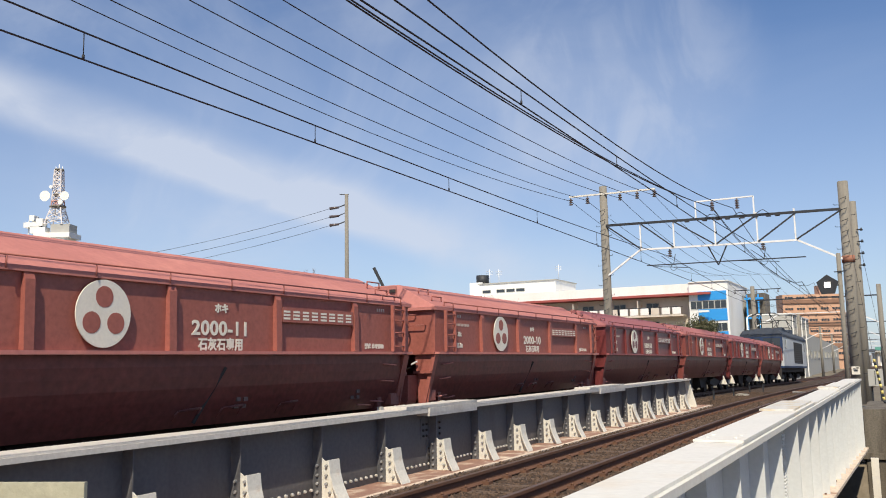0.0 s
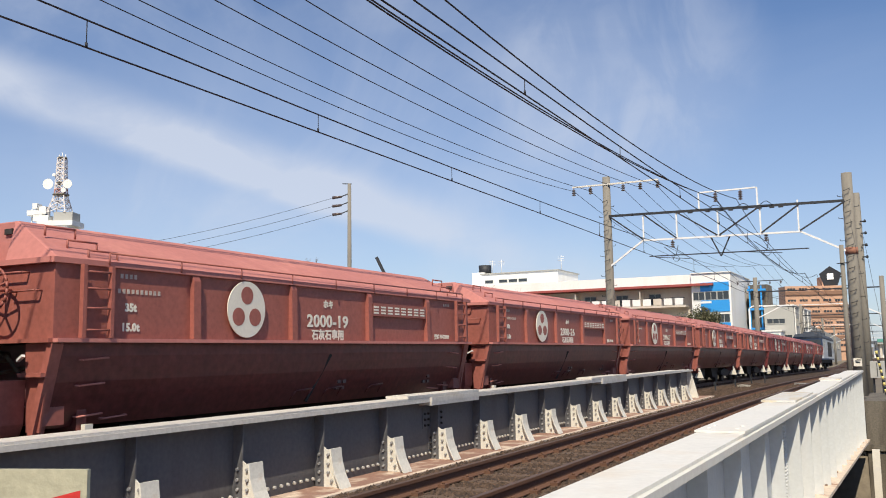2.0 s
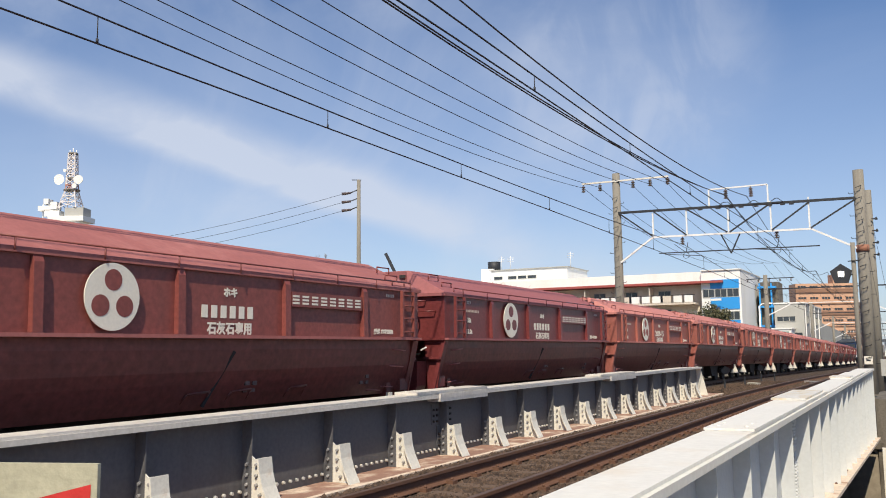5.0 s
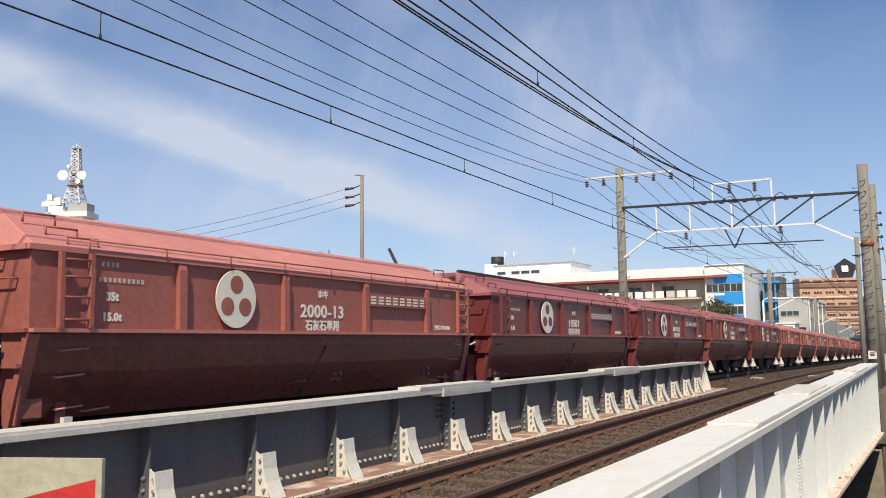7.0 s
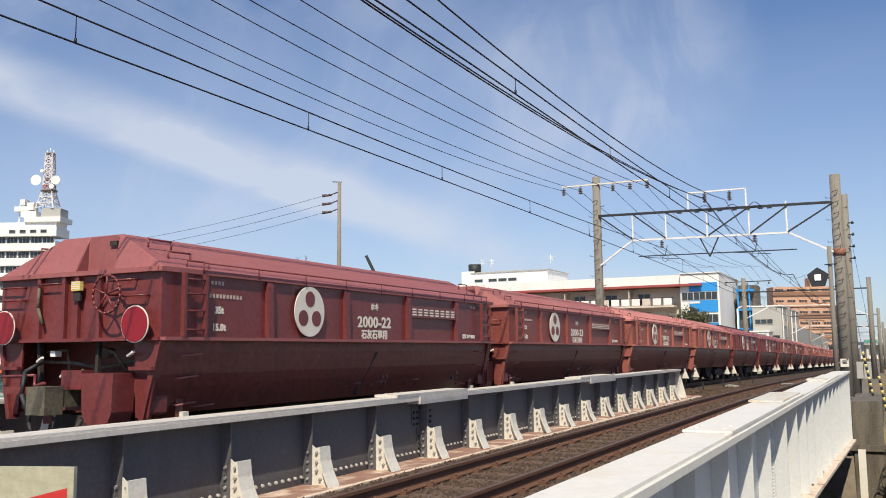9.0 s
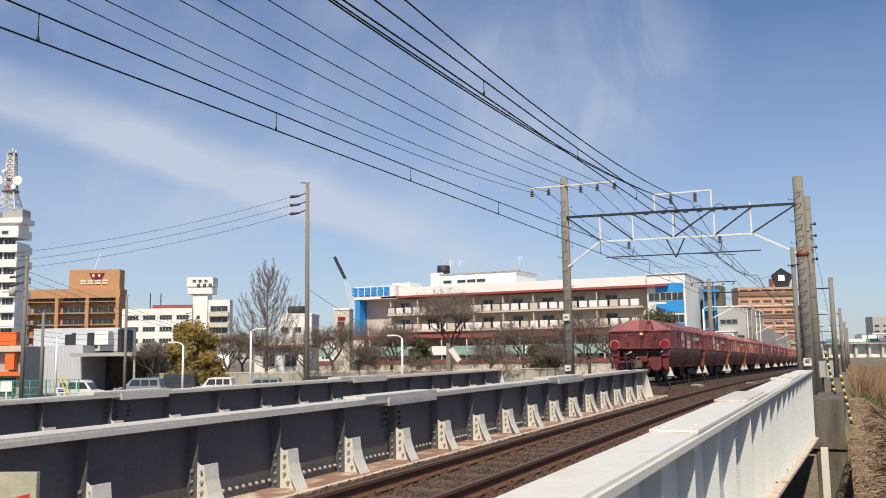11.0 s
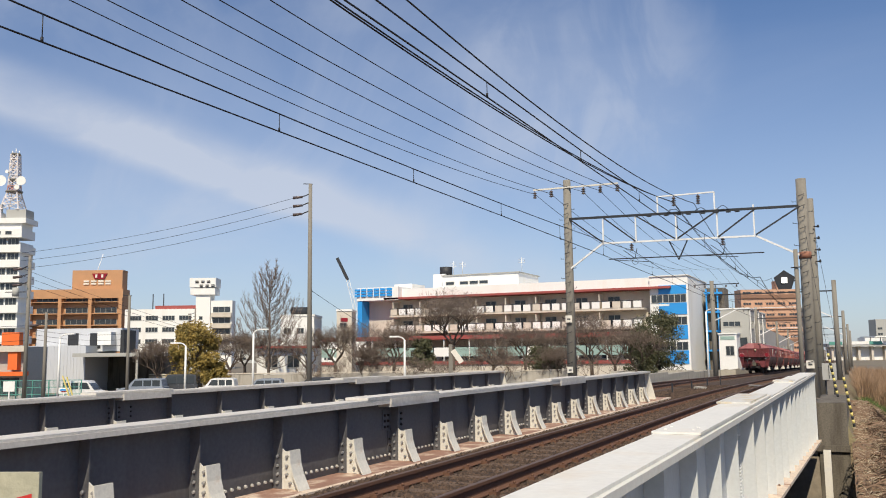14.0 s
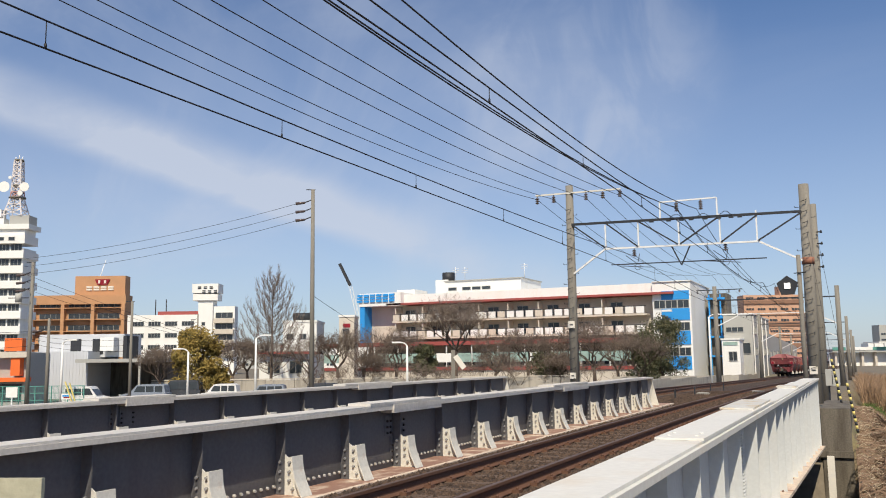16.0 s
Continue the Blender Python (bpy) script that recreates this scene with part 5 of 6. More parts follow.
    slab("terrace_band", h, L - 16, -7, -6.4, -6.0, g - 0.35, g + 0.15, ROOFRED, "red terrace edge")
    slab("terrace_wall", h, L - 16, -7, -6.2, -5.9, 0, g - 0.36, WALLB)
    # east wing: blue bands and glazing
    for z0, z1 in ((9.7, 11.0), (6.7, 8.4), (3.1, 5.1), (-0.5, 1.4)):
        slab("blue_panel", h, -4.3, -0.25, -0.12, -0.005, g + z0, g + z1, BLUE, "bright blue panel", 0.02)
    for z in (8.42, 5.13, 1.45):
        for i in range(3):
            window(h, -5.4 + i * 1.72, -0.005, g + z, 1.68, 1.24, 2, WALLG)
    slab("wing_cap", h, -5.6, 0.1, -0.2, 18.1, g + 12.36, g + 12.5, WALLW)
    slab("spout", h, -4.0, -2.6, -1.5, -0.9, g + 7.9, g + 8.2, WALLW, "white duct hood", 0.05)
    # open stair with a blue frame at the end wall
    slab("stair_core", h, 0.6, 3.4, 12.5, 17.8, 0, g + 11.2, CONC_DARK)
    for x in (0.7, 2.4):
        slab("stair_post", h, x, x + 0.22, 11.6, 11.82, 0, g + 11.0, BLUE, "blue steel stair post")
    for z in (1.2, 4.2, 7.2, 10.2):
        slab("stair_landing", h, 0.5, 3.2, 11.4, 12.4, g + z, g + z + 0.3, BLUE, "blue stair landing")
    # lettering of the roof sign, as bars
    for i in range(6):
        bm = B()
        x = L - 0.6 + i * 1.25
        for a, b, c, d in ((0, 1.0, 1.0, 1.35), (0, 1.0, 0.5, 0.85), (0, 1.0, 0, 0.35)):
            box(bm, x + a, x + b, -1.0, -0.81, g + 11.2 + c, g + 11.2 + d)
        part("sign_letter", bm, BLUE, h, "blue sign letter bars")
    return h


make_hall()


def striped_tower():
    t = thing("office_tower", "tall white office tower with ribbon windows and a lattice mast", "building", m=at_street(-98.4, 200))
    g = 2.1
    slab("wall", t, -34, 0, 0.6, 7, 0, g + 28.2, WALLW)
    for k in range(8):
        z = g + 2.3 + k * 3.5
        slab("floor_band", t, -34.4, 0.5, -0.3, 7.2, z - 1.0, z + 0.75, WALLW, "", 0.04)
        for i in range(6):
            window(t, -2.9 - i * 2.9, 0.59, z + 0.8, 2.6, 1.6, 3)
    slab("crown", t, -17, 0.8, -0.6, 6, g + 29.2, g + 31.2, WALLW, "", 0.05)
    slab("crown", t, -14, 0.3, 0.2, 5.6, g + 31.21, g + 32.6, WALLW, "", 0.05)
    slab("crown", t, -7.2, 1.5, -0.4, 5.8, g + 32.61, g + 33.8, WALLW, "", 0.05)
    slab("crown", t, -3.8, 0.8, 1.0, 5, g + 33.81, g + 36.0, WALLG, "", 0.05)
    for x, z, w, d in ((-8.6, 33.9, 2.2, 1.6), (-10.2, 35.3, 3.0, 1.2), (-7.2, 35.6, 1.6, 1.8), (-8.9, 36.9, 1.2, 1.3), (-6.4, 33.9, 1.5, 1.4)):
        slab("roof_unit", t, x, x + w, 0.6, 3, g + z, g + z + d, WALLW, "white antenna housing", 0.1)
    for x in (-8.2, -9.6, -5.6):
        slab("unit_post", t, x, x + 0.25, 1.6, 1.85, g + 32.6, g + 37, STEEL)
    for i in range(4):
        window(t, -3 - i * 2.5, -0.61, g + 29.9, 1.5, 0.8, 1)
    m = thing("lattice_mast", "red and white lattice mast with dish antennas on the tower roof", "antenna mast", m=at_street(-101.6, 203, 36.0))
    paint = mat("mast_white_paint", (0.75, 0.7, 0.68), 0.6)
    red = mat("mast_red_paint", (0.55, 0.3, 0.26), 0.6)
    def half(z):
        return 2.2 - 1.1 * z / 4.5 if z < 4.5 else 1.1 - 0.35 * (z - 4.5) / 10
    levels = [0, 1.5, 3.0, 4.5, 5.9, 7.2, 8.5, 9.8, 11.1, 12.4, 13.6]
    for j, (a, b) in enumerate(zip(levels, levels[1:])):
        ca = [(half(a) * sx, half(a) * sy, a) for sx, sy in ((-1, -1), (1, -1), (1, 1), (-1, 1))]
        cb = [(half(b) * sx, half(b) * sy, b) for sx, sy in ((-1, -1), (1, -1), (1, 1), (-1, 1))]
        for i in range(4):
            k = (i + 1) % 4
            for name, p, q, w in (("leg", ca[i], cb[i], 0.22), ("brace", ca[i], cb[k], 0.13), ("brace", ca[k], cb[i], 0.13), ("ring_bar", cb[i], cb[k], 0.15)):
                bm = B()
                bar(bm, p, q, w, w)
                part(name, bm, red if j == 3 else paint, m)
    for z in (4.4, 7.3, 13.5):
        bm = B()
        tube(bm, (0, 0, z), (0, 0, z + 0.3), 1.9 if z < 5 else 1.3 if z < 12 else 1.1, n=16)
        part("platform", bm, POLE, m)
    for x, z, r in ((-2.5, 7.0, 1.3), (2.3, 6.9, 1.1), (1.3, 5.4, 0.6), (-1.2, 9.2, 0.4)):
        bm = B()
        tube(bm, (x, -1.6, z), (x, -0.8, z), r, r * 0.7, n=18)
        part("dish", bm, WALLW, m, "round white dish antenna")
    bm = B()
    for x in (-0.8, 0, 0.8):
        tube(bm, (x, 0, 13.7), (x, 0, 14.5 + (x == 0) * 0.5), 0.12, n=6)
    part("aerial", bm, STEEL, m)


striped_tower()


def brown_block():
    t = thing("office_block", "orange-brown tiled office block with balcony bands", "building", m=at_street(-92.6, 250))
    g = 2.1
    slab("wall", t, -40, 0, 1.2, 6, 0, g + 20.9, BRICK)
    slab("roof_house", t, -15.4, -0.8, 2, 6, g + 20.91, g + 26.6, BRICK)
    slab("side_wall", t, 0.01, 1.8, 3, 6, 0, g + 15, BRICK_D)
    for k in range(6):
        z = g + 19.2 - k * 3.35
        slab("balcony_front", t, -40, 0.3, -0.2, 0.2, z - 3.3 + 1.2, z - 1.9, BRICK, "", 0.03)
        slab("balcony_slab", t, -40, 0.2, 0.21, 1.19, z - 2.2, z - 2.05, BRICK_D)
        for i in range(4):
            window(t, -8.2 - i * 8.4, 1.19, z - 1.7, 6.4, 1.5, 4)
    slab("top_band", t, -40, 0.3, -0.2, 1.19, g + 18.3, g + 20.9, BRICK, "", 0.03)
    for i in range(5):
        slab("pier", t, -0.9 - i * 8.7, 0.1 - i * 8.7, -0.3, 1.18, 0, g + 18.3, BRICK)
    # fan-shaped emblem and lettering as bars
    bm = B()
    extrude(bm, [(-9.6, g + 25.6), (-5.2, g + 25.6), (-6.0, g + 24.0), (-8.8, g + 24.0)], 1.7, 1.98)
    em = part("emblem", bm, RED, t, "red and white emblem")
    bm = B()
    for x, z in ((-8.6, 24.4), (-6.9, 24.4)):
        box(bm, x, x + 0.6, 1.6, 1.69, g + z, g + 25.3)
    part("emblem_bar", bm, WHITE, em)
    for i in range(4):
        bm = B()
        x = -12.0 + i * 2.1
        for a, b, c, d in ((0, 1.6, 0.85, 1.3), (0, 1.6, 0.1, 0.6)):
            box(bm, x + a, x + b, 1.75, 1.98, g + 22.3 + c, g + 22.3 + d)
        part("sign_letter", bm, WHITE, t, "white letter bars")
    bm = B()
    tube(bm, (-9, 4, g + 26.6), (-9, 8, g + 32), 0.12, n=6)
    part("aerial", bm, STEEL, t)


brown_block()


def white_block():
    t = thing("white_block", "white rendered block with a sign tower and balconies", "building", m=at_street(-88, 240))
    g = 2.1
    slab("wall", t, 0, 19.6, 0, 6, 0, g + 14.4, WALLW)
    slab("stair_tower", t, 19.61, 23.6, -0.5, 4, 0, g + 18.2, WALLW)
    slab("sign_box", t, 18.2, 25, -1.0, 4, g + 18.21, g + 20, WALLW, "", 0.04)
    slab("sign_box", t, 18.0, 25.2, -1.2, 4.2, g + 20.2, g + 22.8, WALLW, "", 0.04)
    slab("balcony_wing", t, 23.61, 29.5, 0.3, 4, 0, g + 16.6, WALLW)
    slab("roof_edge", t, 8, 19.5, 1, 5, g + 14.41, g + 15.4, ROOFRED)
    for k in range(4):
        z = g + 14.6 - k * 3.0
        slab("balcony", t, 23.9, 29.4, -0.9, 0.29, z - 2.6, z - 1.4, WALLB, "", 0.03)
        window(t, 24.2, 0.29, z - 1.3, 4.8, 1.6, 3)
    for k in range(3):
        for i in range(4):
            window(t, 1.2 + i * 4.6, -0.005, g + 11.3 - k * 3.2, 3.4, 1.3, 4)
        window(t, 20.6, -0.505, g + 11.3 - k * 3.2, 1.0, 1.0, 1)
    for r, n in ((21.8, 3), (20.7, 3)):
        for i in range(n):
            bm = B()
            x = 19.6 + i * 1.6 + (r < 21) * 1.2
            box(bm, x, x + 0.9, -1.28, -1.21, g + r, g + r + 0.25)
            box(bm, x, x + 0.9, -1.28, -1.21, g + r - 0.45, g + r - 0.15)
            part("sign_letter", bm, DARKSTEEL, t, "dark letter bars")
    for x in (6, 9):
        bm = B()
        tube(bm, (x, 5, g + 14.4), (x, 5, g + 19), 0.15, n=6)
        part("aerial", bm, DARKSTEEL, t)


white_block()


def warehouse():
    t = thing("warehouse", "pale grey clad warehouse with an open loading bay", "building", m=at_street(-30, 88))
    g = 2.1
    clad = mat("grey_cladding", (0.55, 0.57, 0.6), 0.6, vary=0.05, scale=0.5)
    slab("wall", t, -12, -6.1, 0, 8, 0, g + 2.6, clad)
    slab("upper_wall", t, -12.5, -3.6, 3, 8, g + 2.0, g + 4.4, clad)
    slab("dark_gable", t, -3.59, -3.2, 2.6, 6, g + 1.7, g + 4.2, DARKSTEEL)
    slab("canopy", t, -6.3, 0.2, -2.6, 10, g + 1.45, g + 1.8, WALLG, "", 0.03)
    slab("back_wall", t, -6.09, 0, 6, 14, 0, g + 1.44, CONC_DARK)
    slab("bay_post", t, -0.2, 0, -2.3, -2.1, 0, g + 1.44, WALLG)
    for i in range(18):
        slab("cladding_seam", t, -11.9 + i * 0.33, -11.87 + i * 0.33, -0.03, -0.002, 0, g + 2.6, clad)
    for x in (-9.2, -6.9):
        slab("shutter", t, x, x + 1.1, 2.95, 2.999, g + 2.3, g + 3.9, DARKSTEEL)
    slab("roof_unit", t, -5.6, -4.2, 1.6, 2.9, g + 2.65, g + 4.0, WALLW, "", 0.03)
    s = thing("shop", "orange-fronted shop with a white band", "building", m=at_street(-36, 75))
    slab("wall", s, -9, -0.3, 0.5, 5, 0, g + 2.4, WALLG)
    slab("fascia", s, -9.2, 0.2, -0.3, 0.49, g - 0.1, g + 0.25, ORANGE, "bright orange fascia", 0.03)
    slab("sign_tower", s, -1.9, -0.4, -0.2, 0.48, g + 2.5, g + 3.6, ORANGE, "bright orange sign panel", 0.03)
    slab("sign_post", s, -1.3, -0.5, -0.2, 0.48, g + 0.41, g + 1.9, ORANGE, "bright orange sign panel", 0.03)
    slab("awning", s, -2.6, 0.1, -0.35, 0.47, g + 1.95, g + 2.45, WALLB, "sloped grey awning")
    slab("sign_panel", s, -9, -2.65, -0.25, 0.47, g + 0.6, g + 1.7, WALLW)
    for i in range(4):
        slab("letter_bar", s, -6.8 + i * 1.0, -6.2 + i * 1.0, -0.3, -0.251, g + 0.8, g + 1.5, WALLB)
    slab("shop_window", s, -8, -0.6, 0.45, 0.499, 0.3, g - 0.3, GLASS)
    for u, v, w, d, z, lab in ((-24.4, 130, 5, 8, 7.1, "small white house with a roof tank"), (-16.3, 132, 2.3, 6, 7.9, "narrow beige house with a red sign")):
        b = thing("house", lab, "house", m=at_street(u, v))
        slab("wall", b, 0, w, 0, d, 0, g + z, WALLW if u < -20 else WALLB)
        slab("parapet", b, -0.1, w + 0.1, -0.1, d + 0.1, g + z + 0.002, g + z + 0.3, WALLW)
        for x in (0.5, 2.4)[:1 + (w > 3)]:
            window(b, x, -0.005, g + z - 2.6, 1.1, 0.9, 2)
        if u < -20:
            bm = B()
            tube(bm, (1.2, 2, g + z + 0.9), (3.9, 2, g + z + 0.9), 0.6, n=14)
            part("tank", bm, DARKSTEEL, b)
        else:
            slab("red_bar", b, 0.6, 1.7, -0.1, -0.006, g + z - 1.6, g + z - 1.0, RED)
    b = thing("house", "low white house front behind bare trees", "house", m=at_street(-22.3, 104))
    slab("wall", b, 0, 5.8, 0, 8, 0, g + 2.2, WALLW)
    slab("eaves", b, -0.4, 6.2, -0.8, 8.4, g + 2.21, g + 2.5, ROOFRED)
    for i in range(2):
        window(b, 1 + i * 2.6, -0.005, g - 0.1, 1.5, 1.5, 2)


warehouse()


def by_the_line():
    g = 2.1
    t = thing("grey_house", "pale grey rendered factory house beside the far track", "building", m=pose(-18.4, 137.8, LOW))
    slab("wall", t, 0, 4.1, 0, 27, 0, g + 7.5, WALLG)
    slab("roof_cap", t, -0.1, 4.2, -0.1, 27.1, g + 7.502, g + 7.7, WALLW)
    window(t, 0.3, -0.005, g + 4.9, 2.6, 0.8, 3)
    window(t, 2.6, -0.005, g + 1.6, 1.2, 1.7, 1)
    for y in (1.0, 7.5, 14, 20.5):
        slab("drain_pipe", t, 4.11, 4.25, y, y + 0.14, 0, g + 7.4, WALLW)
    for y, z in itertools.product((3, 9.5, 16, 22), (1.4, 4.6)):
        window(t, 4.105, y, g + z, 2.4, 1.2, 2, None, 90)
    t = thing("lean_to", "small white flat-roofed annex before the grey factory house", "building", m=pose(-18.2, 133.6, LOW))
    slab("wall", t, 0, 2.5, 0, 4.1, 0, g + 3.7, WALLW)
    slab("roof_cap", t, -0.15, 2.65, -0.15, 4.15, g + 3.702, g + 3.9, WALLW)
    slab("sign_strip", t, 0.2, 2.2, -0.06, -0.004, g + 2.9, g + 3.4, SCREEN, "pale green sign strip")
    window(t, 0.9, -0.005, g + 0.6, 1.2, 1.4, 2)
    # long low shed beyond it
    t = thing("shed", "long low grey shed beside the far track", "building", m=pose(-21, 165.5, LOW))
    bm = B()
    extrude(bm, [(0, 0), (86, 0), (86, g + 3.4), (0, g + 5.4)], 0, 6.2, axis="x")
    part("wall", bm, WALLG, t)
    for i in range(9):
        window(t, 6.205, 3 + i * 8.4, g + 0.8, 3.6, 1.4, 3, None, 90)
    b = thing("brick_block", "orange brick apartment block with balcony strips", "building", m=at_street(78.4, 230))
    slab("wall", b, 0, 15.6, 0, 5, 0, g + 17.2, BRICK_FAR)
    slab("roof_house", b, 10, 13.5, 1, 4.5, g + 17.21, g + 19.6, BRICK_FAR)
    for k in range(6):
        slab("band", b, -0.1, 15.7, -0.35, -0.005, g + 0.4 + k * 2.9, g + 1.3 + k * 2.9, BRICK_D if k % 2 else BRICK_FAR)
        for i in range(5):
            window(b, 0.5 + i * 3.0, -0.005, g + 1.5 + k * 2.9, 2.2, 0.7, 3, BRICK_FAR)
    c = thing("apartment_house", "white apartment house with a green roof board", "building", m=at_street(95.6, 232))
    slab("wall", c, 0, 3.4, 0, 12, 0, g + 12.5, WALLW)
    slab("green_board", c, 0.2, 3.2, -0.3, 0.5, g + 12.51, g + 14.6, TEAL)
    for k in range(5):
        slab("balcony", c, -0.1, 3.5, -1.0, -0.005, g + 0.4 + k * 2.5, g + 1.4 + k * 2.5, WALLB)
        for i in range(1):
            window(c, 0.8, -0.005, g + 1.5 + k * 2.5, 1.8, 1.2, 2)
    # concrete wall along the far side of the line, in panels
    w = thing("line_wall", "weathered concrete wall along the far side of the line", "wall", kind="structure")
    for i in range(26):
        y = 33 + i * 4.0
        z = fall(y + 2)
        slab("wall_panel", w, -13.4 + bend(y) - 0.12, -13.4 + bend(y) + 0.12, y, y + 3.96, z - 1.6, z + 0.18 + 0.05 * (i % 3), CONCRETE)
    for i in range(5):
        y = 31.5 + i * 4.6
        p = thing("track_stake", "short dark stake between the tracks", "stake", group="track stakes", m=pose((NEAR + FAR) / 2 - 0.3, y, fall(y) - 0.27))
        slab("shaft", p, -0.03, 0.03, -0.03, 0.03, -0.1, 0.45, DARKSTEEL)
    # parking wall and fence
    w = thing("yard_wall", "low concrete yard wall with pale coping", "wall", kind="structure", m=at_street(-31, 92))
    for i in range(15):
        slab("wall_panel", w, i * 3.0, i * 3.0 + 2.96, 0, 0.2, 0, 1.5 + 0.04 * (i % 2), CONCRETE)
        slab("coping", w, i * 3.0, i * 3.0 + 2.97, -0.05, 0.25, 1.57, 1.68, WALLB)
    w = thing("line_fence", "low pale concrete post fence before the hall", "fence", m=at_street(17, 90))
    for i in range(8):
        slab("wall_panel", w, i * 1.6, i * 1.6 + 1.56, 0, 0.15, 0, 1.5, CONCRETE)
    f = thing("mesh_fence", "green wire-mesh fence along the car park", "fence", m=at_street(-44.6, 70))
    for i in range(13):
        slab("post", f, i * 1.3, i * 1.3 + 0.07, 0, 0.07, 0, 1.75, TEAL)
    for z in (0.1, 0.6, 1.15, 1.7):
        slab("rail", f, 0, 15.7, 0.02, 0.06, z, z + 0.05, TEAL)
    bm = B()
    for i in range(157):
        bar(bm, (i * 0.1, 0.04, 0.1), (i * 0.1, 0.04, 1.7), 0.014, 0.014)
    tagged(part("mesh", bm, TEAL, f), kind="stuff")


by_the_line()


def street_lamp(u, v, z, side):
    t = thing("street_lamp", "white steel street lamp with a short arm", "street lamp", group="street lamps", m=at_street(u, v))
    h = z + 2.1
    bm = B()
    tube(bm, (0, 0, 0), (0, 0, h - 0.2), 0.1, 0.075, n=10)
    part("post", bm, WALLW, t)
    bm = B()
    rod(bm, [(0, 0, h - 0.2), (side * 0.25, 0, h), (side * 0.5, 0, h + 0.05)], 0.05, n=8)
    part("arm", bm, WALLW, t)
    bm = B()
    box(bm, min(side * 0.45, side * 1.2), max(side * 0.45, side * 1.2), -0.12, 0.12, h, h + 0.12)
    part("lamp_head", bm, WALLW, t, bevel=0.04)


for u, v, z, s in ((-15.3, 70, 3.4, 1), (-3.2, 70, 2.7, -1), (-20.7, 70, 2.4, -1), (-30.8, 70, 3.2, 1), (24.6, 82, 5.2, 1)):
    street_lamp(u, v, z, s)


def utility_pole(u, v, z, label, arms=0, r=0.17):
    t = thing("utility_pole", label, "utility pole", m=at_street(u, v))
    h = z + 2.1
    bm = B()
    tube(bm, (0, 0, 0), (0, 0, h), r, r * 0.68, n=14)
    part("pole", bm, POLE, t)
    for i in range(arms):
        zz = h - 0.85 - i * 0.55
        bm = B()
        bar(bm, (0.1, 0, zz + 0.25), (-0.55, 0, zz), 0.06, 0.06)
        part("arm", bm, DARKSTEEL, t)
        bm = B()
        tube(bm, (-0.5, 0, zz), (-1.1, 0, zz - 0.06), 0.07, 0.1, n=8)
        part("insulator", bm, INSUL, t)
    bm = B()
    bar(bm, (-0.45, 0, h), (0.15, 0, h - 0.02), 0.05, 0.05)
    part("cap_arm", bm, DARKSTEEL, t)
    return t


utility_pole(-8.5, 55, 12.3, "tall slim concrete utility pole with three insulators", 3)
utility_pole(-28.7, 60, 8.4, "concrete utility pole hung with cables and a transformer", 3, 0.15)
utility_pole(-27.4, 60, 4.5, "short grey utility pole beside the warehouse", 1, 0.13)
utility_pole(-21.7, 60, 5.6, "dark slim utility pole before the grey warehouse", 0, 0.12)
utility_pole(-40, 140, 9, "distant utility pole with stacked cross-arms", 3, 0.16)
tr = thing("pole_transformer", "grey transformer drum with cable bundle on the pole", "transformer", m=at_street(-29.1, 59.6, 5.6))
bm = B()
tube(bm, (-0.3, 0, 0), (-0.3, 0, 0.6), 0.22, n=12)
part("drum", bm, WALLG, tr)
bm = B()
bar(bm, (-1.2, 0, 0.9), (0.4, 0, 0.9), 0.06, 0.06)
bar(bm, (-1.0, 0, 0.3), (0.4, 0, 0.3), 0.06, 0.06)
part("bracket", bm, DARKSTEEL, tr)


def span_wire(a, b, sag, r=0.018):
    a, b = STREET @ Vector(a), STREET @ Vector(b)
    pts = []
    for i in range(13):
        t = i / 12
        p = a.lerp(b, t)
        p.z -= sag * 4 * t * (1 - t)
        pts.append(p)
    wire("cable", pts, r, "thin dark cable between utility poles", "street cables")


for z in (11.4, 10.85, 10.3):
    span_wire((-9.5, 55, z), (-29.3, 60, z - 2.75), 0.4, 0.012)
for k in range(3):
    span_wire((-29.3, 60, 7.6 - 0.5 * k), (-16, 96, 1.5), 0.6, 0.012)
    span_wire((-28.7, 60, 3.6 - 0.5 * k), (-48, 60, 4.6 - 0.8 * k), 0.4, 0.014)
    span_wire((-28.7, 60, 3.4 - 0.3 * k), (-21.7, 60, 3.0 - 0.4 * k), 0.25, 0.012)
span_wire((-8.5, 55, 5.6), (-15, 98, 6.5), 0.4, 0.014)
span_wire((-8.5, 55, 5.5), (-2, 90, 1.0), 0.3, 0.014)


def crane():
    c = thing("crane", "distant crane boom with a dark tip above the roofs", "crane", m=at_street(-32, 260, 0))
    bm = B()
    bar(bm, (0, 0, 30.2), (3.2, 0, 23.6), 0.9, 0.9)
    part("boom_tip", bm, DARKSTEEL, c)
    bm = B()
    for dx, dy in ((-0.4, -0.4), (0.4, 0.4)):
        bar(bm, (3.2 + dx, dy, 23.6), (9.6 + dx, dy, -2.4), 0.14, 0.14)
    for i in range(16):
        t0, t1 = i / 16, (i + 1) / 16
        s = -0.4 if i % 2 else 0.4
        bar(bm, (3.2 + 6.4 * t0 + s, s, 23.6 - 26 * t0), (3.2 + 6.4 * t1 - s, -s, 23.6 - 26 * t1), 0.09, 0.09)
    part("boom", bm, STEEL, c)


crane()
bd = thing("marker_board", "brown post with a slanting white board", "sign", m=at_street(0.4, 60))
slab("post", bd, -0.13, 0.13, -0.1, 0.1, 0, 4.1, POLE)
bm = B()
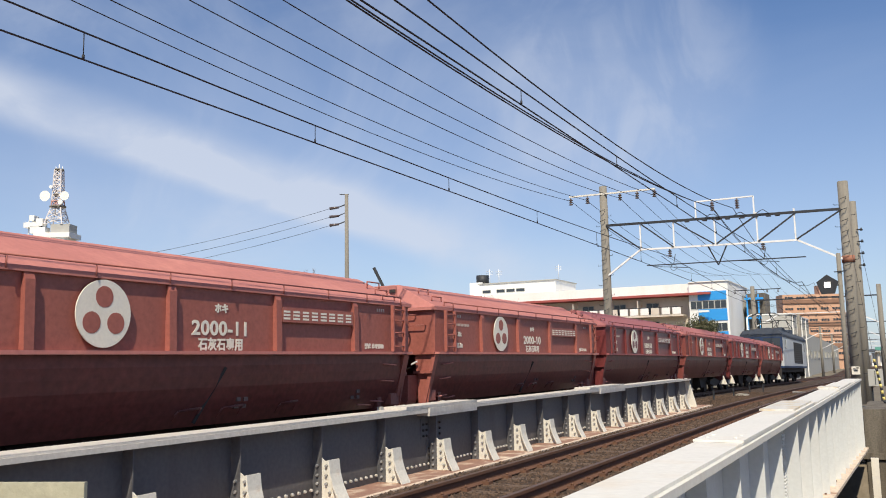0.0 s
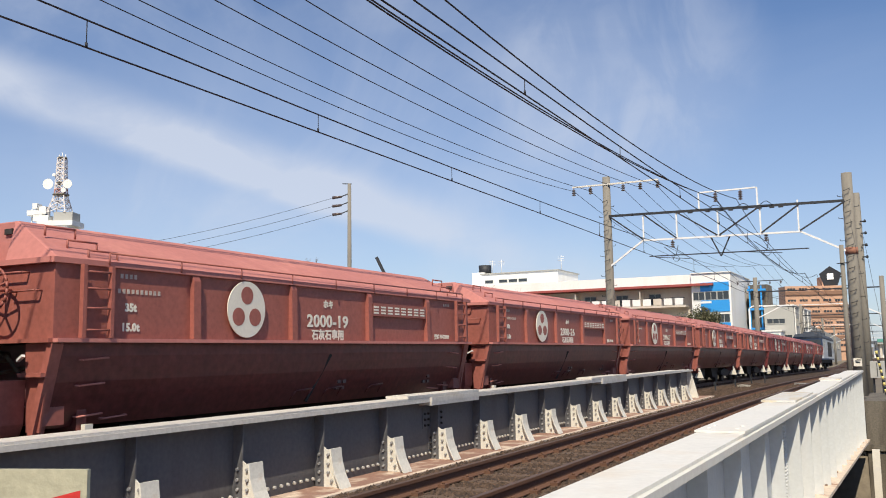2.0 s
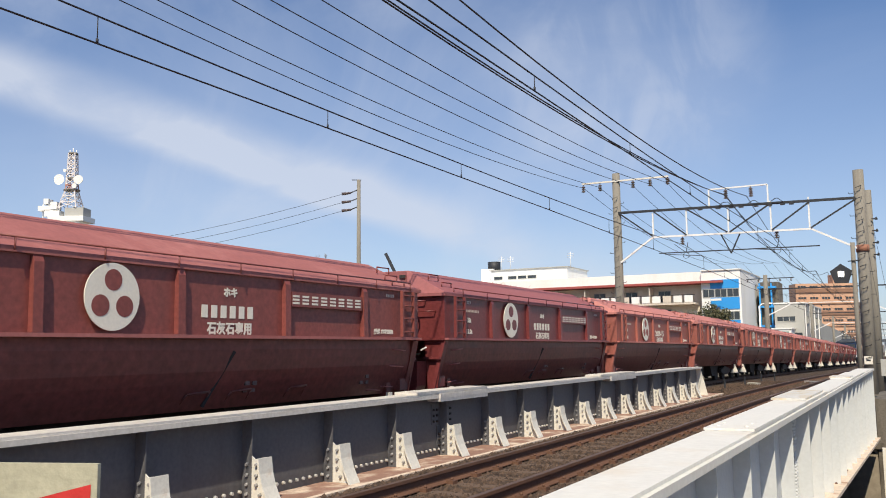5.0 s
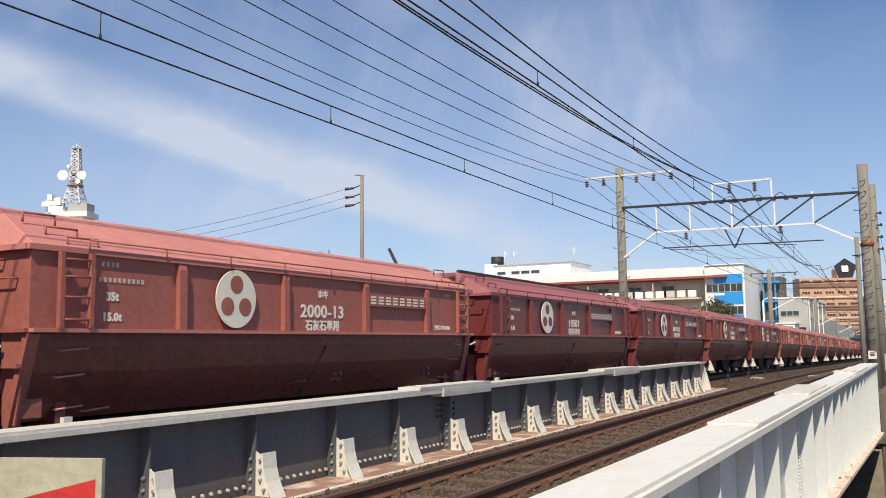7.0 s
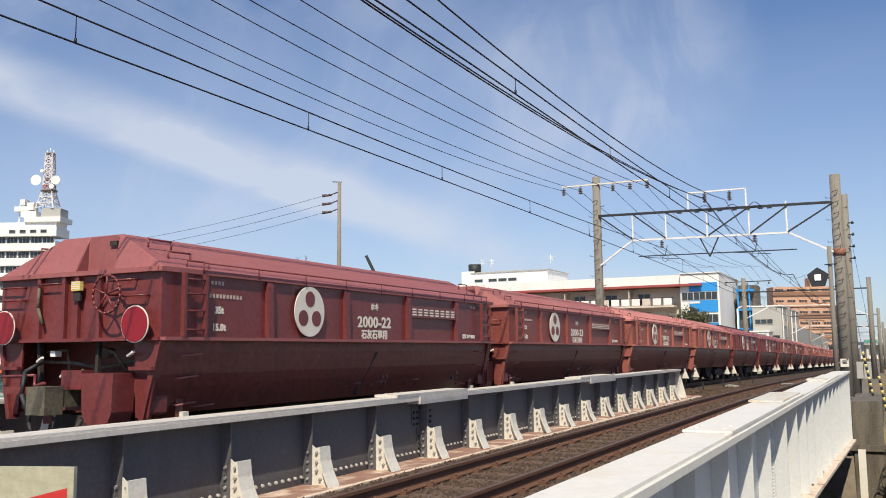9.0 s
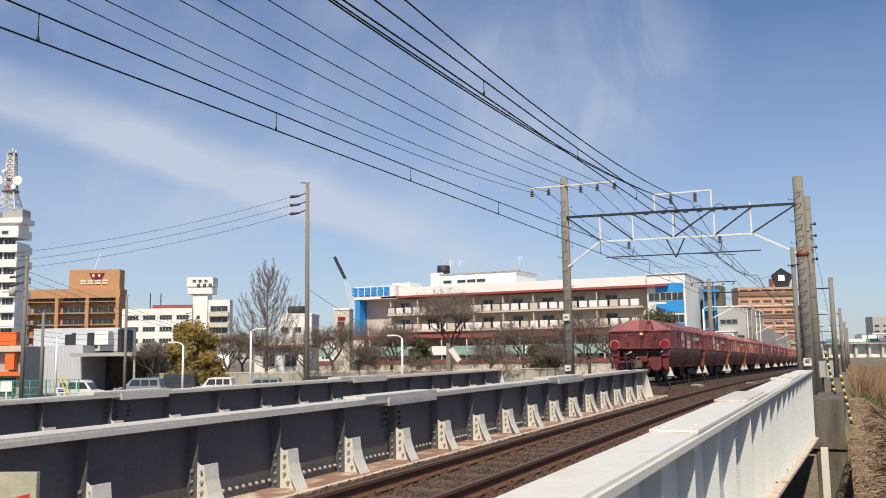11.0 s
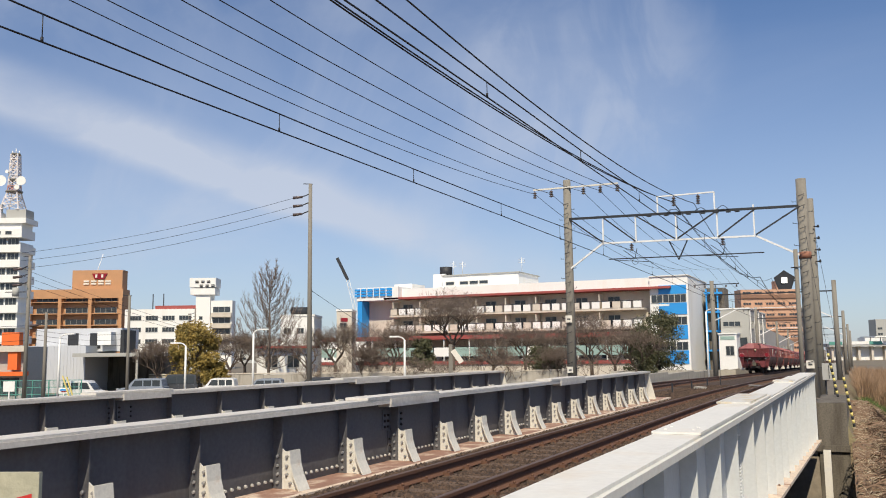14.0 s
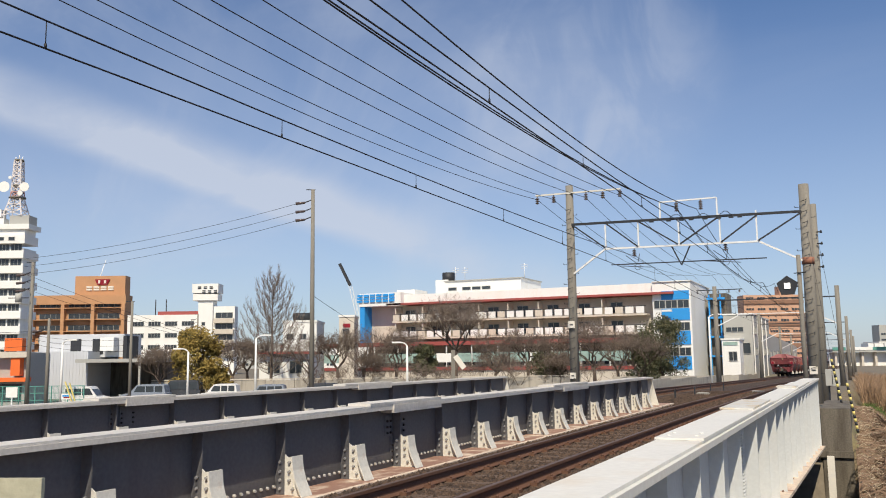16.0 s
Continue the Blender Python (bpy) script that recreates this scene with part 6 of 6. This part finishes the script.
bar(bm, (0.15, -0.2, 3.7), (0.75, -0.2, 2.85), 0.04, 0.36)
part("board", bm, WHITE, bd)


# ---- parked cars ----
def parked_car(u, v, long_, high, paint, label, rot=0, boxy=0.0):
    t = thing("car", label, "car", group="parked cars", m=at_street(u, v) @ pose(0, 0, 0, 0, 0, rot))
    hw = 0.84
    bonnet = 0.16 + 0.1 * (1 - boxy)
    zs = 0.5 * high
    bm = B()
    extrude(bm, [(0, 0.28), (long_, 0.28), (long_, zs), (long_ * 0.97, zs + 0.05), (long_ * bonnet, zs + 0.02), (0.06, zs - 0.14), (0, zs - 0.22)], -hw, hw, axis="y")
    part("body", bm, paint, t, bevel=0.06)
    bm = B()
    extrude(bm, [(long_ * bonnet, zs + 0.03), (long_ * (bonnet + 0.16), high - 0.06), (long_ * (bonnet + 0.24), high), (long_ * 0.88, high), (long_ * 0.95, high - 0.1), (long_ * 0.975, zs + 0.06)], -hw + 0.1, hw - 0.1, axis="y")
    part("roof", bm, paint, t, bevel=0.05)
    for s in (-1, 1):
        y = s * (hw - 0.095)
        n = 3
        x0, x1 = long_ * (bonnet + 0.16), long_ * 0.93
        for i in range(n):
            bm = B()
            a, b = x0 + (x1 - x0) * i / n + 0.05, x0 + (x1 - x0) * (i + 1) / n - 0.05
            vs = []
            for yy in (y, y + s * 0.012):
                vs.append([bm.verts.new(p) for p in ((a - (0.3 if i == 0 else 0), yy, zs + 0.1), (b, yy, zs + 0.1), (b, yy, high - 0.16), (a, yy, high - 0.16))])
            bm.faces.new(vs[0])
            bm.faces.new(vs[1])
            for k in range(4):
                bm.faces.new((vs[0][k], vs[0][(k + 1) % 4], vs[1][(k + 1) % 4], vs[1][k]))
            part("side_window", bm, GLASS, t)
        for x in (long_ * 0.18, long_ * 0.8):
            bm = B()
            tube(bm, (x, s * (hw - 0.16), 0.31), (x, s * (hw + 0.02), 0.31), 0.31, n=18)
            wh = part("wheel", bm, UNDER, t)
            bm = B()
            tube(bm, (x, s * (hw + 0.021), 0.31), (x, s * (hw + 0.03), 0.31), 0.19, n=14)
            part("rim", bm, STEEL, wh)
        bm = B()
        box(bm, -0.02, 0.1, s * 0.66 - 0.15, s * 0.66 + 0.15, zs - 0.22, zs - 0.08)
        part("headlight", bm, WHITE, t)
    bm = B()
    extrude(bm, [(long_ * bonnet + 0.03, zs + 0.08), (long_ * (bonnet + 0.16) + 0.01, high - 0.12), (long_ * (bonnet + 0.16) - 0.02, high - 0.1), (long_ * bonnet - 0.01, zs + 0.08)], -hw + 0.16, hw - 0.16, axis="y")
    part("windscreen", bm, GLASS, t)


CAR_WHITE = mat("white_car_paint", (0.75, 0.75, 0.74), 0.25, vary=0.04, bump=0)
CAR_BLUE = mat("grey_blue_car_paint", (0.26, 0.3, 0.36), 0.25, vary=0.05, bump=0)
CAR_DARK = mat("dark_car_paint", (0.06, 0.065, 0.075), 0.25, vary=0.05, bump=0)
parked_car(-29.4, 79.5, 4.2, 1.55, CAR_BLUE, "silver-blue hatchback parked beside the mesh fence", 0, 0.5)
parked_car(-27.0, 81.5, 4.3, 1.85, CAR_DARK, "dark grey minivan parked beside the mesh fence", 0, 0.7)
parked_car(-28.3, 73, 3.4, 1.6, CAR_WHITE, "white minivan with greenish windows parked behind the fence", 180, 1.0)
parked_car(-44.5, 84, 4.4, 1.8, CAR_WHITE, "white van parked before the orange shop", 180, 0.8)
parked_car(-22.5, 80, 3.6, 1.5, CAR_WHITE, "small white hatchback parked by the yard wall", 0, 0.3)
parked_car(-18.6, 80, 4.0, 1.4, CAR_BLUE, "silver-blue saloon car parked by the yard wall", 0, 0.2)
parked_car(-14.0, 80, 4.2, 1.45, CAR_DARK, "dark estate car parked by the yard wall", 0, 0.4)


# ---- trees and growth ----
BARK = mat("bark", (0.12, 0.09, 0.07), 0.95, vary=0.25, scale=6, fine=30, bump=0.4)
TWIG = mat("twig_bark", (0.2, 0.155, 0.125), 0.95, vary=0.2, scale=5, bump=0.2)
LEAF_GREEN = mat("evergreen_leaf", (0.095, 0.1, 0.048), 0.7, vary=0.5, scale=2, fine=10, bump=0, second=(0.15, 0.12, 0.065))
LEAF_OLIVE = mat("olive_brown_leaf", (0.31, 0.22, 0.052), 0.75, vary=0.3, scale=1.0, fine=10, bump=0, second=(0.11, 0.115, 0.036))
REED = mat("dry_reed", (0.33, 0.215, 0.13), 0.9, vary=0.35, scale=0.8, fine=6, bump=0, second=(0.26, 0.17, 0.09))
STRAW = mat("dead_vine_straw", (0.36, 0.285, 0.19), 0.95, vary=0.4, scale=1.2, fine=7, bump=0, second=(0.18, 0.14, 0.09))
GREENGRASS = mat("green_grass_blades", (0.1, 0.15, 0.035), 0.85, vary=0.3, scale=1.0, fine=7, bump=0, second=(0.2, 0.18, 0.07))


def grow(rng, bm, fine, a, d, length, r, depth, spread, lift):
    b = a + d * length
    tube(fine if depth <= 3 else bm, a, b, max(r, 0.011), max(r * 0.68, 0.009), n=5 if depth > 3 else 3, caps=False)
    if depth == 0:
        return
    for i in range(rng.choice((2, 3, 3)) if depth > 2 else 2):
        v = Vector((rng.uniform(-1, 1), rng.uniform(-1, 1), rng.uniform(-0.3, 0.8))).normalized()
        nd = (d * (1 - spread) + v * spread + Vector((0, 0, lift))).normalized()
        start = a.lerp(b, rng.uniform(0.55, 1.0)) if i else b
        grow(rng, bm, fine, start, nd, length * rng.uniform(0.68, 0.92), r * 0.6, depth - 1, spread, lift)


def bare_tree(u, v, top, seed, label, spread=0.5, lift=0.1, trunk=0.3, r=0.16, depth=7, spire=False):
    rng = random.Random(seed)
    t = thing("bare_tree", label, "tree", group="bare trees", m=at_street(u, v))
    h = top + 2.1
    bm, fine = B(), B()
    base = Vector((0, 0, 0))
    fork = Vector((rng.uniform(-0.2, 0.2), rng.uniform(-0.2, 0.2), h * trunk))
    tube(bm, base, fork, r * 1.25, r, n=9)
    for i in range(4):
        d = Vector((math.cos(i * 1.6 + seed) * spread, math.sin(i * 1.6 + seed) * spread, 0.9)).normalized()
        grow(rng, bm, fine, fork, d, h * (1 - trunk) * 0.3, r * 0.7, depth, spread * 0.75, lift)
    # keep the crown at the height seen
    top_z = max(p.co.z for p in fine.verts)
    for mesh_ in (bm, fine):
        for p in mesh_.verts:
            if p.co.z > fork.z:
                p.co.z = fork.z + (p.co.z - fork.z) * (h - fork.z) / (top_z - fork.z)
    if spire:   # crown drawn in towards a pointed top
        for mesh_ in (bm, fine):
            for p in mesh_.verts:
                f = max(0.0, (p.co.z - fork.z) / (h - fork.z))
                k = 0.22 + 1.0 * (1 - f)
                p.co.x, p.co.y = p.co.x * min(1.0, k), p.co.y * min(1.0, k)
    part("trunk", bm, BARK, t)
    tagged(part("twig_crown", fine, TWIG, t), "fine bare twigs", kind="stuff")




def upright_tree(u, v, top, wide, seed, label):
    """A bare tree with one leader, long side limbs that sweep upwards and fine twigs on them."""
    rng = random.Random(seed)
    t = thing("bare_tree", label, "tree", group="bare trees", m=at_street(u, v))
    h = top + 2.1
    bm, fine = B(), B()
    tube(bm, (0, 0, 0), (0.1, 0, h * 0.5), 0.2, 0.1, n=9)
    tube(bm, (0.1, 0, h * 0.5), (0, 0, h), 0.1, 0.015, n=6, caps=False)
    for i in range(72):
        f = 0.14 + 0.8 * i / 72
        a = i * 2.4 + rng.uniform(-0.4, 0.4)
        reach = wide / 2 * (1.12 - f) * rng.uniform(0.75, 1.15)
        rise = h * (0.1 + 0.26 * (1 - f)) * rng.uniform(0.8, 1.2)
        p = Vector((0.05, 0, h * f))
        for s in range(4):
            d = Vector((math.cos(a), math.sin(a), 0)) * reach * (0.42, 0.28, 0.18, 0.12)[s] + Vector((0, 0, rise * (0.14, 0.22, 0.3, 0.34)[s]))
            q = p + d + Vector((rng.uniform(-0.08, 0.08), rng.uniform(-0.08, 0.08), 0))
            r = 0.036 * (1.1 - f) * (1 - s * 0.22) + 0.008
            tube(bm, p, q, r, r * 0.78, n=5, caps=False)
            for k in range(8):
                o = p.lerp(q, rng.random())
                w = (d.normalized() * 0.6 + Vector((rng.uniform(-0.6, 0.6), rng.uniform(-0.6, 0.6), rng.uniform(0.2, 0.9)))).normalized()
                e = o + w * rng.uniform(0.4, 1.1) * (1.2 - f)
                tube(fine, o, e, 0.016, 0.008, n=3, caps=False)
                for j in range(2):
                    o2 = o.lerp(e, rng.uniform(0.3, 0.9))
                    tube(fine, o2, o2 + (w + Vector((rng.uniform(-0.7, 0.7), rng.uniform(-0.7, 0.7), 0.3))).normalized() * 0.4, 0.009, 0.005, n=3, caps=False)
            p = q
    part("trunk", bm, TWIG, t)
    tagged(part("twig_crown", fine, TWIG, t), "fine bare twigs", kind="stuff")


upright_tree(-19.1, 95, 10.8, 9.2, 3, "tall upright bare tree before white houses")
bare_tree(-22.0, 97, 4.6, 4, "low dark bare tree with reddish twigs", 0.6, 0.05, 0.35, 0.14)
bare_tree(0.9, 96, 8.8, 5, "broad bare tree before the long hall", 0.72, 0.14, 0.4, 0.2)
bare_tree(-5.6, 95, 5.2, 6, "gnarled bare tree before the red awning", 0.72, 0.08, 0.35, 0.16)
bare_tree(-11.8, 95, 5.2, 7, "gnarled bare cherry tree before the terrace", 0.72, 0.06, 0.35, 0.16)
bare_tree(8.9, 96, 5.0, 8, "gnarled bare cherry tree by the glass screen", 0.72, 0.08, 0.38, 0.16)
bare_tree(15.4, 92, 5.6, 9, "bare cherry tree beside the catenary pole", 0.7, 0.1, 0.3, 0.17)
bare_tree(19.6, 90, 4.8, 10, "wide bare tree in front of the evergreen", 0.62, 0.05, 0.25, 0.15)
bare_tree(-27.5, 84, 3.2, 11, "small bare tree beside the brown shrub tree", 0.6, 0.1, 0.3, 0.1)
bare_tree(-8.4, 92, 2.8, 12, "thin bare shrub tree before the terrace", 0.6, 0.1, 0.15, 0.07)
bare_tree(4.6, 94, 2.6, 13, "thin bare shrub before the glass screen", 0.6, 0.1, 0.15, 0.07)
for k in range(14):
    bare_tree(-14 + 2.4 * k + (k % 3) * 0.5, 91 + (k % 4), 0.9 + 0.25 * (k % 5), 50 + k, "low tangle of bare brown shrub twigs", 0.7, 0.05, 0.1, 0.05, 5)
for u, top, seed in ((-14.6, 4.6, 71), (-8.8, 5.6, 72), (-22.8, 4.4, 73), (5.0, 4.8, 74), (12.2, 4.8, 75), (18.2, 4.4, 76)):
    bare_tree(u, 93.5, top, seed, "gnarled bare cherry tree with reddish twigs by the yard", 0.72, 0.08, 0.3, 0.15, 6)
bare_tree(12.0, 92, 2.4, 14, "thin bare shrub beside the yard wall", 0.6, 0.1, 0.15, 0.07)


def leafy_tree(u, v, top, wide, seed, material, label, n=5200, low=0.2, leaf=0.13):
    rng = random.Random(seed)
    t = thing("evergreen_tree", label, "tree", m=at_street(u, v))
    h = top + 2.1
    bm = B()
    tube(bm, (0, 0, 0), (0, 0, h * 0.55), 0.2, 0.12, n=8)
    clumps = []
    for i in range(46):
        a, q = rng.uniform(0, 6.28), rng.uniform(0.15, 1) ** 0.6
        z = h * rng.uniform(low, 0.93)
        w = wide / 2 * (1 - ((z / h - 0.42) / 0.62) ** 2) ** 0.5 if abs(z / h - 0.42) < 0.62 else 0.3
        c = Vector((math.cos(a) * q * w * 0.8, math.sin(a) * q * w * 0.8, z))
        clumps.append((c, rng.uniform(0.16, 0.3) * wide * 0.55))
        tube(bm, (0, 0, min(z * 0.6, h * 0.5)), c, 0.05, 0.02, n=5, caps=False)
    part("trunk", bm, BARK, t)
    verts, faces = [], []
    for i in range(n):
        c, r = clumps[rng.randrange(len(clumps))]
        d = Vector((rng.gauss(0, 1), rng.gauss(0, 1), rng.gauss(0, 0.8))).normalized() * r * rng.uniform(0.55, 1.1)
        p = c + d
        a = Vector((rng.gauss(0, 1), rng.gauss(0, 1), rng.gauss(0, 1))).normalized()
        b = a.cross(Vector((rng.gauss(0, 1), rng.gauss(0, 1), rng.gauss(0, 1)))).normalized()
        s = leaf * rng.uniform(0.6, 1.4)
        k = len(verts)
        verts += [p - a * s, p + b * s * 0.45, p + a * s, p - b * s * 0.45]
        faces.append((k, k + 1, k + 2, k + 3))
    me = bpy.data.meshes.new("crown")
    me.from_pydata(verts, [], faces)
    me.materials.append(material)
    o = new("crown", me)
    o.parent = t
    tagged(o, kind="stuff")


leafy_tree(-24.0, 84, 4.5, 6.0, 21, LEAF_OLIVE, "brownish-olive shrub tree with dense foliage", 15000)
leafy_tree(-21.9, 84, 0.9, 3.0, 22, LEAF_OLIVE, "low olive-green shrub by the yard wall", 5000)
leafy_tree(22.3, 92, 5.9, 6.3, 23, LEAF_GREEN, "dark olive evergreen tree beside the blue-panelled wing", 15000, 0.2, 0.11)
leafy_tree(20.6, 91, 2.2, 4.6, 24, LEAF_GREEN, "dark green evergreen shrub below a bare tree", 5000, 0.2, 0.11)
leafy_tree(-2.5, 95, 3.1, 3.4, 25, LEAF_GREEN, "dark palm-like evergreen before the terrace", 6000, 0.45)
leafy_tree(10.6, 94, 2.0, 4.2, 26, LEAF_GREEN, "low dark hedge shrub before the terrace", 7000)


def blades(name, label, count, material, region, height, width, seed, lean=0.35, category="grass"):
    """Upright dry stalks or blades over a patch of ground."""
    rng = random.Random(seed)
    verts, faces = [], []
    for i in range(count):
        x, y = region(rng)
        z = ground_z(x, y) - 0.05
        h = height * rng.uniform(0.55, 1.15)
        a = rng.uniform(0, 6.28)
        dx, dy = math.cos(a) * width * 0.5, math.sin(a) * width * 0.5
        lx, ly = rng.gauss(0, lean) * h, rng.gauss(0, lean) * h
        k = len(verts)
        verts += [(x - dx, y - dy, z), (x + dx, y + dy, z), (x + dx + lx * 0.4, y + dy + ly * 0.4, z + h * 0.6), (x - dx + lx * 0.4, y - dy + ly * 0.4, z + h * 0.6), (x + lx, y + ly, z + h)]
        faces += [(k, k + 1, k + 2, k + 3), (k + 3, k + 2, k + 4)]
    me = bpy.data.meshes.new(name)
    me.from_pydata(verts, [], faces)
    me.materials.append(material)
    tagged(new(name, me), label, category, kind="stuff")


blades("reeds", "tall dry brown reed bed beside the line", 30000, REED, lambda r: (0.0 + 13 * r.random() ** 1.2, 47 + 60 * r.random() ** 1.5), 1.55, 0.03, 31, 0.24, "reeds")


def clumped(rng, x0, x1, y0, y1, power=1.3):
    """A spot on the bank, more often where the growth gathers in heaps."""
    while True:
        x, y = x0 + (x1 - x0) * rng.random() ** power, rng.uniform(y0, y1)
        if noise.noise((x * 1.7, y * 0.9, 4.0)) + 0.35 > rng.random() * 0.9:
            return x, y


def vines(name, label, count, material, seed, length, lift, width):
    """Dead runners that arch over one another along the bank."""
    rng = random.Random(seed)
    verts, faces = [], []
    for i in range(count):
        x, y = clumped(rng, 0.05, 5.5, 11, 41)
        a, l, h = rng.uniform(0, 6.28), length * rng.uniform(0.4, 1.3), lift * rng.uniform(0.2, 1.2)
        turn = rng.uniform(-1.6, 1.6)
        w = width * rng.uniform(0.6, 1.4)
        k, n = len(verts), 5
        for s in range(n + 1):
            t = s / n
            z = ground_z(max(x, -0.1), y) + h * math.sin(math.pi * (0.12 + 0.8 * t)) + rng.uniform(-0.02, 0.03)
            x = max(x, 0.08 - 0.0125 * y)
            verts += [(x, y, z), (x + w * math.sin(a) * 0.7, y - w * math.cos(a) * 0.7, z + w)]
            x, y, a = x + math.cos(a) * l / n, y + math.sin(a) * l / n, a + turn / n + rng.uniform(-0.3, 0.3)
        for s in range(n):
            faces.append((k + 2 * s, k + 2 * s + 2, k + 2 * s + 3, k + 2 * s + 1))
    me = bpy.data.meshes.new(name)
    me.from_pydata(verts, [], faces)
    me.materials.append(material)
    tagged(new(name, me), label, "vines", kind="stuff")


VINE = mat("dead_brown_vine", (0.2, 0.13, 0.085), 0.9, vary=0.3, scale=5, bump=0.1)
PALE = mat("bleached_stalk", (0.4, 0.33, 0.23), 0.85, vary=0.25, scale=5, bump=0.1)
blades("dead_grass", "flattened dead straw in heaps on the bank", 30000, STRAW, lambda r: clumped(r, 0.15, 4.8, 12, 40), 0.2, 0.025, 32, 0.8)
vines("dead_vines", "tangled brown dead vines on the bank", 15000, VINE, 41, 0.9, 0.32, 0.016)
vines("bleached_stalks", "bleached stalks tangled among the dead vines", 4500, PALE, 42, 0.6, 0.32, 0.01)
vines("straw_runners", "straw-coloured runners over the bank", 12000, STRAW, 43, 0.6, 0.26, 0.013)
blades("grass", "short green grass below the reed bed", 16000, GREENGRASS, lambda r: (r.uniform(0.1, 7), r.uniform(38, 48)), 0.36, 0.035, 33, 0.5)
blades("weeds", "dry weeds along the yard and the line wall", 5000, STRAW, lambda r: (r.uniform(-34, -13.8), r.uniform(40, 75)), 0.9, 0.04, 34, 0.35, "weeds")


def distance():
    """Far end of the line: a raised station deck, low roofs and hazy blocks."""
    s = thing("station", "distant elevated station deck with pale roofs", "building", m=at_street(121, 262) @ Matrix.Diagonal((1, 1, 0.84, 1)))
    slab("deck", s, -6, 50, 0, 6, 4.9, 6.0, WALLG)
    slab("roof", s, 7, 50, -2, 8, 8.1, 8.5, WALLW)
    for i in range(14):
        slab("pier", s, -5 + i * 4.0, -4.3 + i * 4.0, 1, 2.4, 0, 4.9, WALLB)
        slab("roof_post", s, 7.4 + i * 3.0, 7.6 + i * 3.0, 2, 2.2, 6.0, 8.1, WALLG)
        slab("parapet_panel", s, -6 + i * 4.0, -2.1 + i * 4.0, -0.12, -0.02, 5.6, 6.7, WALLW if i % 3 else TEAL)
    # White wall added close behind the piers to brighten the shaded under-deck.
    slab("back_wall", s, -6, 50, 2.6, 3, 0, 4.8, WALLW)
    for u, v, w, h in ((232, 470, 9, 19), (250, 480, 18, 12), (216, 450, 9, 9), (150, 420, 22, 13), (128, 400, 16, 10), (-140, 420, 60, 12), (-60, 330, 40, 9), (-20, 300, 30, 8), (60, 330, 40, 10)):
        b = thing("far_block", "distant pale town block in the haze", "building", group="distant blocks", m=at_street(u, v))
        slab("wall", b, 0, w, 0, 8, 0, h, WALLG if int(u) % 3 else WALLW)
        for k in range(int(h / 3) - 1):
            for i in range(max(2, int(w / 5))):
                window(b, 0.8 + i * 4.6, -0.005, 1.5 + k * 3, 2.6, 1.2, 2)


distance()


def yard_clutter():
    b = thing("barrier", "yellow A-shaped barrier beside the car park fence", "barrier", m=at_street(-29.6, 68))
    for a, c in (((0, 0, 2.1), (0.75, 0, 0.0)), ((0.2, 0.3, 2.0), (0.9, 0.3, 0.0))):
        bm = B()
        bar(bm, a, c, 0.09, 0.09)
        part("bar", bm, YELLOW, b)
    s = thing("notice_board", "small white notice board on a post at the fence", "sign", m=at_street(-34.2, 69))
    slab("post", s, -0.05, 0.05, 0, 0.06, 0, 1.3, STEEL)
    slab("board", s, -0.45, 0.45, -0.04, -0.002, 0.9, 1.7, WALLW)
    s = thing("arrow_sign", "small white sign with a blue and red bar", "sign", m=at_street(-29.9, 69))
    slab("post", s, -0.03, 0.03, 0, 0.05, 0, 1.0, STEEL)
    slab("board", s, -0.4, 0.4, -0.04, -0.002, 0.7, 1.15, WALLW)
    slab("blue_bar", s, -0.3, 0.3, -0.05, -0.041, 0.92, 1.05, BLUE)
    slab("red_bar", s, -0.2, 0.3, -0.05, -0.041, 0.8, 0.9, RED)


yard_clutter()


def track_debris():
    """Broken concrete trough lids lying on the ballast."""
    for x, y, w, d, turn in ((-4.45, 44.2, 0.3, 0.5, 8), (-6.5, 41.0, 0.22, 0.4, -20)):
        t = thing("trough_lid", "pale broken concrete trough lid lying on ballast", "concrete slab", group="trough lids", m=pose(x, y, fall(y) - 0.15, 2, 3, turn))
        slab("plate", t, -w, w, -d / 2, d / 2, -0.03, 0.05, CONCRETE, "", 0.012)


track_debris()


# ---- what moves ----
def motions():
    times = [0.5 * i for i in range(33)]

    def place(y):
        g = math.atan((fall(y + 3) - fall(y - 3)) / 6)
        h = math.atan((bend(y + 3) - bend(y - 3)) / 6)
        return pose(FAR + bend(y), y, fall(y), math.degrees(g), 0, -math.degrees(h))

    def head(t):
        marks = ((0, -133.25), (1.5, -108.83), (3.5, -76.59), (7, -20.4), (9, 11.9), (16, 124.6))
        return float(np.interp(t, [m[0] for m in marks], [m[1] for m in marks]))

    for k, w in enumerate(wagons):
        walk(w, [(t, place(head(t) + LW * k)) for t in times])
    walk(loco, [(t, place(head(t) + LW * 20 + 3.6)) for t in times])


motions()
